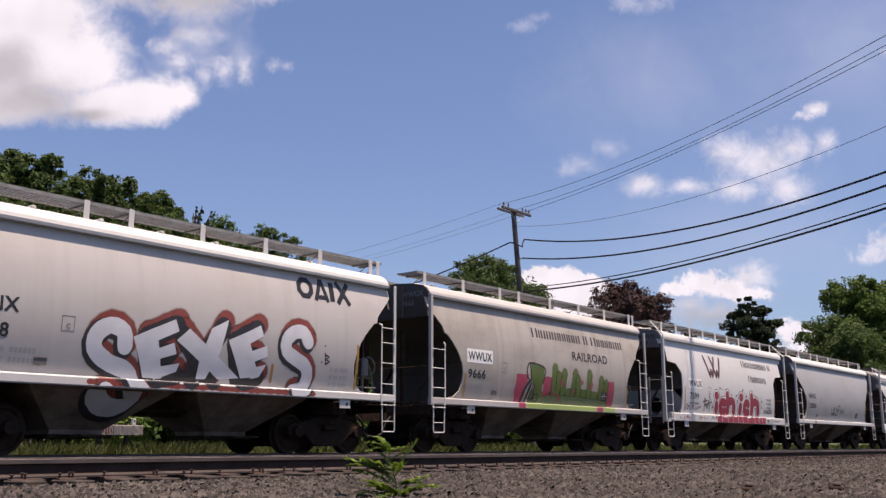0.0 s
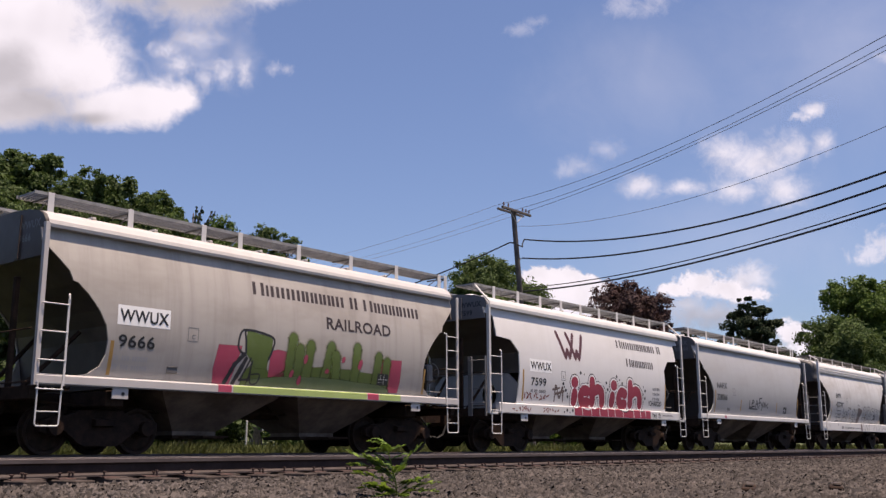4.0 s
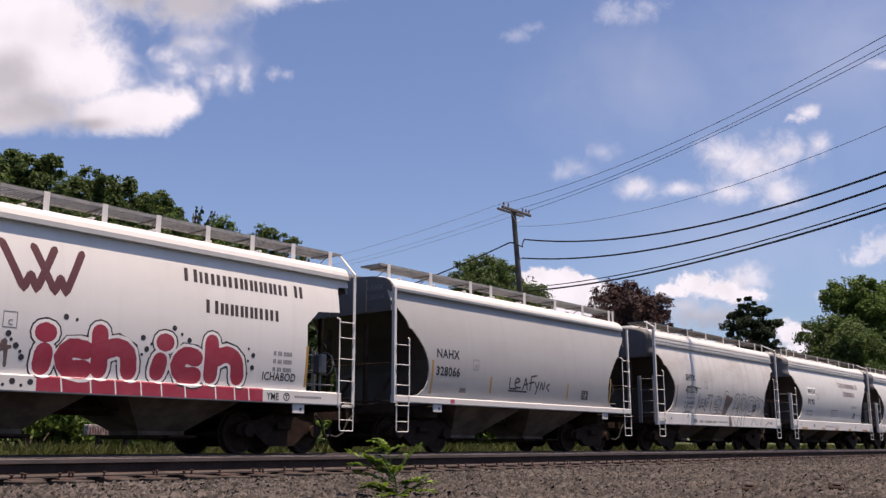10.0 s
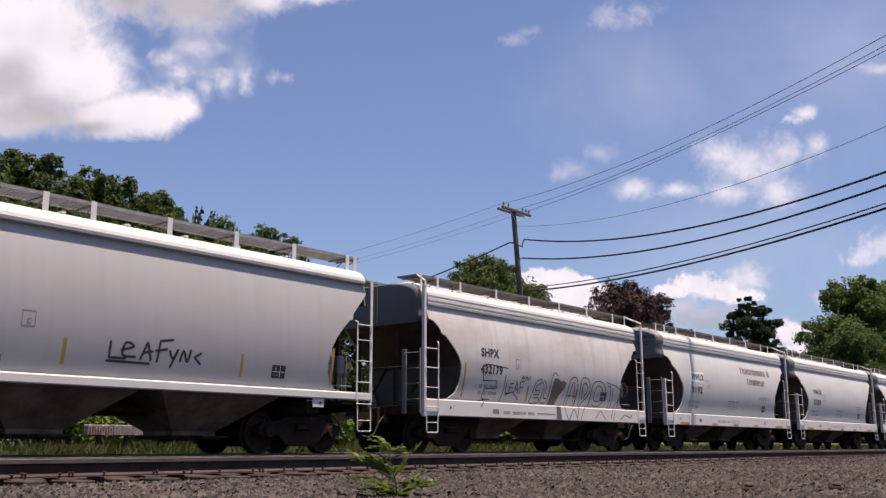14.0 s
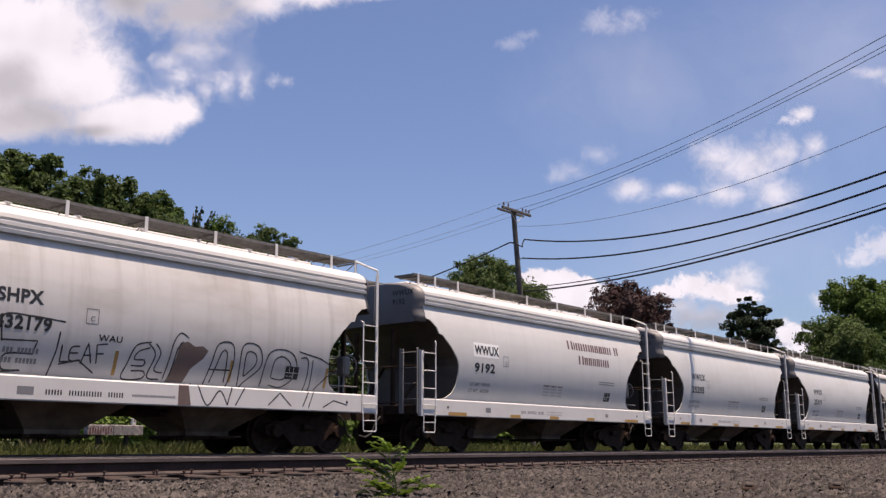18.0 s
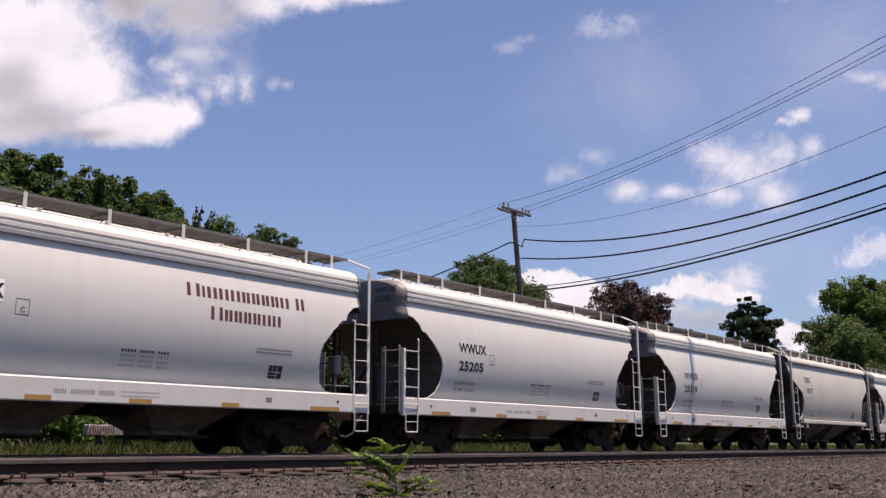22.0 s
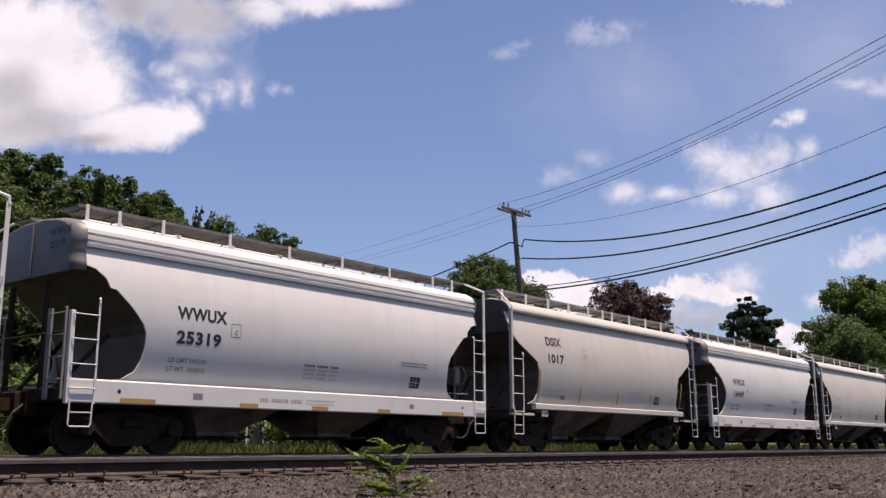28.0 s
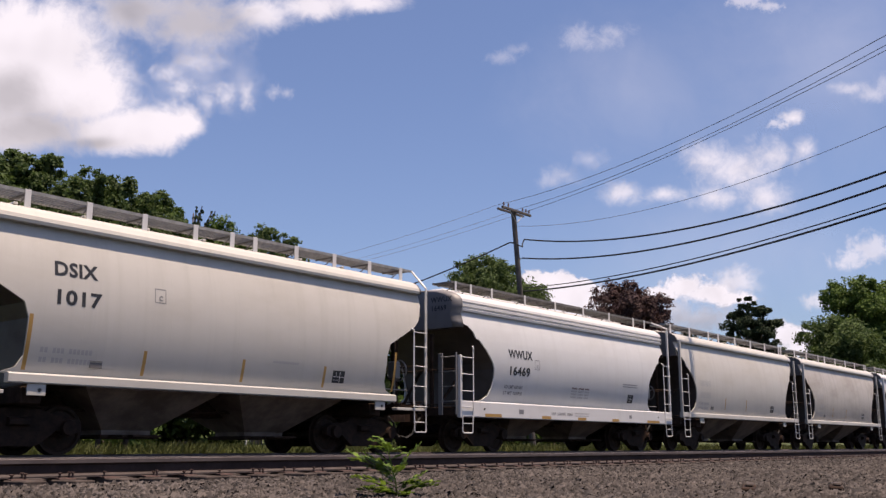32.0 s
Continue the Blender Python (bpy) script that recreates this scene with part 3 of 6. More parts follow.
    return bm


def end_stencil_mesh(text, z, x):
    """A short stencilled line on the near half of the leading end sheet."""
    fc = bpy.data.curves.new("stencil", "FONT")
    fc.body, fc.size, fc.resolution_u, fc.space_character = text, 0.19, 2, 1.1
    fc.offset = 0.004
    ob = bpy.data.objects.new("stencil", fc)
    me = bpy.data.meshes.new_from_object(ob)
    bpy.data.objects.remove(ob)
    bpy.data.curves.remove(fc)
    for v in me.vertices:
        v.co = (x, -0.62 - v.co.x, z + v.co.y)
    me.materials.clear()
    return me


def hopper_mesh(x):
    bm = bmesh.new()
    top, low = 1.28, 0.44
    rings = []
    for hx, hy, z in ((1.42, 1.37, top), (1.40, 1.36, 1.12), (0.52, 0.48, low), (0.52, 0.48, low - 0.1)):
        rings.append([bm.verts.new((x + sx * hx, sy * hy, z)) for sx, sy in ((-1, -1), (1, -1), (1, 1), (-1, 1))])
    for r0, r1 in zip(rings, rings[1:]):
        for k in range(4):
            bm.faces.new((r0[k], r0[(k + 1) % 4], r1[(k + 1) % 4], r1[k]))
    bm.faces.new(rings[0])
    bm.faces.new(rings[-1][::-1])
    return bm


def gate_mesh(x):
    bm = bmesh.new()
    box(bm, x - 0.62, x + 0.62, -0.62, 0.62, 0.29, 0.36, 0.01)
    box(bm, x - 0.05, x + 0.05, -1.15, -0.6, 0.30, 0.35)
    tube(bm, [(x - 0.3, -1.15, 0.33), (x + 0.3, -1.15, 0.33)], 0.02)
    for s in (-0.45, 0.45):
        tube(bm, [(x + s, -0.62, 0.33), (x + s * 0.8, -0.95, 0.33)], 0.018)
    return bm


def frame_mesh():
    """Centre sill, end sills, bolsters and brake rigging below the body."""
    bm = bmesh.new()
    box(bm, -0.15, LENGTH + 0.15, -0.24, 0.24, 0.72, 1.08, 0.01)
    for x in (1.60, LENGTH - 1.60):
        box(bm, x - 0.18, x + 0.18, -1.45, 1.45, 0.82, 1.10, 0.02)
    tube(bm, [(2.6, -0.55, 0.82), (LENGTH - 2.6, -0.55, 0.82)], 0.03)
    tube(bm, [(0.4, -0.9, 0.9), (2.7, -0.62, 0.78), (LENGTH / 2, -0.62, 0.80)], 0.022)
    return bm


def end_sill_mesh(at):
    bm = bmesh.new()
    a, b = (0.0, 0.16) if at == 0 else (LENGTH - 0.16, LENGTH)
    box(bm, a, b, -1.49, 1.49, 0.90, 1.12, 0.01)
    box(bm, min(a, b) - 0.02, max(a, b) + 0.02, -0.38, 0.38, 0.68, 1.10, 0.02)
    return bm


def platform_mesh(at):
    """The bearer plate of the open deck above the end sill."""
    bm = bmesh.new()
    a, b = (0.14, 0.74) if at == 0 else (LENGTH - 0.74, LENGTH - 0.14)
    box(bm, a, b, -1.42, 1.42, 1.06, 1.083)
    return bm


def deck_bar_mesh():
    bm = bmesh.new()
    box(bm, -0.012, 0.012, -1.46, 1.46, 1.085, 1.118)
    return bm


def bulkhead_mesh(at):
    """A white web plate across the car, below the slope, with an oval opening."""
    bm = bmesh.new()
    a, b = (1.50, 1.53) if at == 0 else (LENGTH - 1.53, LENGTH - 1.50)
    ring = []
    for k in range(24):
        t = 2 * math.pi * (k + 0.5) / 24
        c, s = math.cos(t), math.sin(t)
        f = min(1.46 / max(abs(c), 1e-6), 0.48 / max(abs(s), 1e-6))
        ring.append(((c * f, 1.63 + s * f), (0.24 * c - 0.5, 1.55 + 0.30 * s)))
    for k in range(24):
        (o0, i0), (o1, i1) = ring[k], ring[(k + 1) % 24]
        for x, order in ((a, (o0, o1, i1, i0)), (b, (i0, i1, o1, o0))):
            bm.faces.new([bm.verts.new((x, p[0], p[1])) for p in order])
        bm.faces.new([bm.verts.new(q) for q in ((a, *i0), (a, *i1), (b, *i1), (b, *i0))])
    return bm


def end_brace_mesh(at):
    bm = bmesh.new()
    sx = (lambda v: v) if at == 0 else (lambda v: LENGTH - v)
    for y in (-0.62, 0.62):
        box(bm, min(sx(0.05), sx(0.13)), max(sx(0.05), sx(0.13)), y - 0.05, y + 0.05, 1.10, 3.0, 0.008)
        tube(bm, [(sx(0.3), y, 1.10), (sx(1.25), y * 1.2, 2.15)], 0.04)
    tube(bm, [(sx(-0.02), -1.45, 2.05), (sx(-0.02), 1.45, 2.05)], 0.014)
    tube(bm, [(sx(-0.02), -1.45, 1.18), (sx(-0.02), 1.45, 1.18)], 0.014)
    return bm


def post_mesh(shape, at, mirror, high):
    """A corner post of angle iron, with the grab iron that bends up to the roof walk."""
    bm = bmesh.new()
    a, b = (-0.005, 0.075) if at == 0 else (LENGTH - 0.075, LENGTH + 0.005)
    top = (3.82 if shape is not FLOW else 4.02) if high else 2.40
    ys = sorted((mirror * -1.63, mirror * -1.615))
    lo = shape.sill[0] - 0.02
    box(bm, a, b, ys[0], ys[1], lo, top, 0.004)
    e0, e1 = (-0.005, 0.012) if at == 0 else (LENGTH - 0.012, LENGTH + 0.005)
    ys = sorted((mirror * -1.615, mirror * -1.54))
    box(bm, e0, e1, ys[0], ys[1], lo, top, 0.004)
    return bm


def top_brace_mesh(shape, at, mirror):
    bm = bmesh.new()
    sx = (lambda v: v) if at == 0 else (lambda v: LENGTH - v)
    foot, reach, up = (3.98, 0.26, 4.33) if shape is FLOW else (3.78, 0.03, 4.37)
    tube(bm, [(sx(0.03), mirror * -1.62, foot), (sx(0.03), mirror * -1.62, foot + 0.12), (sx(reach), mirror * -1.16, up)], 0.026, 8)
    return bm


def ladder_mesh(shape, at, mirror):
    """Side ladder: the inner stile, its rungs and the stirrup below the sill."""
    bm = bmesh.new()
    sx = (lambda v: v) if at == 0 else (lambda v: LENGTH - v)
    y = mirror * -1.655
    lo = shape.sill[0]
    tall = 2.62 if at == 0 else 2.86
    y_in = mirror * side_y(shape, tall)
    box(bm, min(sx(0.48), sx(0.52)), max(sx(0.48), sx(0.52)), min(y, y * 0.992), max(y, y * 0.992), lo - 0.02, tall - 0.06, 0.003)
    tube(bm, [(sx(0.50), y, tall - 0.07), (sx(0.50), y * 0.995, tall), (sx(0.52), y_in, tall + 0.03)], 0.018)
    return bm


def rung_mesh(at, mirror):
    bm = bmesh.new()
    sx = (lambda v: v) if at == 0 else (lambda v: LENGTH - v)
    y = mirror * -1.668
    tube(bm, [(sx(0.03), mirror * -1.64, 0), (sx(0.05), y, 0), (sx(0.48), y, 0), (sx(0.505), mirror * -1.64, 0)], 0.0125)
    return bm


def stirrup_mesh(shape, at, mirror):
    bm = bmesh.new()
    sx = (lambda v: v) if at == 0 else (lambda v: LENGTH - v)
    lo, y = shape.sill[0], mirror * -1.645
    tube(bm, [(sx(0.06), y, lo + 0.04), (sx(0.055), y, 0.50), (sx(0.08), y, 0.47), (sx(0.44), y, 0.47), (sx(0.465), y, 0.50), (sx(0.48), y, lo + 0.04)], 0.0145, 8)
    tube(bm, [(sx(0.055), y, 0.70), (sx(0.47), y, 0.70)], 0.011)
    return bm


def end_ladder_mesh(at, mirror):
    bm = bmesh.new()
    x = -0.05 if at == 0 else LENGTH + 0.05
    for y, w in ((-1.52, 0.02), (-1.02, 0.065)):
        box(bm, x - 0.01, x + 0.03, mirror * y - w, mirror * y + w, 0.92, 2.46, 0.004)
    for z in (1.25, 1.62, 1.99, 2.36):
        tube(bm, [(x - 0.02, mirror * -1.52, z), (x - 0.02, mirror * -1.02, z)], 0.012)
    return bm


def walk_mesh(mirror, step, start):
    """Grated roof walk: edge bars and cross slats."""
    bm = bmesh.new()
    y0, y1 = sorted((mirror * -1.13, mirror * -0.52))
    for y in (y0, y1):
        box(bm, start, LENGTH - start, y - 0.012, y + 0.012, 4.385, 4.44)
    x = start + 0.04
    while x < LENGTH - start:
        box(bm, x - 0.012, x + 0.012, y0, y1, 4.40, 4.435)
        x += step
    return bm


def bracket_mesh(shape, mirror):
    bm = bmesh.new()
    w = 0.055 if shape is not FLOW else 0.034
    ys = sorted((mirror * -1.165, mirror * -1.145))
    box(bm, -w, w, ys[0], ys[1], 4.09, 4.445, 0.004)
    return bm


def brace_mesh(mirror):
    bm = bmesh.new()
    ys = sorted((mirror * -1.14, mirror * -0.55))
    box(bm, -0.018, 0.018, ys[0], ys[1], 4.355, 4.385)
    tube(bm, [(0, mirror * -1.12, 4.36), (0, mirror * -0.75, 4.17)], 0.011)
    return bm


def hatch_mesh():
    bm = bmesh.new()
    box(bm, 0.9, LENGTH - 0.9, -0.34, 0.34, 4.18, 4.33, 0.03)
    for x in np.arange(1.6, LENGTH - 1.2, 1.35):
        box(bm, x - 0.04, x + 0.04, -0.38, 0.38, 4.32, 4.37, 0.01)
    return bm


def sideframe_mesh(y):
    bm = bmesh.new()
    out = [(-1.14, 0.40), (-1.14, 0.56), (-0.95, 0.64), (-0.62, 0.67), (-0.40, 0.76), (0.40, 0.76), (0.62, 0.67), (0.95, 0.64), (1.14, 0.56), (1.14, 0.40), (0.98, 0.34), (0.70, 0.42), (0.42, 0.20), (0.30, 0.15), (-0.30, 0.15), (-0.42, 0.20), (-0.70, 0.42), (-0.98, 0.34)]
    prism(bm, out, "y", y - 0.08, y + 0.08)
    for x in (-0.889, 0.889):
        lathe_y(bm, [(0.13, -0.17), (0.14, -0.14), (0.14, 0.0)] if y < 0 else [(0.14, 0.0), (0.14, 0.14), (0.13, 0.17)], (x, y, 0.46), 12)
    return bm


def spring_mesh(y):
    bm = bmesh.new()
    for x in (-0.2, 0.0, 0.2):
        pts = [(x + 0.06 * math.cos(a), y + 0.06 * math.sin(a), 0.24 + 0.026 * a / 1.2) for a in np.arange(0, 13.5, 0.7)]
        tube(bm, pts, 0.018, 5)
    return bm


def bolster_mesh():
    bm = bmesh.new()
    prism(bm, [(-1.2, 0.60), (-1.2, 0.50), (-0.6, 0.38), (0.6, 0.38), (1.2, 0.50), (1.2, 0.60), (0.4, 0.78), (-0.4, 0.78)], "x", -0.19, 0.19)
    box(bm, -0.75, -0.62, -0.85, 0.85, 0.30, 0.40, 0.01)
    box(bm, 0.62, 0.75, -0.85, 0.85, 0.30, 0.40, 0.01)
    return bm


def wheel_mesh(side):
    bm = bmesh.new()
    prof = [(0.10, -0.09), (0.12, -0.07), (0.15, -0.055), (0.33, -0.03), (0.36, -0.065), (0.413, -0.068), (0.418, 0.03), (0.445, 0.045), (0.445, 0.07), (0.36, 0.07), (0.32, 0.02), (0.12, 0.045)]
    prof = prof if side < 0 else [(r, -y) for r, y in prof]
    lathe_y(bm, prof, (0, side * 0.755, 0), 28)
    return bm


def axle_mesh():
    bm = bmesh.new()
    lathe_y(bm, [(0.075, -1.12), (0.08, -0.7), (0.085, 0), (0.08, 0.7), (0.075, 1.12)], (0, 0, 0), 12)
    for y in (-1.128, 1.128):
        for a in (0, 2.09, 4.19):
            box(bm, 0.05 * math.cos(a) - 0.013, 0.05 * math.cos(a) + 0.013, y - 0.012, y + 0.012, 0.05 * math.sin(a) - 0.013, 0.05 * math.sin(a) + 0.013)
    return bm


def coupler_mesh(at):
    bm = bmesh.new()
    s, o = (-1, 0.0) if at == 0 else (1, LENGTH)
    prism(bm, [(o + s * a, b) for a, b in ((-0.1, -0.09), (0.36, -0.09), (0.46, -0.17), (0.66, -0.13), (0.69, 0.02), (0.60, 0.10), (0.55, 0.02), (0.46, 0.14), (0.36, 0.09), (-0.1, 0.09))], "z", 0.76, 0.98)
    return bm


def hose_mesh(at):
    bm = bmesh.new()
    s, o = (-1, 0.0) if at == 0 else (1, LENGTH)
    tube(bm, [(o + s * 0.05, -0.35, 0.86), (o + s * 0.22, -0.36, 0.72), (o + s * 0.34, -0.33, 0.45), (o + s * 0.50, -0.28, 0.36), (o + s * 0.62, -0.2, 0.40)], 0.026, 6)
    return bm


WALK_IRON = dull("dark_walk_iron", (0.09, 0.088, 0.085), (0.15, 0.145, 0.14), 6, 0.7)
WHEELSETS = []


def covered_hopper(label, shape, paint, trim, first, tall=True, length=11.35, ends=None, end_lines=()):
    """A two-bay covered hopper car; its origin is its leading end, on the railhead, mid-track."""
    car = thing("hopper_car", label, "freight car", "covered hopper cars of the train", pose(first, TRACK_FAR, 0))
    global LENGTH
    LENGTH = length
    k = shape.name + paint.name + str(length)
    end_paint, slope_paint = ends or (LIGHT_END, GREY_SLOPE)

    def add(name, key, build, args, mat, parent=car, text=""):
        return part(name, cached((name, key, length) + tuple(str(a) for a in args if not isinstance(a, Shape)), build, *args), mat, parent, text)

    near = add("side_sheet", k, side_mesh, (shape, 1), paint)
    add("side_sheet", k, side_mesh, (shape, -1), paint)
    for x in (2.35, 4.1, 5.68, 7.25, 9.0):
        add("weld_seam", k, weld_mesh, (shape, x), paint, near)
    roof = add("roof", k, roof_mesh, (shape,), trim)
    add("hatch_cover", k, hatch_mesh, (), trim, roof)
    for at in (0, 1):
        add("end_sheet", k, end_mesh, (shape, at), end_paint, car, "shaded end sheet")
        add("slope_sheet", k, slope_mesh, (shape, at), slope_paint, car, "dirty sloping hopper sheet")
        add("end_sill", k, end_sill_mesh, (at,), UNDER)
        deck = add("end_platform", k, platform_mesh, (at,), UNDER)
        for i in range(9):
            bar = add("deck_bar", "all", deck_bar_mesh, (), UNDER, deck)
            bar.location.x = 0.16 + 0.07 * i if at == 0 else LENGTH - 0.16 - 0.07 * i
        if shape is ANGLED:
            add("bulkhead", k, bulkhead_mesh, (at,), PALE, car, "pale web plate with an oval opening")
        add("end_brace", k, end_brace_mesh, (at,), UNDER)
        add("coupler", "all", coupler_mesh, (at,), IRON)
        add("air_hose", "all", hose_mesh, (at,), RUBBER)
        for m in (1, -1):
            high = tall or (at == 1) == (m == 1)
            post = add("corner_post", k, post_mesh, (shape, at, m, high), trim, car, "white corner post")
            if shape is not ROUND and high:
                add("grab_iron", "top" + shape.name, top_brace_mesh, (shape, at, m), TRIM, post)
            ladder = add("ladder", k, ladder_mesh, (shape, at, m), TRIM, car, "white side ladder")
            heights = ((1.06, 1.53, 2.00, 2.46) if high else (1.10, 1.50, 1.92, 2.34)) if at == 0 else (1.06, 1.53, 2.00, 2.46, 2.80)
            for z in heights:
                rung = add("rung", "all", rung_mesh, (at, m), TRIM, ladder)
                rung.location.z = z
            add("stirrup", k, stirrup_mesh, (shape, at, m), TRIM, ladder)
            if (at, m) != (1, 1) and not (shape in (ROUND, PLAIN) and m == 1):
                add("end_ladder", "all", end_ladder_mesh, (at, m), GREY_TRIM)
    for m in (1, -1):
        add("side_sill", k, sill_mesh, (shape, m), trim, car, "bright white side sill")
        board = add("roof_walk", shape is FLOW, walk_mesh, (m, 0.075 if shape is not FLOW else 0.05, 0.0 if shape is not FLOW else 0.25), GALV if shape is not FLOW else DARK_GRATE, car, "grey grated roof walk")
        board.location.z = -shape.walk_drop
        for bx in shape.brackets:
            b = add("bracket", shape.name, bracket_mesh, (shape, m), TRIM, board)
            c = add("brace", "walk", brace_mesh, (m,), WALK_IRON, board)
            b.location.x = c.location.x = bx
    add("centre_sill", "all", frame_mesh, (), UNDER)
    add("brake_stand", "all", brake_stand_mesh, (), GREY_TRIM, car, "dusty grey hand-brake stand")
    add("brake_wheel", "all", brake_wheel_mesh, (), GREY_TRIM)
    add("air_reservoir", "all", reservoir_mesh, (), UNDER)
    if shape is FLOW:
        for m in (1, -1):
            add("edge_flange", k, flange_mesh, (shape, 1, m), paint, car)
    if shape in (ROUND, PLAIN):
        add("card_holder", k, holder_mesh, (shape,), GREY_END, near, "small grey card holder")
    for line, z in zip(end_lines, (3.80, 3.58)):
        part("end_stencil", end_stencil_mesh(line, z, 0.056), GREY_INK if shape is ROUND else BLACK_INK, car)
    if shape is not FLOW:
        for x in (1.60, LENGTH - 1.60):
            tab = add("jacking_bracket", k, tab_mesh, (shape, x), trim)
            add("bracket_eye", k, eye_mesh, (x + 0.05, shape.sill[0] - 0.1), BLACK_INK, tab)
    else:
        for x in (0.98, LENGTH - 0.98):
            hole = add("jacking_hole", k, eye_mesh, (x, 1.08), BLACK_INK)
            hole.location.y = -0.034
    for x in (4.02, 7.33):
        hop = add("hopper_bay", "all", hopper_mesh, (x,), HOPPER, car, "dusty funnel-shaped hopper bay")
        add("outlet_gate", "all", gate_mesh, (x,), UNDER, hop)
    for x in (1.60, LENGTH - 1.60):
        truck = new("truck")
        truck.parent = car
        truck.location = (x, 0, 0)
        tagged(truck, "black cast-iron two-axle truck")
        part("truck_bolster", cached("truck_bolster", bolster_mesh), IRON, truck)
        for y in (-1.0, 1.0):
            part("side_frame", cached(("side_frame", y), sideframe_mesh, y), IRON, truck)
            part("spring_nest", cached(("spring_nest", y), spring_mesh, y), IRON, truck)
        for dx in (-0.889, 0.889):
            # an axle with its two wheels turns as one piece
            bm = bmesh.new()
            if "wheelset" not in CACHE:
                bm.from_mesh(finish(wheel_mesh(-1), "wheel"))
                bm.from_mesh(finish(wheel_mesh(1), "wheel"))
                bm.from_mesh(finish(axle_mesh(), "axle"))
                CACHE["wheelset"] = finish(bm, "wheelset")
            wheels = part("wheelset", CACHE["wheelset"], TREAD, truck)
            wheels.location = (dx, 0, 0.418)
            WHEELSETS.append((wheels, dx))
    return car, near


# ---- lettering and spray paint on the side sheets ----
def drape(shape, x, z, lift):
    """A point of the near side, a little proud of the paint."""
    if z < shape.z0 - 0.005:
        lo, hi = shape.sill
        if z >= lo:
            return (x, -1.635 - lift, z)
        inset = min(1.0, (1.12 - z) / 0.68)
        return (x, -1.36 + 0.88 * max(0.0, inset) - lift, z)
    return (x, side_y(shape, z) - lift, z)


def letters(name, text, x, z, height, shape, ink, parent, width=1.0, label="", lift=0.0042, on_sill=False, bold=0.028):
    """Stencilled characters; x, z is the lower left corner."""
    fc = bpy.data.curves.new("stencil", "FONT")
    fc.body, fc.size, fc.resolution_u = text, height / 0.70, 3
    fc.space_character = 1.06
    fc.offset = height * bold
    ob = bpy.data.objects.new("stencil", fc)
    me = bpy.data.meshes.new_from_object(ob)
    bpy.data.objects.remove(ob)
    bpy.data.curves.remove(fc)
    for v in me.vertices:
        if on_sill:
            v.co = (x + v.co.x * width, -1.635 - lift, z + v.co.y)
        else:
            v.co = drape(shape, x + v.co.x * width, z + v.co.y, lift)
    me.materials.clear()
    return part(name, me, ink, parent, label)


def bars(name, count, x, z, width, height, shape, ink, parent, gaps=(), label="", lift=0.0020, plain=False, on_sill=False, widths=""):
    """A line of writing as plain upright blocks, one or two to a character; widths: tenths of a character, 0 a space, taller where a word begins."""
    bm = bmesh.new()
    steps_of = [int(c) / 10 for c in widths] or [0.74] * count
    pitch = width / (sum(w + 0.17 if w else 0.45 for w in steps_of) if widths else count)

    def quad(xa, xb, za, zb):
        steps = max(1, int((zb - za) / 0.08))
        for i in range(steps):
            z0, z1 = za + (zb - za) * i / steps, za + (zb - za) * (i + 1) / steps
            place = (lambda px, pz: (px, -1.635 - lift, pz)) if on_sill else (lambda px, pz: drape(shape, px, pz, lift))
            bm.faces.new([bm.verts.new(place(*p)) for p in ((xa, z0), (xb, z0), (xb, z1), (xa, z1))])
    a, initial = x, True
    for i, w in enumerate(steps_of):
        if i in gaps or not w:
            a += pitch * (0.45 if widths else 1.0)
            initial = True
            continue
        b = a + pitch * w
        high = height * (1.14 if widths and initial else 1.0)
        if plain or w < 0.4:
            quad(a, b, z, z + high)
        else:
            t = pitch * 0.25
            quad(a, a + t, z, z + high)
            quad(b - t, b, z, z + high)
        a += pitch * (w + 0.17) if widths else pitch
        initial = False
    return tagged(part(name, bm, ink, parent, label), kind="stuff")


def clipped(poly, lo, hi):
    """The part of a flat outline of (x, z, cover) between two heights."""
    for level, sign in ((lo, 1), (hi, -1)):
        out = []
        for p, q in zip(poly, poly[1:] + poly[:1]):
            a, b = sign * (p[1] - level), sign * (q[1] - level)
            if a >= 0:
                out.append(p)
            if a * b < 0:
                t = a / (a - b)
                out.append(tuple(u + (v - u) * t for u, v in zip(p, q)))
        poly = out
        if len(poly) < 3:
            return []
    return poly


def lay(bm, cover, shape, poly, up):
    """Lays a flat outline on the side sheet, the sill face and the hopper plate behind."""
    lo, hi = shape.sill

    def face(points, place):
        vs = []
        for p in points:
            v = bm.verts.new(place(p[0], p[1]))
            v[cover] = p[2]
            vs.append(v)
        bm.faces.new(vs)
    low, high = min(p[1] for p in poly), max(p[1] for p in poly)
    step = 0.11
    z = shape.z0 + 0.006
    while z < shape.z1 and z < high:
        c = clipped(poly, z, z + step) if z + step > low else []
        if c:
            face(c, lambda px, pz: (px, side_y(shape, pz) - up, pz))
        z += step
    if low < hi:
        c = clipped(poly, lo + 0.021, hi - 0.036)
        if c:
            face(c, lambda px, pz: (px, -1.635 - up * 0.6, pz))
        c = clipped(poly, hi - 0.035, hi - 0.0125)
        if c:
            face(c, lambda px, pz: (px, -1.635 + 0.02 * (pz - hi + 0.035) / 0.023 - up * 0.6, pz))
        c = clipped(poly, 0.50, lo - 0.03)
        if c and all(2.9 < p[0] < 5.2 for p in c):
            face(c, lambda px, pz: (px, -1.36 + 1.294 * max(0.0, 1.12 - pz) - up, pz))


def covered(name, bm, paint, parent, label):
    return tagged(part(name, bm, paint, parent, label), kind="stuff")


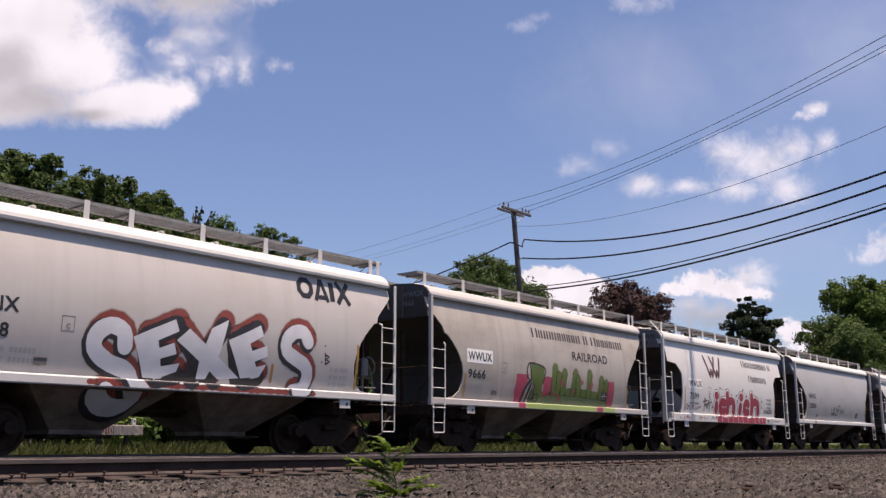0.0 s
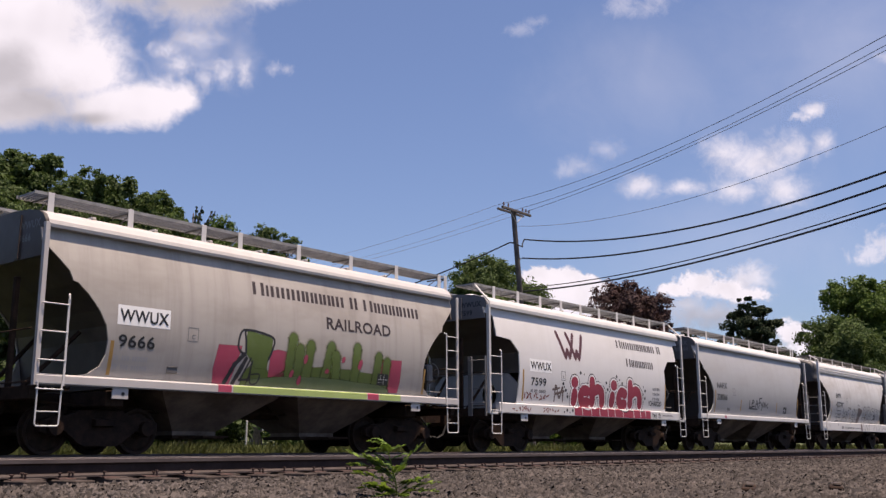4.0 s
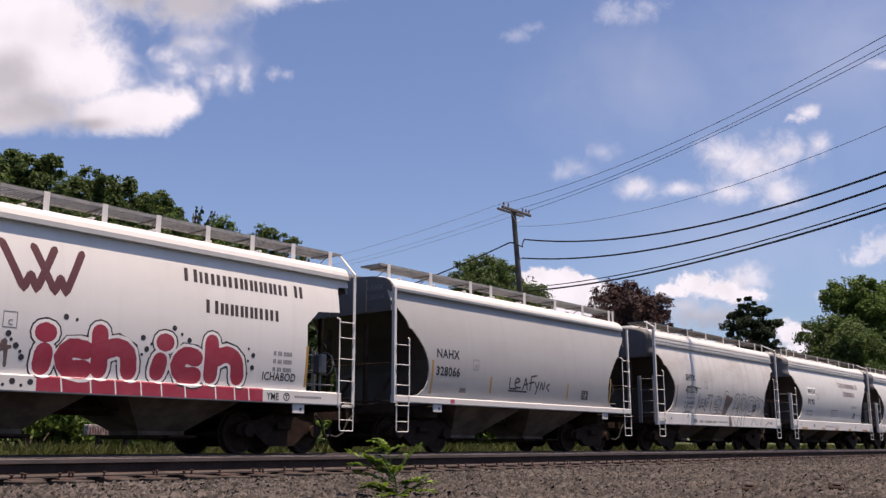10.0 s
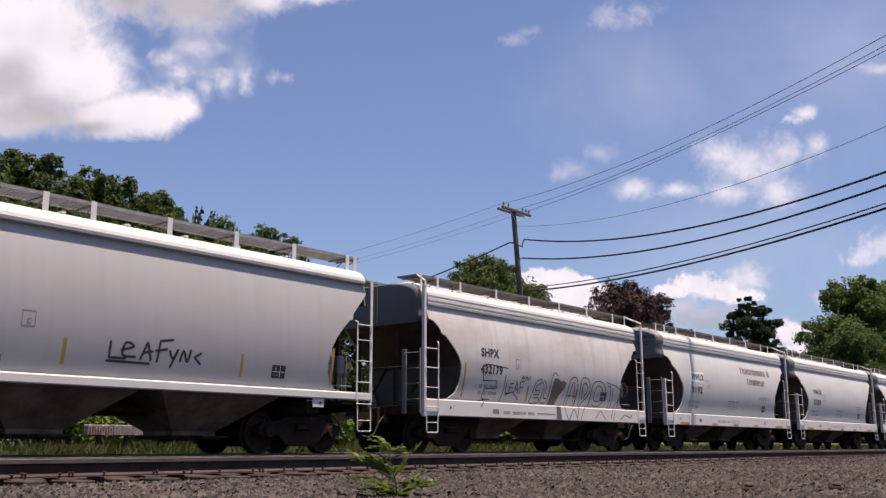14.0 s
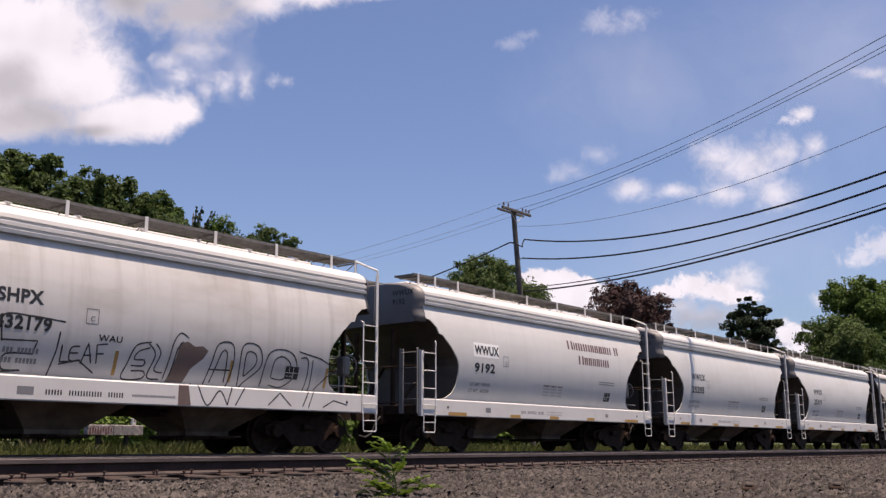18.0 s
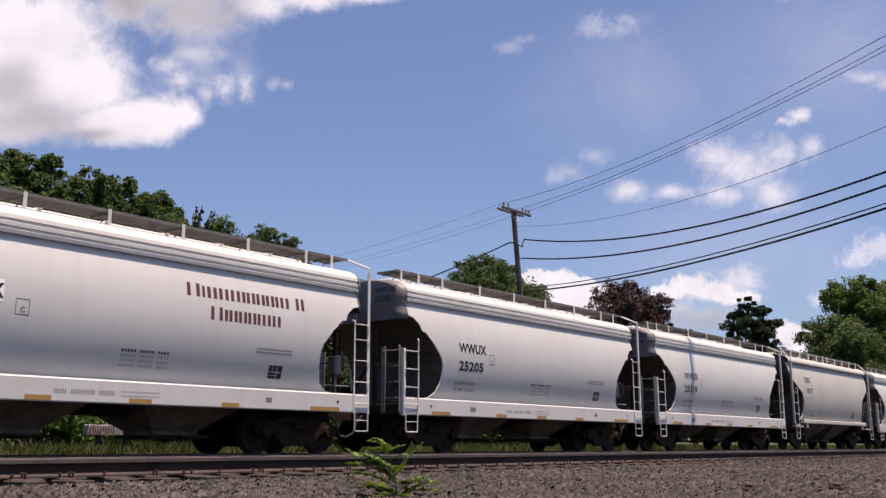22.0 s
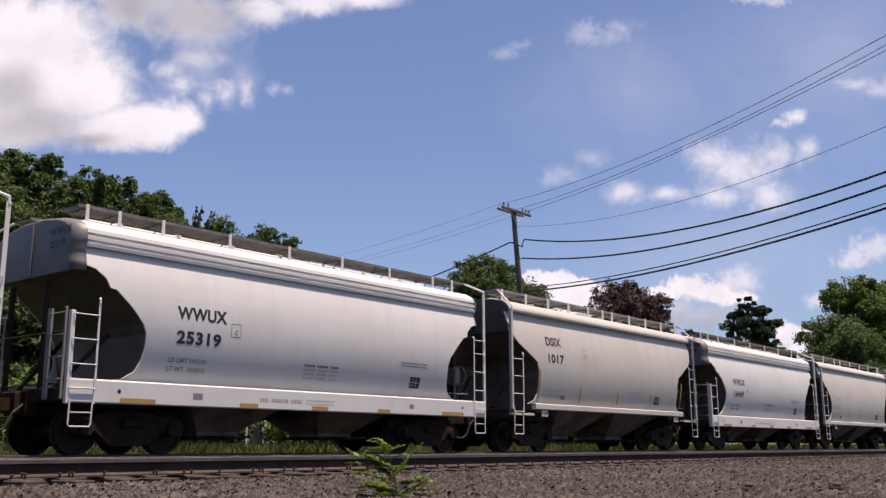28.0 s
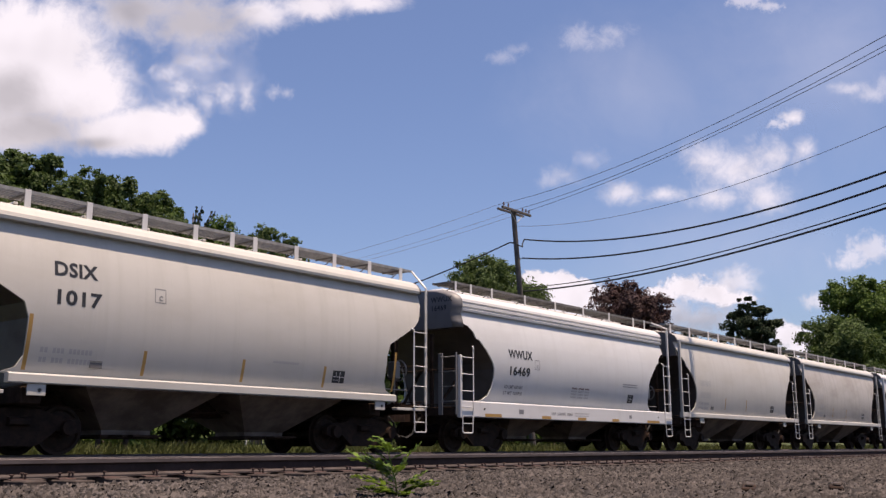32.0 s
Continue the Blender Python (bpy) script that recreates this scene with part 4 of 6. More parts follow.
def spray(name, strokes, radius, shape, paint, parent, label="", lift=0.0014, wobble=0.0, seed=1, feather=0.012):
    """Spray-paint lines: each stroke a list of (x, z), drawn as a round-ended band with a soft rim."""
    rng = random.Random(seed)
    bm = bmesh.new()
    cover = bm.verts.layers.float.new("cover")
    for level, stroke in enumerate(strokes):
        pts = [Vector(p) for p in stroke]
        fine = [pts[0]]
        for k, (a, b) in enumerate(zip(pts, pts[1:])):
            n = max(1, int((b - a).length / max(0.05, radius * 0.5)))
            pa, pb = pts[max(k - 1, 0)], pts[min(k + 2, len(pts) - 1)]
            for i in range(n):
                t = (i + 1) / n
                smooth = 0.5 * (2 * a + (b - pa) * t + (2 * pa - 5 * a + 4 * b - pb) * t * t + (3 * a - pa - 3 * b + pb) * t ** 3)
                fine.append(smooth if len(pts) > 3 else a + (b - a) * t)
        up = lift + 0.00007 * (level % 12)
        rows = []
        for i, p in enumerate(fine):
            d = (fine[min(i + 1, len(fine) - 1)] - fine[max(i - 1, 0)])
            d = d.normalized() if d.length else Vector((1, 0))
            nrm = Vector((-d.y, d.x))
            r = radius * (1 + wobble * rng.uniform(-1, 1))
            rows.append([(*(p + nrm * s), v) for s, v in ((r + feather, 0.0), (r - feather * 0.4, 1.0), (-r + feather * 0.4, 1.0), (-r - feather, 0.0))])
        for r0, r1 in zip(rows, rows[1:]):
            for k in range(3):
                lay(bm, cover, shape, [r0[k], r0[k + 1], r1[k + 1], r1[k]], up)
        ring = np.linspace(0, 2 * math.pi, 13)
        for p, k in ((fine[0], 1), (fine[-1], 2)):
            inner = [(p.x + (radius - feather * 0.4) * math.cos(t), p.y + (radius - feather * 0.4) * math.sin(t), 1.0) for t in ring]
            lay(bm, cover, shape, inner[:-1], up - 0.00003 * k)
            if feather > 0.05:
                outer = [(p.x + (radius + feather) * math.cos(t), p.y + (radius + feather) * math.sin(t), 0.0) for t in ring]
                for j in range(12):
                    lay(bm, cover, shape, [inner[j], outer[j], outer[j + 1], inner[j + 1]], up - 0.00003 * k)
    return covered(name, bm, paint, parent, label)


def field(name, outline, shape, paint, parent, label="", lift=0.0016, feather=0.02):
    """A sprayed area with a soft rim: its outline of (x, z), told counter-clockwise or not, must bulge outwards."""
    bm = bmesh.new()
    cover = bm.verts.layers.float.new("cover")
    mx, mz = sum(p[0] for p in outline) / len(outline), sum(p[1] for p in outline) / len(outline)

    def pushed(p, by):
        d = Vector((p[0] - mx, p[1] - mz))
        q = d + d.normalized() * by
        return (mx + q.x, mz + q.y)
    inner = [(*pushed(p, -feather), 1.0) for p in outline]
    outer = [(*pushed(p, feather), 0.0) for p in outline]
    n = len(outline)
    for i in range(n):
        k = (i + 1) % n
        lay(bm, cover, shape, [(mx, mz, 1.0), inner[i], inner[k]], lift)
        lay(bm, cover, shape, [inner[i], outer[i], outer[k], inner[k]], lift)
    return covered(name, bm, paint, parent, label)


def plates(name, outlines, shape, paint, parent, label="", lift=0.0036):
    """Flat sprayed areas with sharp corners, one layer each."""
    bm = bmesh.new()
    cover = bm.verts.layers.float.new("cover")
    for level, outline in enumerate(outlines):
        lay(bm, cover, shape, [(x, z, 1.0) for x, z in outline], lift + 0.00008 * level)
    return covered(name, bm, paint, parent, label)


def scribble(name, x, z, width, height, count, thick, shape, paint, parent, seed, label=""):
    """An illegible tag: a run of loops and zigzags."""
    rng = random.Random(seed)
    strokes = []
    for i in range(count):
        a = x + width * i / count
        b = a + width / count * 0.9
        strokes.append([(a + (b - a) * rng.random(), z + height * rng.uniform(0.0, 1.0)) for _ in range(rng.randint(4, 6))])
    return spray(name, strokes, thick, shape, paint, parent, label, 0.0016, 0.25, seed, 0.008)


def patch(name, x0, x1, z0, z1, shape, paint, parent, label="", lift=0.0016, ragged=0.0, seed=2):
    """A filled field with uneven edges."""
    rng = random.Random(seed)
    bm = bmesh.new()
    nx, nz = max(2, int((x1 - x0) / 0.12)), max(1, int((z1 - z0) / 0.12))
    grid = []
    for j in range(nz + 1):
        row = []
        for i in range(nx + 1):
            x, z = x0 + (x1 - x0) * i / nx, z0 + (z1 - z0) * j / nz
            if i in (0, nx):
                x += rng.uniform(-ragged, ragged)
            if j in (0, nz):
                z += rng.uniform(-ragged, ragged) if ragged else 0.0
            row.append(bm.verts.new(drape(shape, x, z, lift)))
        grid.append(row)
    for j in range(nz):
        for i in range(nx):
            bm.faces.new((grid[j][i], grid[j][i + 1], grid[j + 1][i + 1], grid[j + 1][i]))
    return part(name, bm, paint, parent, label)


def strips(bm, shape, xa, xb, za, zb, lift):
    """A flat field laid on the curved side in low strips."""
    n = max(1, math.ceil((zb - za) / 0.07))
    for i in range(n):
        z0, z1 = za + (zb - za) * i / n, za + (zb - za) * (i + 1) / n
        bm.faces.new([bm.verts.new(drape(shape, px, pz, lift)) for px, pz in ((xa, z0), (xb, z0), (xb, z1), (xa, z1))])


def plate_box(x, z, shape, parent):
    """The small clearance-plate stencil: a square outline round one letter."""
    s = 0.24
    bm = bmesh.new()
    for xa, xb, za, zb in ((0, s, 0, 0.014), (0, s, s * 1.1 - 0.014, s * 1.1), (0, 0.014, 0.015, s * 1.1 - 0.015), (s - 0.014, s, 0.015, s * 1.1 - 0.015)):
        strips(bm, shape, x + xa, x + xb, z + za, z + zb, 0.0022)
    part("stencil_box", bm, GREY_INK, parent)
    letters("stencil_letter", "C", x + 0.085, z + 0.05, 0.085, shape, GREY_INK, parent)


def weight_lines(x, z, shape, parent, ink=None, rows=2, width=1.0):
    for r in range(rows):
        bars("weight_stencil", 13, x, z - 0.16 * r, width, 0.085, shape, ink or FAINT_INK, parent, gaps=(2, 6), plain=True)


def panel_decal(x, z, shape, parent):
    """The dark consolidated-stencil panel, split into small fields."""
    bm = bmesh.new()
    strips(bm, shape, x, x + 0.36, z, z + 0.26, 0.0052)
    panel = part("stencil_panel", bm, BLACK_INK, parent)
    bm = bmesh.new()
    for xa, xb, za, zb in ((0.02, 0.34, 0.125, 0.135), (0.21, 0.222, 0.02, 0.24), (0.10, 0.108, 0.14, 0.24), (0.02, 0.2, 0.06, 0.066)):
        strips(bm, shape, x + xa, x + xb, z + za, z + zb, 0.0064)
    part("panel_print", bm, DECAL_WHITE, panel)


def tapes(xs, shape, parent, z0=1.36, z1=1.85):
    for x in xs:
        patch("reflective_tape", x, x + 0.07, z0, z1, shape, OCHRE, parent)


def sill_tapes(xs, parent):
    for x, w in xs:
        bm = bmesh.new()
        bm.faces.new([bm.verts.new((px, -1.6365, pz)) for px, pz in ((x, 0.885), (x + w, 0.885), (x + w, 0.965), (x, 0.965))])
        part("reflective_tape", bm, OCHRE, parent)


def marks(line1, line2, x, z1, z2, h, shape, side, ink=None, width=1.0, patch_box=False, wide=1.2, bold=0.028):
    if patch_box:
        n = 1.04
        patch("stencil_patch", x - 0.05, x + n, z1 - 0.07, z1 + h + 0.07, shape, DECAL_WHITE, side)
    letters("reporting_mark", line1, x, z1, h, shape, ink or BLACK_INK, side, width * (0.92 if patch_box else 1.0), lift=0.0060 if patch_box else 0.0042, bold=bold)
    letters("car_number", line2, x, z2, h, shape, ink or BLACK_INK, side, width * wide, bold=bold)


def slide(side, by):
    """Moves all that is painted on a side sheet along the car."""
    for mark in side.children:
        mark.location.x += by


def build_train():
    cars = []

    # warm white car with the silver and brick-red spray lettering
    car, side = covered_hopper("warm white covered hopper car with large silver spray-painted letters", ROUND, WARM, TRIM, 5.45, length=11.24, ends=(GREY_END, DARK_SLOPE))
    cars.append(car)
    letters("reporting_mark", "SIX", 1.72, 2.27, 0.23, ROUND, BLACK_INK, side)
    letters("car_number", "08", 1.76, 1.86, 0.22, ROUND, BLACK_INK, side)
    weight_lines(1.6, 1.62, ROUND, side)
    plate_box(2.96, 2.03, ROUND, side)
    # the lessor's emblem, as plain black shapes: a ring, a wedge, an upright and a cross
    ring = [(8.50 + 0.19 * math.cos(0.785 * k + 0.39), 3.46 + 0.19 * math.sin(0.785 * k + 0.39)) for k in range(9)]
    emblem = bmesh.new()
    for rows, half in (([ring[k:k + 2] for k in range(8)], 0.058), ([[(8.80, 3.24), (8.97, 3.68)], [(9.14, 3.24), (8.99, 3.68)], [(8.90, 3.30), (9.06, 3.30)]], 0.052), ([[(9.29, 3.24), (9.29, 3.68)]], 0.072), ([[(9.47, 3.68), (9.80, 3.24)], [(9.47, 3.24), (9.80, 3.68)]], 0.058)):
        for n, ((xa, za), (xb, zb)) in enumerate(rows):
            d = Vector((xb - xa, zb - za)).normalized() * half
            steps = 5
            for i in range(steps):
                pa, pb = (Vector((xa, za)) - d * 0.6 * (half < 0.06)).lerp(Vector((xb, zb)) + d * 0.6 * (half < 0.06), i / steps), (Vector((xa, za)) - d * 0.6 * (half < 0.06)).lerp(Vector((xb, zb)) + d * 0.6 * (half < 0.06), (i + 1) / steps)
                emblem.faces.new([emblem.verts.new(drape(ROUND, px, pz, 0.0022 + 0.0002 * n)) for px, pz in ((pa.x - d.y, pa.y + d.x), (pb.x - d.y, pb.y + d.x), (pb.x + d.y, pb.y - d.x), (pa.x + d.y, pa.y - d.x))])
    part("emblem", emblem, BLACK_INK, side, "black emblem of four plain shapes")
    word = [[(4.19, 1.86), (4.14, 2.12), (3.88, 2.21), (3.63, 2.05), (3.61, 1.79), (3.89, 1.58), (4.28, 1.45), (4.44, 1.23), (4.65, 0.98), (4.49, 0.83), (4.17, 0.85), (3.92, 0.99), (3.83, 1.09)],
            [(4.62, 2.08), (4.82, 1.42)], [(4.62, 2.08), (5.28, 2.38)], [(4.74, 1.74), (5.16, 1.86)], [(4.84, 1.40), (5.30, 1.50)],
            [(5.40, 2.22), (6.12, 1.42)], [(6.34, 2.46), (5.62, 1.40)],
            [(6.62, 2.18), (6.80, 1.46)], [(6.62, 2.18), (7.18, 2.48)], [(6.70, 1.84), (7.14, 1.94)], [(6.80, 1.44), (7.26, 1.54)],
            [(8.52, 2.28), (8.38, 2.48), (8.12, 2.46), (7.92, 2.28), (7.94, 2.06), (8.20, 1.92), (8.48, 1.78), (8.56, 1.54), (8.44, 1.32), (8.20, 1.26)]]
    halo = [[(a + 0.02, b + 0.07) for a, b in s] for s in word]
    spray("spray_halo", halo, 0.205, ROUND, SPRAY_RUST, side, "brick-red sprayed halo", 0.0010, 0.05, 3, 0.075)
    shadow = [[(a - 0.035, b - 0.045) for a, b in s] for s in word]
    spray("spray_shadow", shadow, 0.195, ROUND, SPRAY_BLACK, side, "black sprayed shadow", 0.0022, 0.04, 4, 0.018)
    spray("spray_lettering", [word[0], word[-1]], 0.150, ROUND, SPRAY_SILVER, side, "silver sprayed round letters", 0.0036, 0.03, 5, 0.012)
    blocks = [[(4.34, 2.05), (4.80, 2.26), (5.03, 1.35), (4.64, 1.35)],
              [(4.59, 2.17), (5.20, 2.44), (5.29, 2.23), (4.76, 1.98)],
              [(4.77, 1.84), (5.20, 2.01), (5.28, 1.81), (4.84, 1.67)],
              [(4.80, 1.53), (5.37, 1.65), (5.32, 1.49), (4.87, 1.32)],
              [(5.25, 2.06), (5.52, 2.30), (6.78, 1.45), (6.29, 1.40)],
              [(6.02, 2.35), (6.42, 2.55), (6.26, 1.91), (5.99, 1.39), (5.78, 1.38), (5.80, 1.76)],
              [(6.43, 2.16), (6.87, 2.35), (7.26, 1.50), (6.82, 1.45)],
              [(6.68, 2.26), (7.22, 2.52), (7.31, 2.31), (6.88, 2.09)],
              [(6.92, 1.95), (7.40, 2.13), (7.44, 1.91), (7.03, 1.76)],
              [(7.05, 1.66), (7.42, 1.75), (7.28, 1.50), (7.08, 1.45)]]
    plates("spray_lettering", blocks, ROUND, SPRAY_SILVER, side, "silver sprayed angular letters", 0.0036)
    spray("spray_tag", [[(9.02, 2.1), (9.05, 1.86)], [(9.02, 2.06), (9.15, 2.02), (9.05, 1.97), (9.16, 1.92), (9.04, 1.86)], [(8.93, 1.9), (8.95, 1.9)], [(9.0, 2.25), (9.02, 2.25)]], 0.016, ROUND, SPRAY_BLACK, side)
    tapes((3.82, 5.68, 7.56), ROUND, side, 1.40, 1.78)
    tapes((9.98,), ROUND, side, 1.36, 2.35)
    weight_lines(9.2, 1.72, ROUND, side, rows=3, width=0.55)
    spray("spray_overrun", [[(3.5, 1.22), (8.7, 1.22)]], 0.045, ROUND, SPRAY_RUST, side, "", 0.0006, 0.3, 9, 0.03)

    # dusty tan car with the moss-green spray figure on a red ground
    car, side = covered_hopper("dusty tan covered hopper car with moss-green and red spray paint", ROUND, DUSTY, WARM, 17.97, length=11.04, ends=(BROWN_END, DARK_SLOPE), end_lines=("WWUX", "9666"))
    cars.append(car)
    marks("WWUX", "9666", 1.50, 2.31, 1.86, 0.21, ROUND, side, patch_box=True)
    weight_lines(1.45, 1.62, ROUND, side, rows=2, width=0.7)
    plate_box(2.94, 2.06, ROUND, side)
    bars("company_name", 20, 4.50, 3.14, 5.15, 0.235, ROUND, BROWN_INK, side, widths="92777666670709666677", label="dark brown line of company lettering")
    letters("lettering", "RAILROAD", 6.48, 2.63, 0.245, ROUND, BROWN_INK, side, 1.17)
    field("spray_field", [(3.62, 1.31), (3.58, 1.6), (3.66, 2.07), (4.24, 2.08), (4.16, 1.8), (4.02, 1.31)], ROUND, SPRAY_PINK, side, "pink-red sprayed field")
    field("spray_field", [(4.96, 1.36), (4.96, 2.03), (5.15, 2.08), (5.42, 2.05), (5.42, 1.36)], ROUND, SPRAY_PINK, side, "pink-red sprayed field")
    field("spray_field", [(8.06, 1.36), (8.02, 1.9), (8.2, 2.08), (8.94, 2.10), (8.94, 1.6), (8.90, 1.34)], ROUND, SPRAY_PINK, side, "pink-red sprayed field")
    figure = [(4.34, 2.40), (5.00, 2.30), (5.00, 2.04), (4.92, 1.86), (4.90, 1.66), (4.60, 1.66), (4.34, 1.94), (4.32, 2.2)]
    field("spray_figure", figure, ROUND, SPRAY_GREEN, side, "moss-green sprayed figure", 0.0020, 0.012)
    spray("spray_outline", [[figure[-2], figure[-1], figure[0], figure[1], figure[2], figure[3]]], 0.022, ROUND, SPRAY_BLACK, side, "", 0.0034, 0.1, 7)
    spray("spray_outline", [[(4.42, 2.40), (4.20, 2.36), (4.14, 2.04), (4.34, 1.90)]], 0.022, ROUND, SPRAY_BLACK, side, "", 0.0034, 0.1, 8)
    spray("spray_outline", [[(4.30, 1.92), (4.08, 1.70), (3.90, 1.34)], [(4.36, 1.84), (4.10, 1.34)]], 0.045, ROUND, SPRAY_BLACK, side, "", 0.0036, 0.2, 9)
    spray("spray_outline", [[(4.48, 1.86), (4.26, 1.40)], [(4.52, 1.80), (4.46, 1.40)], [(4.24, 1.42), (4.5, 1.44)]], 0.018, ROUND, SPRAY_BLACK, side, "", 0.0037, 0.2, 9)
    smears = [[(5.50, 1.45), (5.51, 1.9), (5.56, 2.33)], [(5.72, 1.45), (5.74, 1.8), (5.76, 2.12)], [(5.98, 1.45), (6.01, 1.9), (6.06, 2.22)], [(6.50, 1.45), (6.58, 1.9), (6.66, 2.24)], [(6.86, 1.45), (6.84, 1.8), (6.80, 2.06)],
              [(7.42, 1.45), (7.44, 1.9), (7.46, 2.27)], [(8.10, 1.45), (8.12, 1.8), (8.16, 2.12)], [(8.40, 1.5), (8.42, 1.8), (8.44, 2.02)]]
    spray("spray_smear", smears, 0.125, ROUND, SPRAY_GREEN, side, "moss-green sprayed smears with misty edges", 0.0020, 0.08, 8, 0.11)
    field("spray_fill", [(4.98, 1.31), (5.02, 1.50), (5.42, 1.70), (6.3, 1.80), (7.3, 1.80), (8.3, 1.72), (8.56, 1.50), (8.56, 1.31)], ROUND, SPRAY_GREEN, side, "moss-green sprayed ground", 0.0016, 0.07)
    field("spray_fill", [(4.26, 1.31), (4.34, 1.60), (4.56, 1.80), (4.86, 1.76), (5.04, 1.50), (5.06, 1.31)], ROUND, SPRAY_GREEN, side, "", 0.0015, 0.04)
    spray("spray_spot", [[(5.92, 1.86), (5.95, 2.00)], [(5.80, 1.42), (5.82, 1.56)], [(6.54, 1.70), (6.60, 1.73)], [(7.02, 1.95), (7.06, 2.03)], [(7.54, 1.84), (7.60, 2.00)], [(5.56, 1.56), (5.60, 1.66)]], 0.050, ROUND, SPRAY_PINK, side, "", 0.0034, 0.3, 3, 0.045)
    field("spray_mist", [(4.40, 1.31), (4.44, 1.44), (5.5, 1.56), (7.0, 1.58), (8.3, 1.50), (8.60, 1.42), (8.60, 1.31)], ROUND, SPRAY_TEAL, side, "dull green sprayed mist", 0.0026, 0.07)
    spray("spray_outline", [[(4.50, 1.73), (4.53, 1.38), (4.70, 1.38), (4.74, 1.55), (4.53, 1.54)]], 0.015, ROUND, SPRAY_BLACK, side, "", 0.0037, 0.1, 9)
    for x0, x1, paint in ((3.66, 3.98, SPRAY_PINK), (4.02, 7.74, SPRAY_LIME), (7.76, 8.12, SPRAY_PINK), (8.14, 8.86, SPRAY_LIME)):
        field("spray_band", [(x0, 1.13), (x0, 1.306), ((x0 + x1) / 2, 1.306), (x1, 1.306), (x1, 1.13)], ROUND, paint, side, "lime-green sprayed sill" if paint is SPRAY_LIME else "pink sprayed sill", 0.0016, 0.004)
    panel_decal(8.16, 1.50, ROUND, side)
    tapes((1.36, 9.75), ROUND, side, 1.36, 1.95)

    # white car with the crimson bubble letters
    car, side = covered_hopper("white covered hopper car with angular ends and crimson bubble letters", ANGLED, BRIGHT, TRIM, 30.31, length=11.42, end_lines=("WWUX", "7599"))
    cars.append(car)
    marks("WWUX", "7599", 1.84, 2.24, 1.80, 0.21, ANGLED, side, width=1.02, patch_box=True)
    weight_lines(1.85, 1.60, ANGLED, side, GREY_INK, 1, 0.75)
    plate_box(3.38, 2.0, ANGLED, side)
    emblem = [[(3.30, 3.40), (3.68, 2.66), (3.80, 2.92)], [(3.80, 2.92), (3.90, 2.66), (4.22, 3.40)], [(3.84, 3.40), (4.22, 2.66), (4.32, 2.92)], [(4.32, 2.92), (4.42, 2.66), (4.72, 3.40)]]
    spray("emblem", emblem, 0.055, ANGLED, MAROON, side, "maroon zigzag emblem")
    bars("company_name", 12, 6.82, 3.20, 3.05, 0.225, ANGLED, BROWN_INK, side, widths="927776666707", label="dark brown line of company lettering")
    bars("company_name", 7, 7.30, 2.64, 1.86, 0.225, ANGLED, BROWN_INK, side, widths="9666677", label="dark brown line of company lettering")
    word = [[(4.10, 1.44), (4.12, 1.66)], [(4.08, 1.98), (4.16, 1.98)], [(4.86, 1.74), (4.60, 1.76), (4.46, 1.60), (4.58, 1.42), (4.86, 1.42)],
            [(5.10, 2.05), (5.14, 1.44)], [(5.14, 1.72), (5.45, 1.84), (5.66, 1.74), (5.72, 1.44)],
            [(6.30, 1.46), (6.34, 1.66)], [(6.38, 2.0), (6.46, 2.0)], [(7.12, 1.76), (6.88, 1.80), (6.72, 1.62), (6.84, 1.44), (7.12, 1.44)],
            [(7.46, 2.08), (7.48, 1.46)], [(7.48, 1.74), (7.82, 1.88), (8.06, 1.76), (8.12, 1.46)]]
    spray("spray_outline", word, 0.248, ANGLED, SPRAY_BLACK, side, "black sprayed outline", 0.0012, 0.04, 3, 0.012)
    spray("spray_border", word, 0.218, ANGLED, SPRAY_WHITE, side, "white sprayed border", 0.0024, 0.02, 4, 0.008)
    spray("spray_lettering", word, 0.160, ANGLED, SPRAY_RED, side, "crimson sprayed bubble letters", 0.0036, 0.03, 5, 0.010)
    field("spray_band", [(4.0, 0.99), (4.0, 1.275), (6.3, 1.275), (8.72, 1.275), (8.72, 0.99)], ANGLED, SPRAY_RED, side, "crimson sprayed sill", 0.0016, 0.004)
    for x in (4.42, 4.95, 5.42, 5.93, 6.35, 6.86, 7.55, 8.0, 8.35):
        spray("spray_drip", [[(x, 1.25), (x + 0.03, 1.03)]], 0.014, ANGLED, SPRAY_WHITE, side, "", 0.0036, 0.2, 3, 0.006)
    dots = [[(3.62 + 0.13 * math.cos(7 * i), 1.55 + 0.09 * i)] * 2 for i in range(5)] + [[(5.95 + 0.09 * (i % 3), 1.75 + 0.1 * i)] * 2 for i in range(4)] + [[(8.35 + 0.12 * (i % 2), 1.55 + 0.12 * i)] * 2 for i in range(5)] + [[(4.45 + 0.2 * i, 2.27 - 0.03 * i)] * 2 for i in range(2)] + [[(6.6 + 0.17 * i, 2.28 - 0.1 * i)] * 2 for i in range(3)] + [[(3.45 + 0.15 * i, 1.1 + 0.06 * (i % 2))] * 2 for i in range(4)]
    spray("spray_dot", dots[::2], 0.055, ANGLED, SPRAY_BLACK, side, "", 0.0030)
    spray("spray_dot", dots[1::2], 0.032, ANGLED, SPRAY_BLACK, side, "", 0.0031)
    letters("spray_tag", "ICHABOD", 8.74, 1.45, 0.16, ANGLED, BLACK_INK, side, 0.84)
    weight_lines(9.0, 1.95, ANGLED, side, GREY_INK, 3, 0.5)
    letters("spray_tag", "YME", 8.82, 1.06, 0.14, ANGLED, BLACK_INK, side, 0.8, on_sill=True)
    ring = [(9.34 + 0.075 * math.cos(0.55 * k), 1.13 + 0.075 * math.sin(0.55 * k)) for k in range(13)]
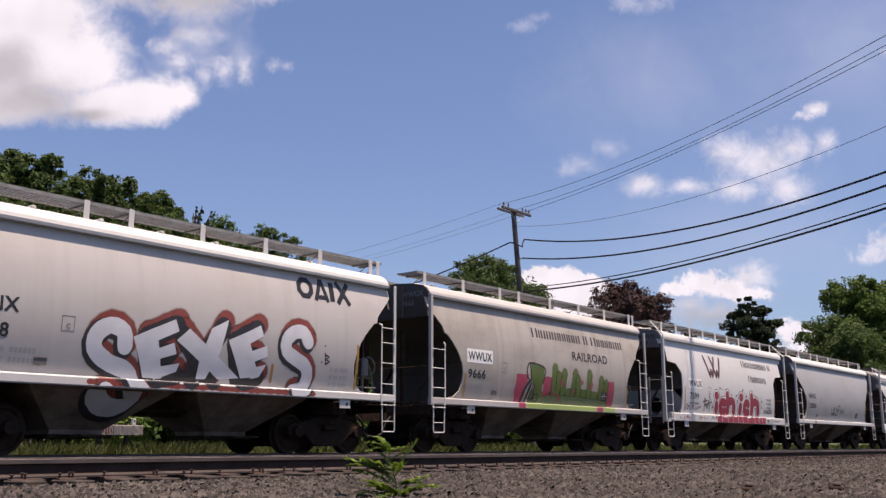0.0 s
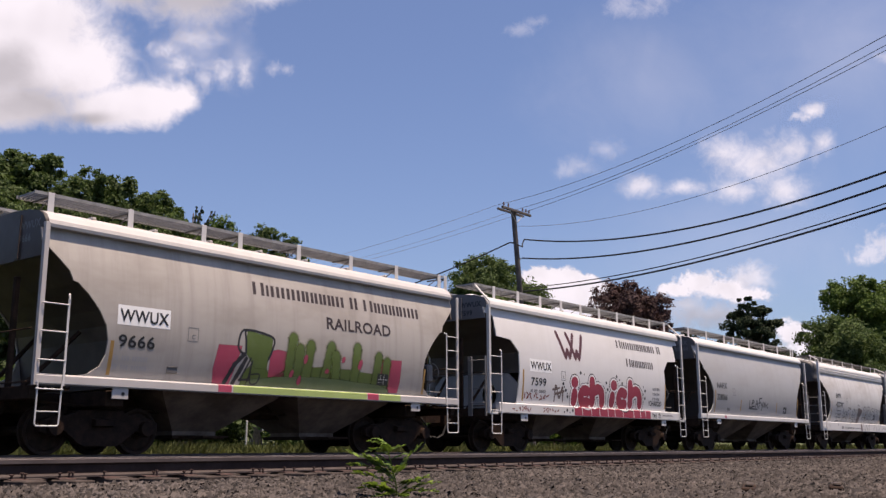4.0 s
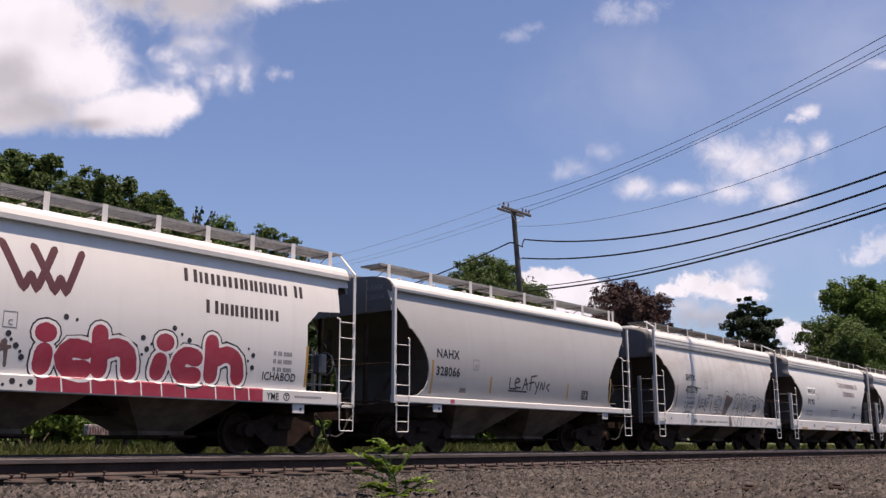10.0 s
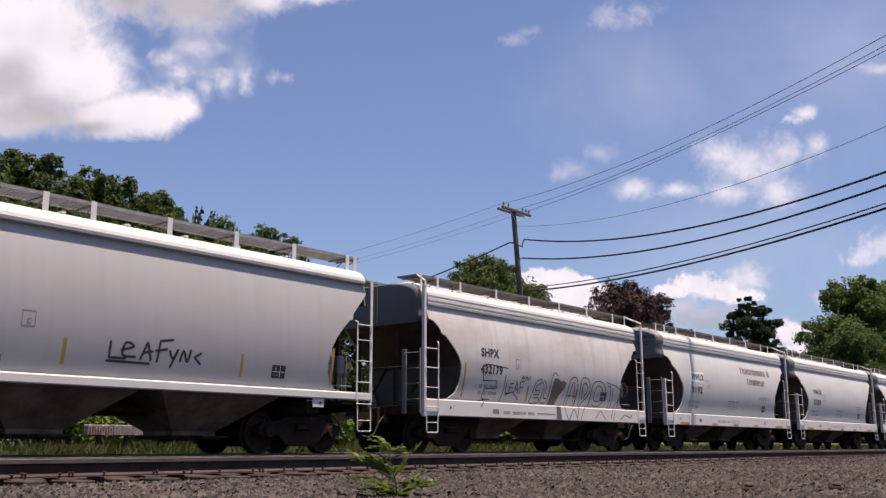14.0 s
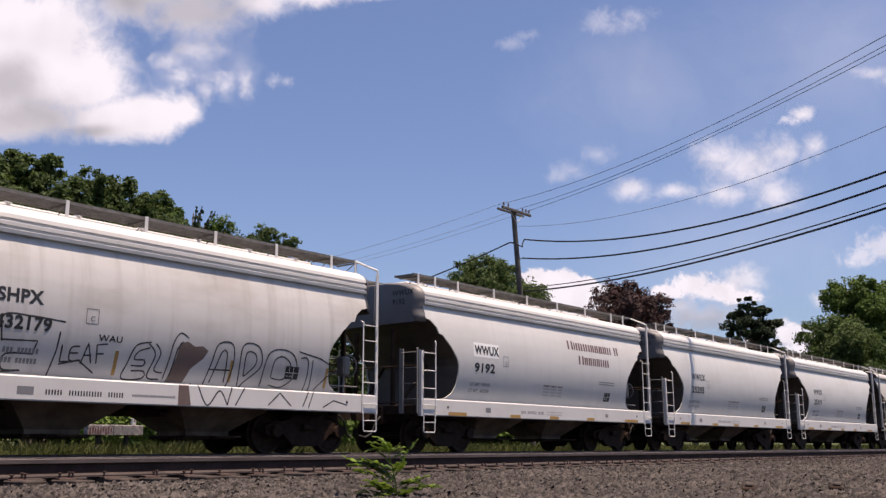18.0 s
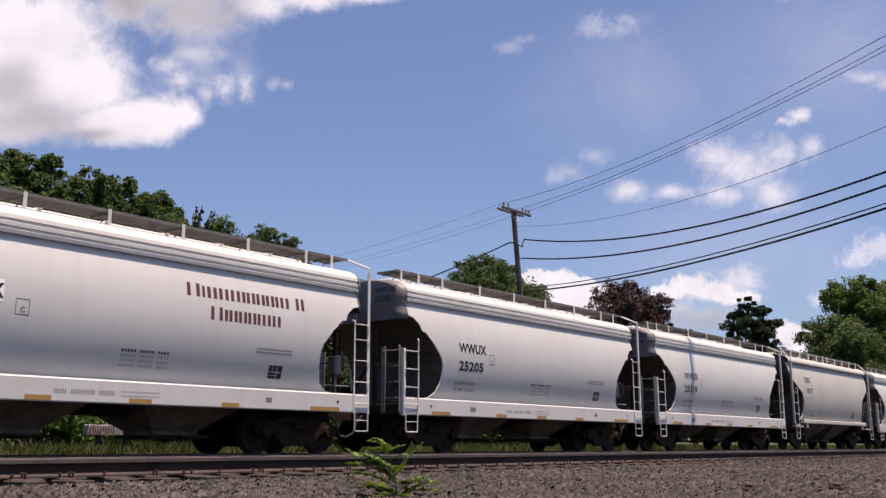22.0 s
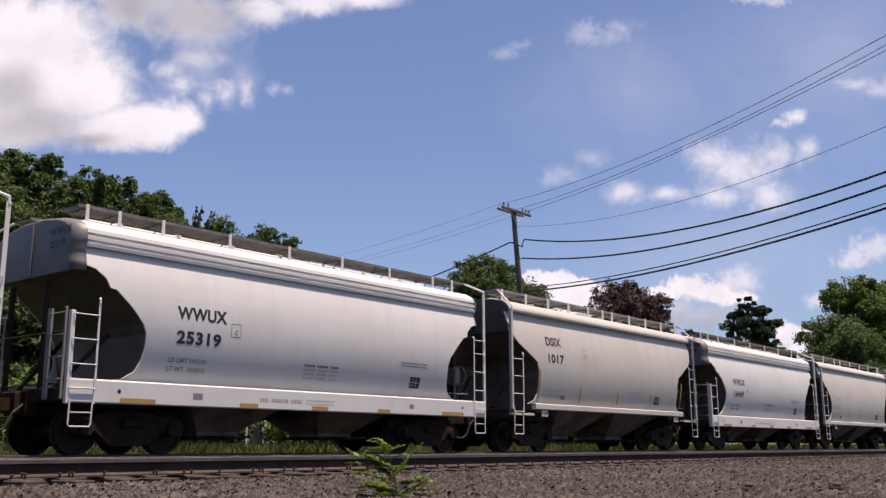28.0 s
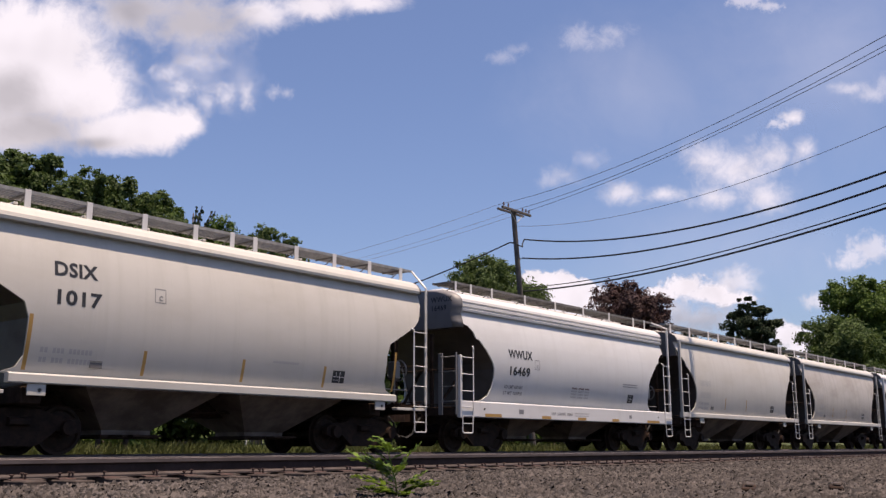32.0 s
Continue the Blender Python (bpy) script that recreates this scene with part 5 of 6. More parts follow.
    spray("spray_tag", [ring, [(9.30, 1.165), (9.38, 1.165)], [(9.34, 1.16), (9.34, 1.08)]], 0.011, ANGLED, SPRAY_BLACK, side, "small ringed black tag", 0.0016, 0.1, 3, 0.005)
    scribble("spray_tag", 1.45, 1.40, 1.35, 0.20, 8, 0.017, ANGLED, SPRAY_RUST, side, 11, "illegible rust-red tag")
    spray("spray_tag", [[(3.05, 1.40), (3.1, 1.85), (3.3, 1.5), (3.45, 1.8), (3.5, 1.4)], [(3.1, 1.6), (3.55, 1.7)], [(2.95, 1.72), (3.3, 1.78)]], 0.03, ANGLED, SPRAY_BROWN, side, "", 0.0016, 0.3, 4)
    scribble("spray_tag", 0.85, 1.06, 1.0, 0.15, 7, 0.014, ANGLED, SPRAY_RUST, side, 12, "illegible rust-red tag")
    scribble("spray_tag", 2.35, 1.06, 0.85, 0.13, 6, 0.014, ANGLED, SPRAY_RUST, side, 13, "illegible rust-red tag")
    bars("sill_stencil", 16, 9.56, 1.12, 0.75, 0.045, ANGLED, GREY_INK, side, plain=True, on_sill=True)
    tapes((1.44, 9.88), ANGLED, side, 1.36, 2.2)

    slide(side, 0.11)

    # pale grey car with a thin black tag
    car, side = covered_hopper("pale grey covered hopper car with one thin black tag", ROUND, PALE, TRIM, 43.03, length=11.22, ends=(GREY_END, DARK_SLOPE), end_lines=("NAHX", "328066"))
    cars.append(car)
    marks("NAHX", "328066", 1.56, 2.28, 1.85, 0.21, ROUND, side, wide=1.0)
    weight_lines(1.5, 1.62, ROUND, side, None, 2, 0.85)
    plate_box(3.04, 2.05, ROUND, side)
    spray("spray_tag", [[(4.68, 1.94), (4.68, 1.66), (5.0, 1.66)], [(4.9, 1.8), (5.15, 1.88), (4.98, 1.94), (4.94, 1.72), (5.2, 1.7)], [(5.3, 1.66), (5.42, 1.98), (5.52, 1.66)], [(5.34, 1.78), (5.54, 1.82)],
                        [(5.65, 1.64), (5.68, 2.02), (5.95, 2.06)], [(5.6, 1.84), (5.84, 1.88)], [(5.9, 1.86), (5.98, 1.72), (6.08, 1.9), (5.94, 1.56)], [(6.14, 1.68), (6.2, 1.88), (6.3, 1.68), (6.36, 1.9)], [(6.6, 1.86), (6.45, 1.78), (6.6, 1.66)], [(4.64, 1.60), (5.5, 1.60)]], 0.022, ROUND, SPRAY_BLACK, side, "thin black sprayed tag")
    panel_decal(8.36, 1.50, ROUND, side)
    tapes((1.40,), ROUND, side, 1.38, 2.20)
    tapes((3.80, 7.55), ROUND, side, 1.48, 1.92)
    tapes((10.0,), ROUND, side, 1.38, 2.2)
    field("sill_mark", [(2.05, 1.17), (2.05, 1.28), (2.22, 1.28), (2.22, 1.17)], ROUND, SPRAY_PINK, side)

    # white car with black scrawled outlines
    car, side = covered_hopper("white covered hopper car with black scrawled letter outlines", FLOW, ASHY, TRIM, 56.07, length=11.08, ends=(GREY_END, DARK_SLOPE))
    cars.append(car)
    marks("SHPX", "432179", 2.28, 2.43, 2.00, 0.21, FLOW, side, width=1.02, wide=1.0, bold=0.05)
    weight_lines(2.3, 1.62, FLOW, side, GREY_INK, 2, 0.8)
    plate_box(3.84, 2.19, FLOW, side)
    scrawl = [[(2.45, 1.79), (2.42, 1.96), (2.44, 2.21), (2.9, 2.22), (3.48, 2.18)], [(2.43, 1.81), (3.04, 1.83), (3.0, 1.68)], [(2.84, 1.35), (2.53, 1.36), (2.54, 1.59), (3.0, 1.62)], [(2.22, 1.12), (2.36, 1.30), (2.84, 1.35)], [(3.41, 2.01), (3.39, 1.71), (3.31, 1.30)],
              [(3.48, 1.80), (3.48, 1.53), (3.63, 1.54)], [(3.80, 1.80), (3.65, 1.77), (3.65, 1.56), (3.84, 1.58)], [(3.65, 1.68), (3.78, 1.69)], [(3.86, 1.52), (3.95, 1.87), (4.05, 1.54)], [(3.89, 1.66), (4.03, 1.67)], [(4.15, 1.54), (4.11, 1.85), (4.31, 1.88)], [(4.12, 1.70), (4.26, 1.71)], [(3.48, 1.49), (3.82, 1.57), (4.13, 1.38)],
              [(5.17, 1.98), (4.88, 1.90), (4.75, 1.58), (4.70, 1.32), (5.11, 1.34), (5.12, 1.46), (4.86, 1.46)], [(5.16, 1.88), (4.94, 1.80), (4.88, 1.66), (5.08, 1.66), (5.08, 1.56), (4.84, 1.55)], [(5.13, 1.95), (5.29, 1.77), (5.20, 1.38), (5.45, 1.34)], [(5.28, 1.96), (5.40, 1.80), (5.32, 1.50), (5.50, 1.46)], [(5.54, 1.36), (5.60, 1.72), (5.65, 2.02), (5.78, 2.20), (5.96, 2.12)], [(5.66, 1.40), (5.74, 1.90), (5.84, 2.04)],
              [(6.45, 1.30), (6.55, 1.7), (6.66, 2.06), (7.00, 2.08), (7.06, 1.60), (6.88, 0.92)], [(6.58, 1.34), (6.66, 1.62), (6.76, 1.92), (6.88, 1.92), (6.92, 1.36)], [(6.53, 1.58), (7.01, 1.59)],
              [(7.26, 1.30), (7.25, 2.06), (7.65, 2.09), (7.76, 1.71), (7.36, 1.34), (7.08, 0.92)], [(7.36, 1.5), (7.36, 1.94), (7.58, 1.94), (7.62, 1.74), (7.38, 1.5)], [(7.82, 1.33), (7.91, 1.93), (8.23, 2.08), (8.60, 1.98), (8.72, 1.62), (8.40, 1.34), (8.05, 1.36)], [(8.06, 1.52), (8.10, 1.84), (8.30, 1.94), (8.52, 1.82), (8.54, 1.62), (8.36, 1.48), (8.08, 1.5)],
              [(6.17, 1.30), (6.41, 0.90), (6.69, 1.18), (6.88, 0.92)], [(8.74, 2.07), (9.35, 1.97), (9.88, 1.76)], [(8.80, 1.94), (9.0, 1.92), (9.02, 1.4), (8.82, 0.95)], [(9.14, 1.92), (9.16, 1.36), (8.98, 0.93)], [(9.30, 1.32), (9.60, 1.6), (9.88, 1.76)], [(9.40, 0.95), (9.7, 1.1), (10.1, 1.02)], [(7.9, 0.95), (8.2, 1.2), (8.5, 0.95)]]
    spray("spray_scrawl", scrawl, 0.013, FLOW, SPRAY_BLACK, side, "black sprayed letter outlines", 0.0016, 0.15, 3, 0.009)
    field("primer_blot", [(5.60, 1.30), (5.74, 1.75), (5.78, 2.02), (5.95, 2.06), (6.12, 1.98), (6.30, 2.0), (6.44, 1.92), (6.36, 1.78), (6.10, 1.56), (5.98, 1.30)], FLOW, SPRAY_BROWN, side, "brown primer blot", 0.0012, 0.02)
    field("primer_blot", [(5.76, 0.87), (5.76, 1.25), (5.98, 1.25), (6.05, 0.87)], FLOW, SPRAY_BROWN, side, "", 0.0012, 0.01)
    letters("spray_tag", "WAU", 4.12, 1.92, 0.11, FLOW, BLACK_INK, side, 1.2)
    panel_decal(8.42, 1.50, FLOW, side)
    bars("builder_name", 14, 3.20, 0.97, 1.45, 0.085, FLOW, BLACK_INK, side, gaps=(3, 10), on_sill=True, label="small black builder lettering")
    bars("sill_stencil", 30, 4.8, 1.0, 0.9, 0.04, FLOW, GREY_INK, side, plain=True, on_sill=True)
    patch("sill_emblem", 2.72, 3.0, 0.96, 1.09, FLOW, GREY_INK, side, "", 0.0014)
    tapes((1.60,), FLOW, side, 1.36, 2.22)
    tapes((4.48, 7.0, 9.55), FLOW, side, 1.36, 1.78)


    # the clean white cars with maroon or black stencils
    def clean(first, line2, name_lines, label):
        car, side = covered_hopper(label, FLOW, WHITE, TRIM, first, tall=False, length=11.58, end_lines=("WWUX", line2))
        cars.append(car)
        marks("WWUX", line2, 2.12, 2.47, 2.02, 0.22, FLOW, side, width=0.98, patch_box=name_lines, bold=0.05, wide=1.36 if len(line2) < 5 else 1.26)
        for row, words in enumerate(("LD LMT", "LT WT")):
            letters("weight_stencil", words, 2.0, 1.66 - 0.16 * row, 0.085, FLOW, GREY_INK, side, 1.0, bold=0.05)
            bars("weight_stencil", 6, 2.47, 1.66 - 0.16 * row, 0.40, 0.085, FLOW, GREY_INK, side)
        plate_box(3.36, 2.22, FLOW, side)
        for r in range(4):
            bars("warning_stencil", 16, 5.36, 1.78 - 0.085 * r, 1.0, 0.05, FLOW, FAINT_INK if r else MAROON, side, gaps=(5, 11), plain=True)
        if name_lines:
            bars("company_name", 12, 6.66, 2.93, 3.02, 0.225, FLOW, MAROON, side, widths="927776666707", label="dark maroon line of company lettering")
            bars("company_name", 7, 7.20, 2.52, 1.80, 0.225, FLOW, MAROON, side, widths="9666677", label="dark maroon line of company lettering")
        for r in range(2):
            bars("warning_stencil", 20, 8.36, 2.04 - 0.07 * r, 0.95, 0.035, FLOW, GREY_INK, side, plain=True)
        panel_decal(8.74, 1.49, FLOW, side)
        bars("builder_name", 15, 4.12, 1.0, 1.12, 0.08, FLOW, GREY_INK, side, gaps=(3, 10), on_sill=True)
        for r in range(2):
            bars("sill_stencil", 24, 5.35, 1.06 - 0.07 * r, 0.8, 0.03, FLOW, FAINT_INK, side, plain=True, on_sill=True)
        patch("sill_emblem", 2.52, 2.74, 0.99, 1.11, FLOW, GREY_INK, side, "", 0.0014)
        patch("sill_emblem", 8.60, 8.76, 1.0, 1.1, FLOW, GREY_INK, side, "", 0.0014)
        sill_tapes(((1.0, 0.72), (3.62, 0.46), (5.52, 0.46), (7.52, 0.42), (9.80, 0.85)), side)
        return car, side

    clean(68.68, "9192", True, "clean white covered hopper car with maroon company lettering")
    clean(81.42, "25205", False, "clean white covered hopper car with black stencilled number")
    clean(94.20, "25319", False, "clean white covered hopper car with black stencilled number")

    # cream car with the tall plain reporting mark
    car, side = covered_hopper("cream covered hopper car with tall black reporting mark", PLAIN, CREAM, CREAM, 106.98, length=11.34, ends=(BROWN_END, GREY_SLOPE))
    cars.append(car)
    marks("DSIX", "1017", 1.76, 2.96, 2.48, 0.235, PLAIN, side, BLACK_INK, 1.05, bold=0.045)
    weight_lines(1.64, 1.66, PLAIN, side, None, 2, 0.95)
    plate_box(3.72, 2.70, PLAIN, side)
    panel_decal(8.30, 1.49, PLAIN, side)
    tapes((1.38,), PLAIN, side, 1.36, 2.26)
    tapes((3.58, 5.82, 8.02), PLAIN, side, 1.38, 1.82)
    tapes((10.22,), PLAIN, side, 1.38, 2.28)
    bars("warning_stencil", 16, 6.6, 1.8, 0.7, 0.05, PLAIN, FAINT_INK, side, plain=True)

    clean(119.62, "16469", False, "clean white covered hopper car with black stencilled number")

    for first, paint, label in ((132.10, CREAM, "cream covered hopper car with faded stencils"), (144.60, DUSTY, "dusty grey-tan covered hopper car with faded stencils"), (157.20, PALE, "pale grey covered hopper car with faded stencils")):
        car, side = covered_hopper(label, ROUND, paint, CREAM if paint is not PALE else TRIM, first, ends=(GREY_END, DARK_SLOPE))
        cars.append(car)
        bars("reporting_mark", 4, 1.6, 2.28, 0.9, 0.21, ROUND, FAINT_INK, side)
        bars("car_number", 5, 1.6, 1.86, 0.9, 0.21, ROUND, FAINT_INK, side)
        weight_lines(1.5, 1.62, ROUND, side, None, 2, 0.85)
        panel_decal(8.36, 1.50, ROUND, side)
        tapes((3.80, 5.8), ROUND, side, 1.48, 1.92)
    return cars


TRAIN = build_train()


# ---- trees, bushes, grass ----
def foliage(name, lobes, count, size, seed, long=1.4, clumps=70, spread=0.20):
    """A crown of many small leaf sprays, gathered in clumps over the lobes' skins."""
    rng = np.random.default_rng(seed)
    lobes = np.array(lobes, float)
    weight = lobes[:, 3] * lobes[:, 4] + lobes[:, 4] * lobes[:, 5]
    n_c = clumps * len(lobes)
    which = rng.choice(len(lobes), n_c, p=weight / weight.sum())
    d = rng.normal(size=(n_c, 3))
    d /= np.linalg.norm(d, axis=1)[:, None]
    rad = np.where(rng.random((n_c, 1)) < 0.3, rng.uniform(0.2, 0.7, (n_c, 1)), rng.uniform(0.7, 1.04, (n_c, 1)))
    centres = lobes[which, :3] + d * lobes[which, 3:6] * rad
    csize = lobes[which, 3:6].mean(1) * spread * rng.uniform(0.6, 1.5, n_c)
    pick = rng.integers(0, n_c, count)
    off = np.clip(rng.normal(size=(count, 3)), -1.5, 1.5) * 0.55
    pos = centres[pick] + off * csize[pick][:, None] * np.array([1.0, 1.0, 0.75])
    out = pos - lobes[which[pick], :3]
    out /= np.linalg.norm(out, axis=1)[:, None] + 1e-6
    nrm = out + rng.normal(size=(count, 3)) * 0.75 + np.array([0, 0, 0.35])
    nrm /= np.linalg.norm(nrm, axis=1)[:, None]
    a = np.cross(nrm, rng.normal(size=(count, 3)))
    a /= np.linalg.norm(a, axis=1)[:, None]
    b = np.cross(nrm, a)
    s = size * rng.uniform(0.55, 1.3, (count, 1))
    fold = nrm * s * 0.25
    v = np.stack([pos - a * s * long * 0.5, pos + b * s * 0.52 + fold, pos + a * s * long * 0.5 - b * s * 0.3], 1).reshape(-1, 3)
    f = 3 * np.arange(count)[:, None] + np.array([0, 1, 2])
    return quick_mesh(name, v, f)


def quick_mesh(name, v, f):
    me = bpy.data.meshes.new(name)
    me.vertices.add(len(v))
    me.vertices.foreach_set("co", np.ascontiguousarray(v, dtype=np.float32).ravel())
    k = f.shape[1]
    me.loops.add(len(f) * k)
    me.loops.foreach_set("vertex_index", np.ascontiguousarray(f, dtype=np.int32).ravel())
    me.polygons.add(len(f))
    me.polygons.foreach_set("loop_start", np.arange(0, len(f) * k, k, dtype=np.int32))
    me.update(calc_edges=True)
    return me


def tree(label, x, y, height, width, leaf, seed, count=9000, size=0.30, low=0.25, shape="broad", name="tree", group=""):
    rng = random.Random(seed)
    z0 = ground_height(y)
    ob = thing(name, label, "tree", group, pose(x, y, z0 - 0.05))
    bm = bmesh.new()
    tube(bm, [(0, 0, 0), (rng.uniform(-.1, .1), rng.uniform(-.1, .1), height * 0.3), (rng.uniform(-.3, .3), rng.uniform(-.3, .3), height * 0.62)], 0.028 * height, 9, 0.012 * height)
    r = width / 2
    lobes = []
    if shape == "spiky":
        for k in range(20):
            a, q = 2.4 * k, (k + 1) / 20
            px, py, foot, tip = r * 0.8 * math.cos(a) * q ** 0.5, r * 0.8 * math.sin(a) * q ** 0.5, height * 0.80, height * (0.98 - 0.07 * q + rng.uniform(-0.03, 0.02))
            for s in range(8):
                f = s / 7
                lobes.append((px * (0.75 + 0.3 * f), py * (0.75 + 0.3 * f), foot + (tip - foot) * f, 0.24 - 0.19 * f, 0.24 - 0.19 * f, 0.24 - 0.14 * f))
        lobes.append((0, 0, height * 0.70, r * 0.9, r * 0.9, height * 0.17))
        lobes.append((0, 0, height * 0.45, r, r, height * 0.2))
    elif shape == "pine":
        for k in range(11):
            h = height * (0.32 + 0.64 * k / 10)
            w = r * (1.0 - 0.66 * k / 10) * rng.uniform(0.75, 1.1)
            for j in range(5):
                a = rng.uniform(0, 6.28)
                lobes.append((0.58 * w * math.cos(a), 0.58 * w * math.sin(a), h + rng.uniform(-0.5, 0.5), 0.42 * w, 0.42 * w, height * 0.062))
    else:
        n = 15
        for k in range(n):
            a, q = 2.4 * k + rng.uniform(-0.5, 0.5), k / (n - 1)
            h = height * (low + 0.12 + (0.90 - low - 0.14) * q)
            reach = r * 0.62 * math.sqrt(max(0.0, 1 - (1.25 * q - 0.45) ** 2)) * rng.uniform(0.75, 1.15)
            s = r * rng.uniform(0.38, 0.54)
            lobes.append((reach * math.cos(a), reach * math.sin(a), h, s, s, s * 0.80))
        lobes.append((rng.uniform(-0.1, 0.1) * r, 0, height - r * 0.34, r * 0.40, r * 0.40, r * 0.34))
        lobes.append((0, 0, height * (low + 0.98) / 2, r * 0.62, r * 0.62, height * (1 - low) * 0.36))
    for lx, ly, lz, *_ in (lobes[:-1] if shape != "spiky" else lobes[7:-2:8]):
        tube(bm, [(0, 0, min(lz * 0.72, height * 0.55)), (lx * 0.5, ly * 0.5, lz * 0.9), (lx, ly, lz)], 0.008 * height, 5, 0.002 * height)
    part("trunk", bm, BARK, ob)
    spread = 0.30 if shape != "pine" else 0.34
    if shape == "spiky":
        part("spiky_top", foliage("spiky_top", lobes[:-2], 15000, size * 0.45, seed, clumps=9, spread=0.5), leaf, ob, "upright spiky shoots")
        lobes = lobes[-2:]
    crown = foliage("crown", lobes, int(count * 4.8), size * 0.60, seed, clumps={"broad": 60, "pine": 10, "spiky": 20}[shape], spread=spread * 0.85)
    co = np.empty(len(crown.vertices) * 3, dtype=np.float32)
    crown.vertices.foreach_get("co", co)
    co = co.reshape(-1, 3)
    co[:, 2] *= height * (0.88 if shape == "spiky" else 1.0) / np.percentile(co[:, 2], 99.7)
    crown.vertices.foreach_set("co", co.ravel())
    crown.update()
    part("crown", crown, leaf, ob)
    return ob


def bush(label, x, y, height, width, leaf, seed, count=1800, size=0.16):
    ob = thing("bush", label, "bush", "bushes behind the tracks", pose(x, y, ground_height(y) - 0.05))
    rng = random.Random(seed)
    bm = bmesh.new()
    lobes = []
    for k in range(5):
        a = 1.26 * k + rng.uniform(-0.3, 0.3)
        p = (0.28 * width * math.cos(a), 0.28 * width * math.sin(a), height * rng.uniform(0.4, 0.66))
        tube(bm, [(0, 0, 0), (p[0] * 0.5, p[1] * 0.5, p[2] * 0.6), p], 0.04, 5, 0.012)
        lobes.append((*p, width * 0.24, width * 0.24, height * 0.34))
    part("woody_base", bm, BARK, ob)
    part("foliage", foliage("foliage", lobes, count, size, seed, clumps=22, spread=0.3), leaf, ob)
    return ob


tree("tall dark green maple tree behind the train", 20.6, 42, 13.3, 5.0, LEAF, 11, 17000, 0.25)
tree("tall dark green maple tree beyond the first", 18.3, 41, 12.3, 6.4, LEAF, 31, 17000, 0.26)
tree("slim green maple beside the tall one", 22.2, 42, 13.45, 3.8, LEAF, 12, 11000, 0.24)
tree("dense green maple tree behind the train", 23.5, 40, 12.6, 4.8, LEAF, 22, 12000, 0.24)
tree("rounded bright green tree behind the train", 24.9, 40, 12.65, 3.9, LEAF, 13, 12000, 0.23)
tree("low dense green tree behind the train", 26.4, 40, 12.2, 4.8, LEAF, 23, 12000, 0.24)
tree("rounded green tree with a full crown", 27.5, 41, 12.65, 3.6, LEAF, 32, 10000, 0.24)
tree("small grey-green tree with a spiky top", 32.0, 44, 13.5, 4.4, LEAF_BLUE, 14, 8000, 0.26, shape="spiky")
tree("low green tree beside the spiky one", 29.2, 42, 12.3, 4.6, LEAF_LIGHT, 24, 9000, 0.24)
tree("low green tree with a loose crown", 32.7, 42.5, 12.35, 4.8, LEAF_LIGHT, 15, 9000, 0.24)
tree("small green tree with a flat top", 40.5, 48, 13.8, 4.4, LEAF, 16, 9000, 0.26)
tree("small low green tree behind the train", 41.8, 47, 13.4, 3.6, LEAF, 33, 6000, 0.26)
tree("broad green tree behind the utility pole", 60.1, 44, 14.35, 8.6, LEAF, 17, 24000, 0.30)
tree("copper beech with dark purple leaves", 80.3, 43, 15.0, 9.6, LEAF_PURPLE, 18, 19000, 0.34)
tree("dark pine tree with rounded branch tufts", 102.8, 40, 15.9, 14.6, LEAF_DARK, 19, 24000, 0.36, shape="pine")
tree("small dark tree far behind the train", 97.5, 45, 12.2, 4.0, LEAF_DARK, 26, 4000, 0.36)
tree("large green tree with a full crown", 110.6, 30.8, 18.3, 9.6, LEAF_LIGHT, 20, 20000, 0.38, low=0.1)
tree("spreading green tree next to the large one", 92.2, 27.9, 12.0, 9.4, LEAF, 21, 17000, 0.34, low=0.1)
tree("huge green tree beyond the large one", 129.0, 30, 20.6, 16.0, LEAF_LIGHT, 25, 22000, 0.48, low=0.1)
for k, (x, y, h, w) in enumerate(((11.5, 27, 2.4, 3.2), (15.0, 28, 2.9, 3.6), (19.0, 30, 2.6, 3.4), (24.2, 25.6, 1.1, 1.3), (26.0, 28, 2.8, 3.4), (30.5, 30, 3.2, 4.0), (36, 31, 3.3, 4.4), (43, 32, 3.2, 4.6), (52, 33, 3.4, 5.0), (63, 33, 3.6, 5.4), (76, 33, 3.6, 6.0), (92, 32, 3.8, 6.6))):
    bush("leafy green bush in the grass behind the tracks", x, y, h, w, LEAF_LIGHT if k % 3 else LEAF, 40 + k, 2200 if h > 2 else 900, 0.18)


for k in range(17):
    tree("dense dark green understory tree behind the tracks", 6.5 + 3.6 * k + 1.1 * math.sin(5 * k), 34.5 + 2.2 * math.sin(3.3 * k), 6.2 + 1.3 * math.sin(2.1 * k), 5.4, LEAF_SHADE, 70 + k, 2900, 0.36, low=0.02, group="understory trees behind the tracks")


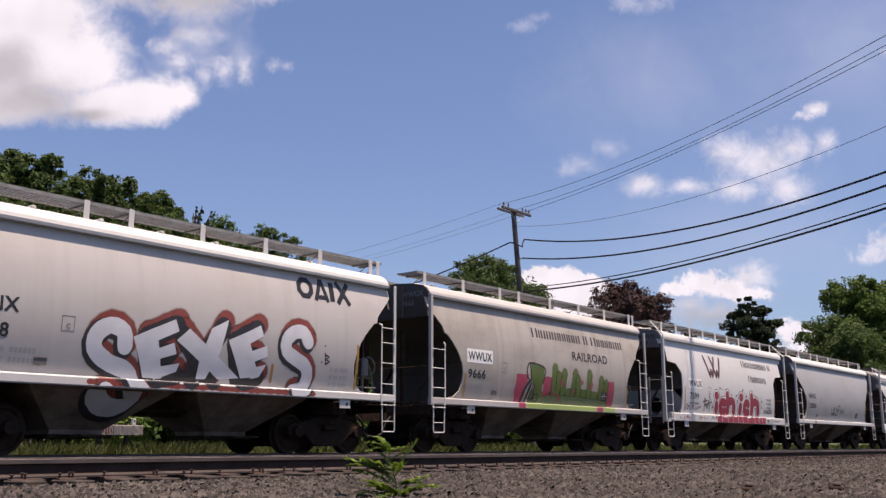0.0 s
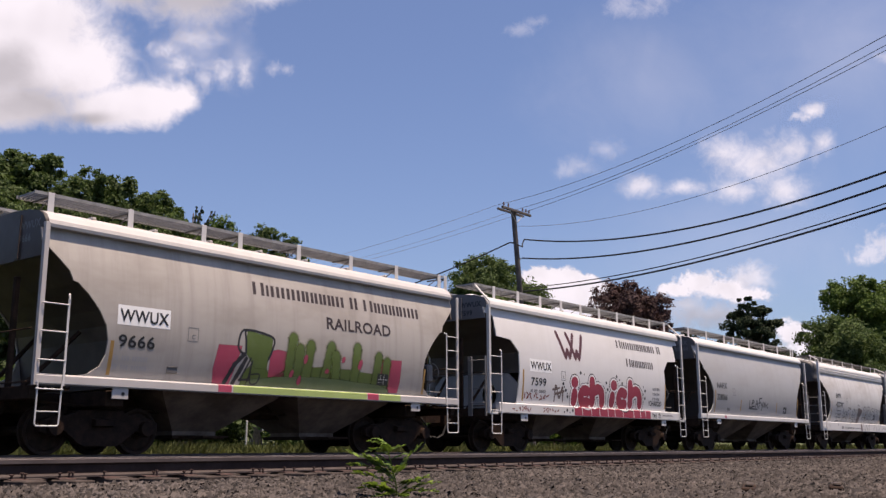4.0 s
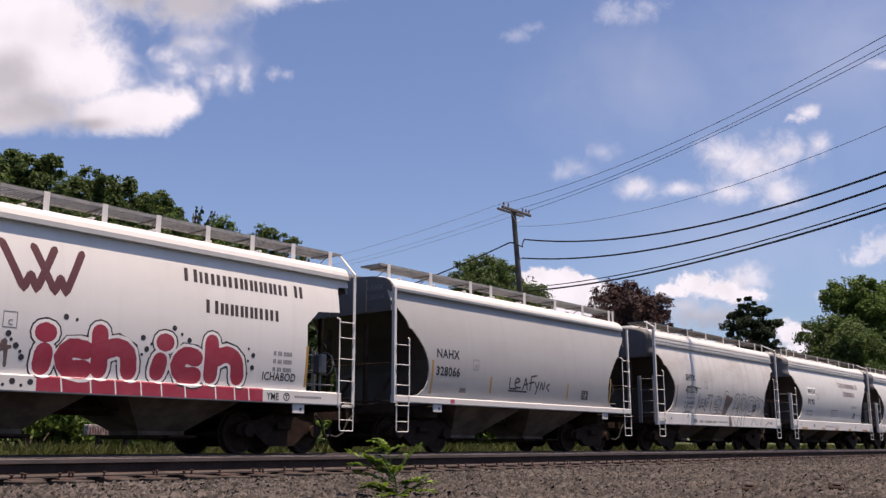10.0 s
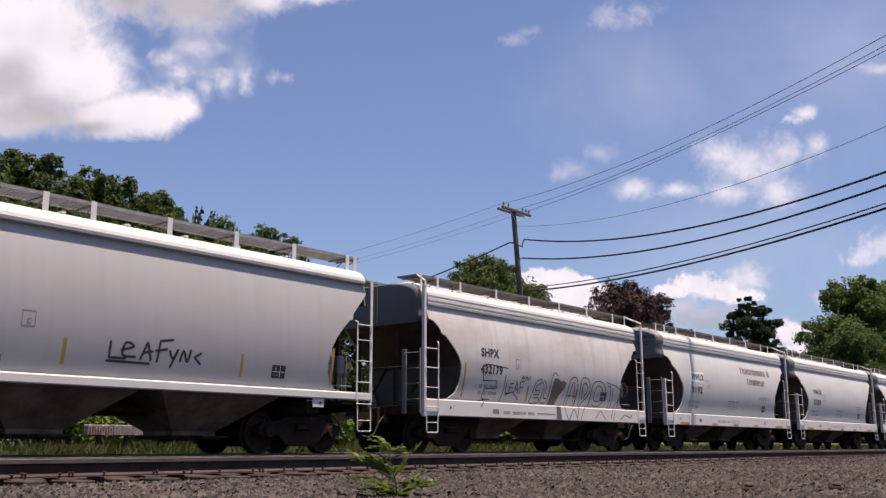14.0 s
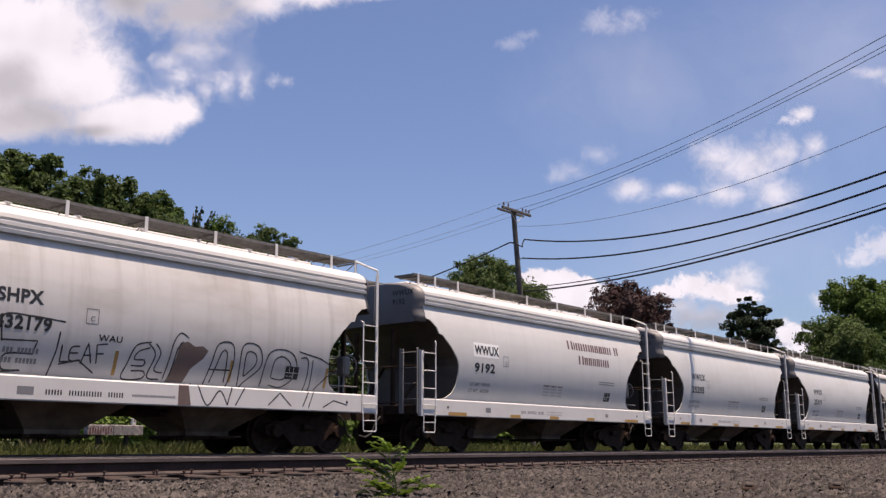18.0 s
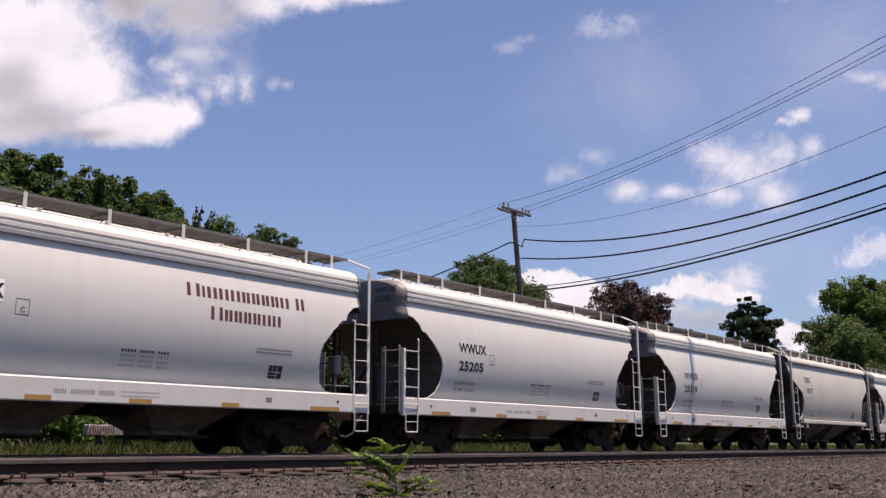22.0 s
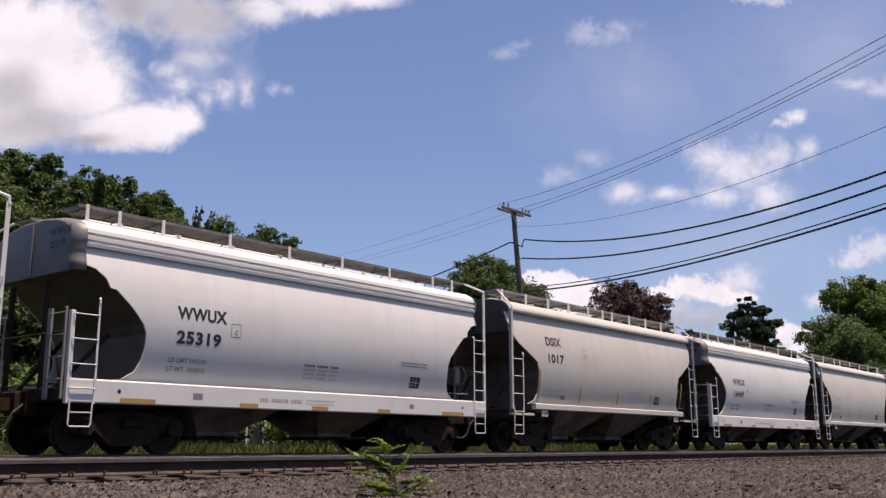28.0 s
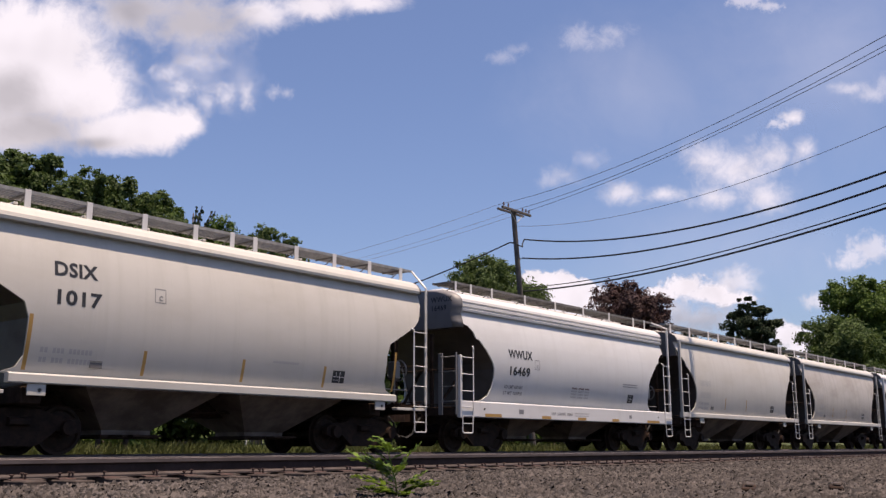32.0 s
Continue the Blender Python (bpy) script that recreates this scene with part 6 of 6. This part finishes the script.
def grass_field():
    rng = np.random.default_rng(5)
    n = 52000
    x = 7 + 100 * rng.random(n) ** 1.8
    y = 20.6 + 9.0 * rng.random(n) ** 1.5
    z = np.array([ground_height(v) for v in y]) - 0.03
    tall = (0.20 + 0.35 * rng.random(n)) * (0.7 + 0.6 * np.sin(x * 0.9) ** 2)
    a = rng.uniform(0, 6.28, n)
    w = 0.018 + 0.012 * rng.random(n) + 0.0004 * x
    lean = rng.normal(0, 0.14, (n, 2)) + np.array([0.04, 0.0])
    p = np.stack([x, y, z], 1)
    side = np.stack([np.cos(a) * w, np.sin(a) * w, 0 * a], 1)
    tip = p + np.stack([lean[:, 0] * 1.4, lean[:, 1] * 1.4, tall], 1)
    mid = p + np.stack([lean[:, 0] * 0.5, lean[:, 1] * 0.5, tall * 0.6], 1)
    v = np.stack([p - side, p + side, mid + side * 0.7, tip, mid - side * 0.7], 1).reshape(-1, 3)
    f = 5 * np.arange(n)[:, None] + np.array([0, 1, 2, 3, 4])
    ob = part("tall_grass", quick_mesh("tall_grass", v, f), GRASS)
    tagged(ob, "tall yellow-green grass and weeds behind the tracks", "grass", kind="stuff")


grass_field()


# ---- small things behind and before the tracks ----
def stake(x, y, height, radius, mat, label, lean=0.0):
    ob = thing("marker_post", label, "post", "", pose(x, y, ground_height(y) - 0.05, 0, lean, 0))
    bm = bmesh.new()
    tube(bm, [(0, 0, 0), (0, 0, height * 0.5), (0, 0, height - 0.02)], radius, 8)
    part("shaft", bm, mat, ob)
    bm = bmesh.new()
    tube(bm, [(0, 0, height - 0.04), (0, 0, height + 0.03)], radius * 1.15, 8, radius * 0.6)
    part("cap", bm, mat, ob)


stake(19.85, 24.0, 1.30, 0.028, STAKE, "thin white marker post in the grass")
stake(22.0, 22.6, 0.85, 0.02, UNDER, "thin dark leaning stake in the grass", -8)


def barrier(x, y):
    """A low white concrete barrier with weathered grey markings."""
    ob = thing("concrete_barrier", "low whitewashed concrete barrier with grey smears", "barrier", "", pose(x, y, ground_height(y) - 0.03))
    for s, w in ((-0.42, 0.78), (0.46, 0.94)):
        bm = bmesh.new()
        box(bm, s - w / 2, s + w / 2, -0.12, 0.12, 0.78, 1.07, 0.02)
        block = part("block", bm, CRATE, ob)
        bm = bmesh.new()
        for i in range(9):
            box(bm, s - w / 2 + 0.04 + i * 0.08, s - w / 2 + 0.085 + i * 0.08, -0.1235, -0.121, 0.80 + 0.03 * (i % 3), 0.98 + 0.035 * (i % 2))
        part("smear", bm, MAROON if s < 0 else GREY_INK, block)
        bm = bmesh.new()
        box(bm, s - 0.06, s + 0.06, -0.05, 0.05, 0, 0.78, 0.01)
        part("foot", bm, TIE_WOOD, ob, "dark timber leg")


barrier(15.55, 24.6)


def marker_box(x, y, z):
    """A small white box with a dark lens hole, standing on the barrier."""
    ob = thing("marker_box", "small white marker box standing on the concrete barrier", "box", "", pose(x, y, z))
    bm = bmesh.new()
    box(bm, -0.06, 0.06, -0.05, 0.05, 0.0, 0.19, 0.012)
    part("case", bm, STAKE, ob)
    bm = bmesh.new()
    lathe_y(bm, [(0.028, -0.004), (0.03, 0.0)], (0, -0.05, 0.12), 10)
    part("lens", bm, BLACK_INK, ob, "dark round lens")


marker_box(16.22, 24.6, ground_height(24.6) - 0.03 + 1.07)


def debris(x, y, label, sx, sy):
    ob = thing("timber_scrap", label, "scrap", "", pose(x, y, -0.285, 4, -3, 20))
    bm = bmesh.new()
    box(bm, -sx, sx, -sy, sy, 0.0, 0.05, 0.012)
    part("board", bm, UNDER, ob)
    bm = bmesh.new()
    box(bm, -sx * 0.4, sx * 0.8, -sy * 0.7, sy * 0.5, 0.05, 0.075, 0.01)
    part("splinter", bm, TIE_WOOD, ob)


debris(8.75, 3.55, "flat dark scrap of rotten timber on the gravel", 0.22, 0.06)
debris(9.3, 2.95, "dark scrap of rotten timber on the gravel", 0.13, 0.06)


# ---- sapling ----
SAPLING = []


def frond_mesh(length, pairs, seed):
    """A compound leaf: a thin curved rib with paired leaflets, its foot at the origin, reaching along x."""
    rng = random.Random(seed)
    bm = bmesh.new()
    pts = [Vector((length * t, 0, 0.10 * length * math.sin(2.2 * t) - 0.05 * length * t * t)) for t in np.linspace(0, 1, 7)]
    tube(bm, pts, 0.0035, 4, 0.0015)
    for k in range(pairs):
        t = 0.16 + 0.84 * k / (pairs - 1)
        p = Vector((length * t, 0, 0.10 * length * math.sin(2.2 * t) - 0.05 * length * t * t))
        s = (0.02 + length * 0.19) * (1.0 - 0.45 * abs(t - 0.5)) * rng.uniform(0.85, 1.15)
        for side in (-1, 1):
            d = Vector((0.35, side * 1.0, rng.uniform(-0.25, 0.35))).normalized()
            w = Vector((1, -side * 0.3, rng.uniform(-0.3, 0.3))).normalized() * s * 0.34
            q = [p, p + d * s * 0.45 + w, p + d * s, p + d * s * 0.45 - w]
            bm.faces.new([bm.verts.new(c) for c in q])
    return bm


def sapling(x, y):
    ob = thing("sapling", "fresh green sapling with feathery compound leaves growing in the gravel", "plant", "", pose(x, y, -0.31))
    bm = bmesh.new()
    tube(bm, [(0, 0, 0), (-0.01, 0.015, 0.15), (-0.03, 0.04, 0.28), (-0.06, 0.075, 0.45)], 0.008, 6, 0.004)
    part("stem", bm, SPROUT, ob)
    rng = random.Random(4)
    fronds = ((0.16, 129, 0.42, 26), (0.19, 138, 0.36, 14), (0.13, 120, 0.26, 30), (0.43, 129, 0.15, 14), (0.42, 150, 0.16, -8), (0.40, 309, 0.12, 10), (0.44, 100, 0.12, 30), (0.33, 320, 0.12, 20),
              (0.19, 309, 0.30, 52), (0.12, 309, 0.17, 6), (0.14, 290, 0.18, -4), (0.04, 150, 0.30, 6), (0.05, 170, 0.30, 14), (0.03, 190, 0.28, 2), (0.03, 300, 0.32, 16), (0.04, 285, 0.30, 10), (0.02, 235, 0.24, 8), (0.27, 125, 0.16, 34), (0.24, 310, 0.10, 24), (0.17, 145, 0.30, 34), (0.22, 110, 0.28, 20), (0.10, 140, 0.34, 16), (0.20, 230, 0.20, 20), (0.36, 140, 0.16, 20), (0.38, 200, 0.12, 30), (0.06, 320, 0.26, 28), (0.10, 300, 0.24, 14), (0.01, 170, 0.32, 20))
    for k, (z, turn, length, rise) in enumerate(fronds):
        leaf = part("compound_leaf", frond_mesh(length * 1.1, 13, k), SPROUT, ob)
        leaf.matrix_basis = pose(-0.3 * z * z, 0.37 * z * z, z, 0, -rise, turn)
        SAPLING.append((leaf, z, turn, rise, rng.uniform(0, 6.28)))
    return ob


sapling(6.13, 5.47)


# ---- utility pole and wires ----
def utility_pole(x, y, height, lean, turn, name_label):
    ob = thing("utility_pole", name_label, "utility pole", "", pose(x, y, ground_height(y) - 0.1, 0, lean, 0))
    bm = bmesh.new()
    tube(bm, [(0, 0, 0), (0, 0, height * 0.5), (0, 0, height)], 0.17, 12, 0.125)
    part("shaft", bm, POLE_WOOD, ob)
    top = Matrix.Translation((0, 0, height - 0.32))
    r = top @ Matrix.Rotation(radians(-lean), 4, "Y") @ Matrix.Rotation(radians(turn), 4, "Z") @ top.inverted()
    for z, half in ((height - 0.07, 1.26),):
        bm = bmesh.new()
        box(bm, -half, half, -0.24, -0.13, z - 0.06, z + 0.06, 0.008)
        box(bm, -half * 0.9, half * 0.9, 0.14, 0.24, z - 0.05, z + 0.05, 0.008)
        bmesh.ops.transform(bm, matrix=r, verts=bm.verts)
        arm = part("crossarm", bm, POLE_WOOD, ob)
        bm = bmesh.new()
        for s in (-1, 1):
            tube(bm, [(s * 0.62, -0.2, z - 0.05), (0, -0.17, z - 0.62)], 0.018, 5)
        bmesh.ops.transform(bm, matrix=r, verts=bm.verts)
        part("arm_brace", bm, GALV, arm)
        for px in (-1.12, -0.72, 0.55, 0.85, 1.12):
            bm = bmesh.new()
            tube(bm, [(px, -0.18, z + 0.05), (px, -0.18, z + 0.14)], 0.016, 6)
            tube(bm, [(px, -0.18, z + 0.13), (px, -0.18, z + 0.19), (px, -0.18, z + 0.27)], 0.055, 8, 0.035)
            bmesh.ops.transform(bm, matrix=r, verts=bm.verts)
            part("insulator", bm, CERAMIC, arm)
    for z in (height * 0.80, height * 0.72, height * 0.60):
        bm = bmesh.new()
        tube(bm, [(0.14, 0, z), (0.26, 0, z + 0.03), (0.30, 0, z - 0.02)], 0.03, 6)
        part("cable_clamp", bm, GALV, ob)
    return ob


utility_pole(40.95, 27.5, 12.4, -6.5, 0, "leaning wooden utility pole with a double crossarm")


def cable(name, label, a, b, sag, radius, mat, n=26):
    bm = bmesh.new()
    a, b = Vector(a), Vector(b)
    tube(bm, [a + (b - a) * t - Vector((0, 0, 4 * sag * t * (1 - t))) for t in np.linspace(0, 1, n)], radius, 5)
    ob = part(name, bm, mat)
    tagged(ob, label, "overhead cable", "overhead cables of the pole")


# spans towards the camera's side of the tracks, and away from it
for px, za, zb, sag in ((38.15, 12.00, 14.35, 1.88), (39.88, 12.10, 13.65, 1.45), (40.65, 12.13, 13.10, 1.15)):
    cable("power_wire", "thin grey overhead power wire", (px, 27.5, za), (19.25, -10.45, zb), sag, 0.0115, WIRE)
    cable("power_wire", "thin grey overhead power wire", (px, 27.5, za), (px + 5.9, 68.0, 12.8), 1.0, 0.009, WIRE)
cable("neutral_wire", "thin grey overhead wire", (39.93, 27.5, 11.22), (19.25, -10.45, 12.05), 2.55, 0.010, WIRE)
for xa, xb, z, zb, sag, r in ((40.2, 19.25, 10.55, 10.59, 2.70, 0.037), (39.96, 19.25, 9.54, 10.16, 2.43, 0.037), (40.22, 19.37, 8.05, 8.78, 1.45, 0.022), (40.1, 19.15, 7.85, 8.58, 1.44, 0.038)):
    cable("telephone_cable", "thick black overhead telephone cable", (xa, 27.3, z), (xb, -10.45, zb), sag, r, CABLE)
cable("telephone_cable", "thick black overhead telephone cable", (39.7, 27.85, 10.38), (46.7, 68.0, 10.1), 1.76, 0.037, CABLE)


def jumper():
    """The slack loop that carries the cable round the pole."""
    bm = bmesh.new()
    tube(bm, [(40.2, 27.3, 10.55), (40.06, 27.32, 10.33), (39.93, 27.25, 10.11), (39.76, 27.26, 10.13), (39.65, 27.5, 10.29), (39.7, 27.85, 10.38)], 0.037, 6)
    tagged(part("cable_loop", bm, CABLE), "black cable loop slung round the utility pole", "overhead cable", "overhead cables of the pole")


jumper()


# ---- clouds ----
CLOUDS = []


def cloud_material(name, seed, lobes, greys, soft, rag, dim):
    """Vapour whose body is a few soft lobes, ragged by noise at several sizes; lobes of (right, up, half width, half height) in tangents."""
    m = Nodes(name)
    vec = m.coords()
    off = m.node("VectorMath", operation="ADD")
    off.inputs[1].default_value = (seed * 3.73, seed * 1.31, seed * 0.7)
    m.link(vec, off.inputs[0])
    mean = sum(w + h for a, b, w, h in lobes) / (2 * len(lobes))
    coarse = m.noise(1.1 / mean, 6, 0.6, off.outputs[0], 0.5)
    fine = m.noise(3.4 / mean, 6, 0.60, off.outputs[0], 0.8)

    def lobe_field(items):
        field = None
        for a, b, w, h in items:
            mp, ln = m.node("Mapping"), m.node("VectorMath", operation="LENGTH")
            mp.inputs["Location"].default_value = (-a / w, -b / h, 0)
            mp.inputs["Scale"].default_value = (1 / w, 1 / h, 1)
            m.link(vec, mp.inputs["Vector"])
            m.link(mp.outputs["Vector"], ln.inputs[0])
            one = m.math("SUBTRACT", 1.0, ln.outputs["Value"])
            if field is None:
                field = one
                continue
            both = m.node("Math", operation="SMOOTH_MAX")
            both.inputs[2].default_value = 0.35
            m.link(field, both.inputs[0])
            m.link(one, both.inputs[1])
            field = both.outputs[0]
        return field
    ragged = m.math("ADD", m.math("MULTIPLY", m.math("SUBTRACT", coarse, 0.5), rag * 2.6), m.math("MULTIPLY", m.math("SUBTRACT", fine, 0.5), rag * 1.0))
    body = lobe_field(lobes)
    alpha = m.math("MULTIPLY", m.ramp(m.math("ADD", body, ragged), 0.0, soft, 0.0, dim), m.ramp(body, -0.58, -0.25))
    # shaded cloud bases are painted into the sheet's glow as grey lobes
    tone = m.ramp(m.noise(0.9 / mean, 2, 0.5, off.outputs[0]), 0.40, 0.75, 0.0, 0.22)
    if greys:
        tone = m.math("ADD", tone, m.ramp(m.math("ADD", lobe_field(greys), m.math("MULTIPLY", ragged, 0.6)), 0.0, 0.9, 0.0, 0.8))
    color = m.mix(m.math("MINIMUM", tone, 1.0), (0.90, 0.98, 1.20), (0.44, 0.48, 0.595))
    em, tr, mx = m.node("Emission"), m.node("BsdfTransparent"), m.node("MixShader")
    m.link(color, em.inputs["Color"])
    em.inputs["Strength"].default_value = 0.663
    m.link(alpha, mx.inputs[0])
    m.link(tr.outputs[0], mx.inputs[1])
    m.link(em.outputs[0], mx.inputs[2])
    m.link(mx.outputs[0], m.t.nodes["Material Output"].inputs["Surface"])
    return m.mat


def cloud(label, lobes, drift, seed, soft=0.3, rag=0.7, dim=1.0, greys=()):
    """A far bank of cloud, 3 km off; it drifts slowly over the whole clip."""
    pad = 1.6
    x0, x1 = min(a - w * pad for a, b, w, h in lobes), max(a + w * pad for a, b, w, h in lobes)
    y0, y1 = min(b - h * pad for a, b, w, h in lobes), max(b + h * pad for a, b, w, h in lobes)
    ca, cb = (x0 + x1) / 2, (y0 + y1) / 2
    far = 3000 * (1 + 0.012 * len(CLOUDS)) if dim > 0.2 else 3900
    at = EYE + (AHEAD + RIGHT * ca + UP * cb) * far
    bm = bmesh.new()
    n = 8
    rows = [[bm.verts.new(((x1 - x0) * (i / n - 0.5), (y1 - y0) * (j / n - 0.5), 0)) for i in range(n + 1)] for j in range(n + 1)]
    for j in range(n):
        for i in range(n):
            bm.faces.new((rows[j][i], rows[j][i + 1], rows[j + 1][i + 1], rows[j + 1][i]))
    shift = [(a - ca, b - cb, w, h) for a, b, w, h in lobes]
    ob = part("cloud", bm, cloud_material("cloud_vapour", seed, shift, [(a - ca, b - cb, w, h) for a, b, w, h in greys], soft, rag, dim))
    tagged(ob, label, "cloud", "clouds", "backdrop")
    ob.scale = (far, far, far)
    turn = Matrix((RIGHT, UP, -AHEAD)).transposed().to_4x4()
    start = Matrix.Translation(at) @ turn
    move = (RIGHT * drift[0] + UP * drift[1]) * far
    CLOUDS.append((ob, start, move))
    ob.matrix_world = start @ Matrix.Diagonal((far, far, far, 1))
    return ob


RIGHT, UP, AHEAD = Vector((0.6310, -0.7758, -0.0024)), Vector((-0.1547, -0.1289, 0.9795)), Vector((0.7602, 0.6177, 0.2013))


# label, lobes, drift, softness, raggedness, cover, grey lobes
cloud("large bright cumulus cloud with a grey base", [(-0.4358, 0.2319, 0.1178, 0.0785), (-0.3833, 0.188, 0.0785, 0.0471), (-0.3062, 0.1553, 0.0576, 0.0314), (-0.3482, 0.1495, 0.0654, 0.0288), (-0.4417, 0.153, 0.0752, 0.0327), (-0.2735, 0.1577, 0.0275, 0.0196), (-0.4242, 0.1939, 0.1047, 0.051)], (0.0058, -0.0292), 1, 0.55, 0.32, 1.00, [(-0.43, 0.153, 0.0964, 0.0482), (-0.4534, 0.188, 0.0578, 0.045), (-0.3716, 0.1384, 0.0514, 0.0129)])
cloud("ragged bright edge of the large cloud", [(-0.2886, 0.2097, 0.0222, 0.0152), (-0.2723, 0.1946, 0.0210, 0.0175), (-0.2448, 0.1788, 0.0210, 0.0175), (-0.2273, 0.1846, 0.0199, 0.0210), (-0.2536, 0.2226, 0.0409, 0.0164), (-0.2057, 0.1875, 0.0117, 0.0234), (-0.2623, 0.1700, 0.0199, 0.0129)], (0.0023, -0.0275), 2, 1.15, 0.62, 0.62, [(-0.2565, 0.2460, 0.0876, 0.0351)])
cloud("thin veil round the ragged cloud edge", [(-0.2536, 0.2109, 0.0643, 0.0467), (-0.2127, 0.2051, 0.0292, 0.0467), (-0.2828, 0.1934, 0.0351, 0.0351)], (0.0023, -0.0275), 21, 1.6, 0.55, 0.34, [])
cloud("broad pale cloud drifting in overhead", [(-0.2652, 0.2612, 0.0789, 0.0374), (-0.3178, 0.2752, 0.0760, 0.0351), (-0.1922, 0.2728, 0.0438, 0.0245), (-0.1396, 0.2799, 0.0526, 0.0187), (-0.0783, 0.2834, 0.0526, 0.0129)], (0.0035, -0.0290), 3, 0.85, 0.42, 0.92, [(-0.2652, 0.2623, 0.0993, 0.0409), (-0.3178, 0.2752, 0.0701, 0.0351)])
cloud("tiny white wisp of cloud", [(-0.1746, 0.1904, 0.014, 0.0105), (-0.1612, 0.1887, 0.0117, 0.0076)], (0.0000, -0.0280), 4, 1.20, 0.60, 0.36, [])
cloud("tiny white wisp of cloud", [(0.0999, 0.2389, 0.0164, 0.0082), (0.0824, 0.2313, 0.021, 0.0093)], (-0.0222, -0.0327), 5, 1.20, 0.60, 0.26, [])
cloud("small thin white cloud", [(0.2138, 0.2529, 0.0292, 0.014), (0.1904, 0.2576, 0.0263, 0.0175), (0.2313, 0.2611, 0.0234, 0.0129)], (-0.0514, -0.0386), 6, 1.30, 0.70, 0.36, [])
cloud("wide broken white cloud", [(0.3248, 0.0882, 0.0643, 0.0351), (0.2956, 0.1011, 0.0327, 0.0245), (0.3628, 0.1046, 0.0438, 0.0222), (0.3552, 0.0619, 0.0362, 0.0245), (0.3044, 0.0619, 0.0409, 0.0175), (0.2518, 0.0649, 0.0362, 0.0117), (0.2080, 0.0660, 0.0327, 0.0158), (0.3844, 0.1437, 0.0152, 0.0105), (0.3950, 0.1116, 0.0175, 0.0175)], (-0.0222, -0.0082), 7, 1.15, 0.48, 0.80, [])
cloud("faint white veil of cloud", [(0.1437, 0.0882, 0.0263, 0.0152), (0.17, 0.1046, 0.0292, 0.0129), (0.132, 0.0824, 0.0175, 0.0117)], (-0.0199, -0.0117), 8, 1.20, 0.60, 0.34, [])
cloud("low bright cumulus cloud behind the pole", [(0.1203, -0.0345, 0.0321, 0.0199), (0.1495, -0.0403, 0.0292, 0.0152), (0.0999, -0.0315, 0.0234, 0.0152), (0.1262, -0.0578, 0.0643, 0.0175)], (-0.0070, -0.0047), 9, 0.25, 0.45, 1.00, [])
cloud("low cumulus cloud with a bright crown", [(0.2664, -0.0333, 0.0304, 0.014), (0.2926, -0.0415, 0.0362, 0.0129), (0.243, -0.0415, 0.0199, 0.0093), (0.3189, -0.0461, 0.0292, 0.0105)], (-0.0164, -0.0047), 10, 0.50, 0.60, 0.97, [])
cloud("broad grey shade under the cumulus cloud", [(0.278, -0.0666, 0.0643, 0.021), (0.3189, -0.0286, 0.035, 0.0199), (0.2547, -0.0578, 0.035, 0.0175)], (-0.0164, -0.0047), 31, 0.90, 0.70, 0.72, [(0.2839, -0.0724, 0.1168, 0.0467)])
# haze sheet, added so that its glow lightens the right-hand sky
cloud("thin high haze veiling the blue sky", [(0.42, 0.20, 0.26, 0.20), (0.2138, 0.17, 0.1519, 0.1168), (0.32, 0.0123, 0.2336, 0.1051)], (-0.0200, -0.0080), 32, 1.60, 0.40, 0.25, [])
cloud("pale cloud low in the sky", [(0.4416, -0.0053, 0.0263, 0.0152), (0.465, 0.0064, 0.0292, 0.0199), (0.4182, -0.0491, 0.035, 0.0117)], (-0.0222, -0.0058), 11, 0.80, 0.80, 0.60, [])
cloud("thin white wisp of cloud", [(0.3861, 0.1454, 0.0175, 0.0093), (0.3744, 0.1379, 0.0152, 0.007)], (-0.0263, -0.0088), 12, 0.90, 0.80, 0.55, [])
cloud("small pale cloud drifting in", [(0.5, 0.1963, 0.0321, 0.0129), (0.4766, 0.2021, 0.0292, 0.0093), (0.5292, 0.205, 0.035, 0.0175)], (-0.0555, -0.0362), 13, 1.20, 0.60, 0.50, [])
cloud("thin white wisp of cloud", [(0.3598, 0.2926, 0.0234, 0.0093), (0.3832, 0.2868, 0.0175, 0.0082)], (-0.0467, -0.0362), 14, 0.90, 0.80, 0.50, [])
cloud("low white cloud bank behind the trees", [(0.3598, -0.087, 0.0292, 0.0164), (0.3832, -0.0987, 0.0409, 0.0175), (0.3248, -0.1046, 0.0409, 0.0152)], (-0.0070, -0.0023), 15, 0.50, 0.70, 0.95, [])


# ---- what moves ----
def motions():
    times = [0.5 * k for k in range(65)]
    for car in TRAIN:
        x0 = car.location.x
        walk(car, [(t, pose(x0 - curve(t), TRACK_FAR, 0)) for t in times])
    spins = [0.15 * k for k in range(214)] + [32.0]
    for wheels, dx in WHEELSETS:
        walk(wheels, [(t, pose(dx, 0, 0.418) @ Matrix.Rotation(-curve(t) / 0.418, 4, "Y")) for t in spins])
    for ob, start, drift in CLOUDS:
        walk(ob, [(0.0, start), (32.0, Matrix.Translation(drift) @ start)])  # slow drift
    sway = [0.4 * k for k in range(81)]
    for leaf, z, turn, rise, phase in SAPLING:
        walk(leaf, [(t, pose(-0.3 * z * z, 0.37 * z * z, z, 0, -rise + 5 * math.sin(2.1 * t + phase), turn + 6 * math.sin(1.3 * t + 0.7 * phase))) for t in sway])


motions()
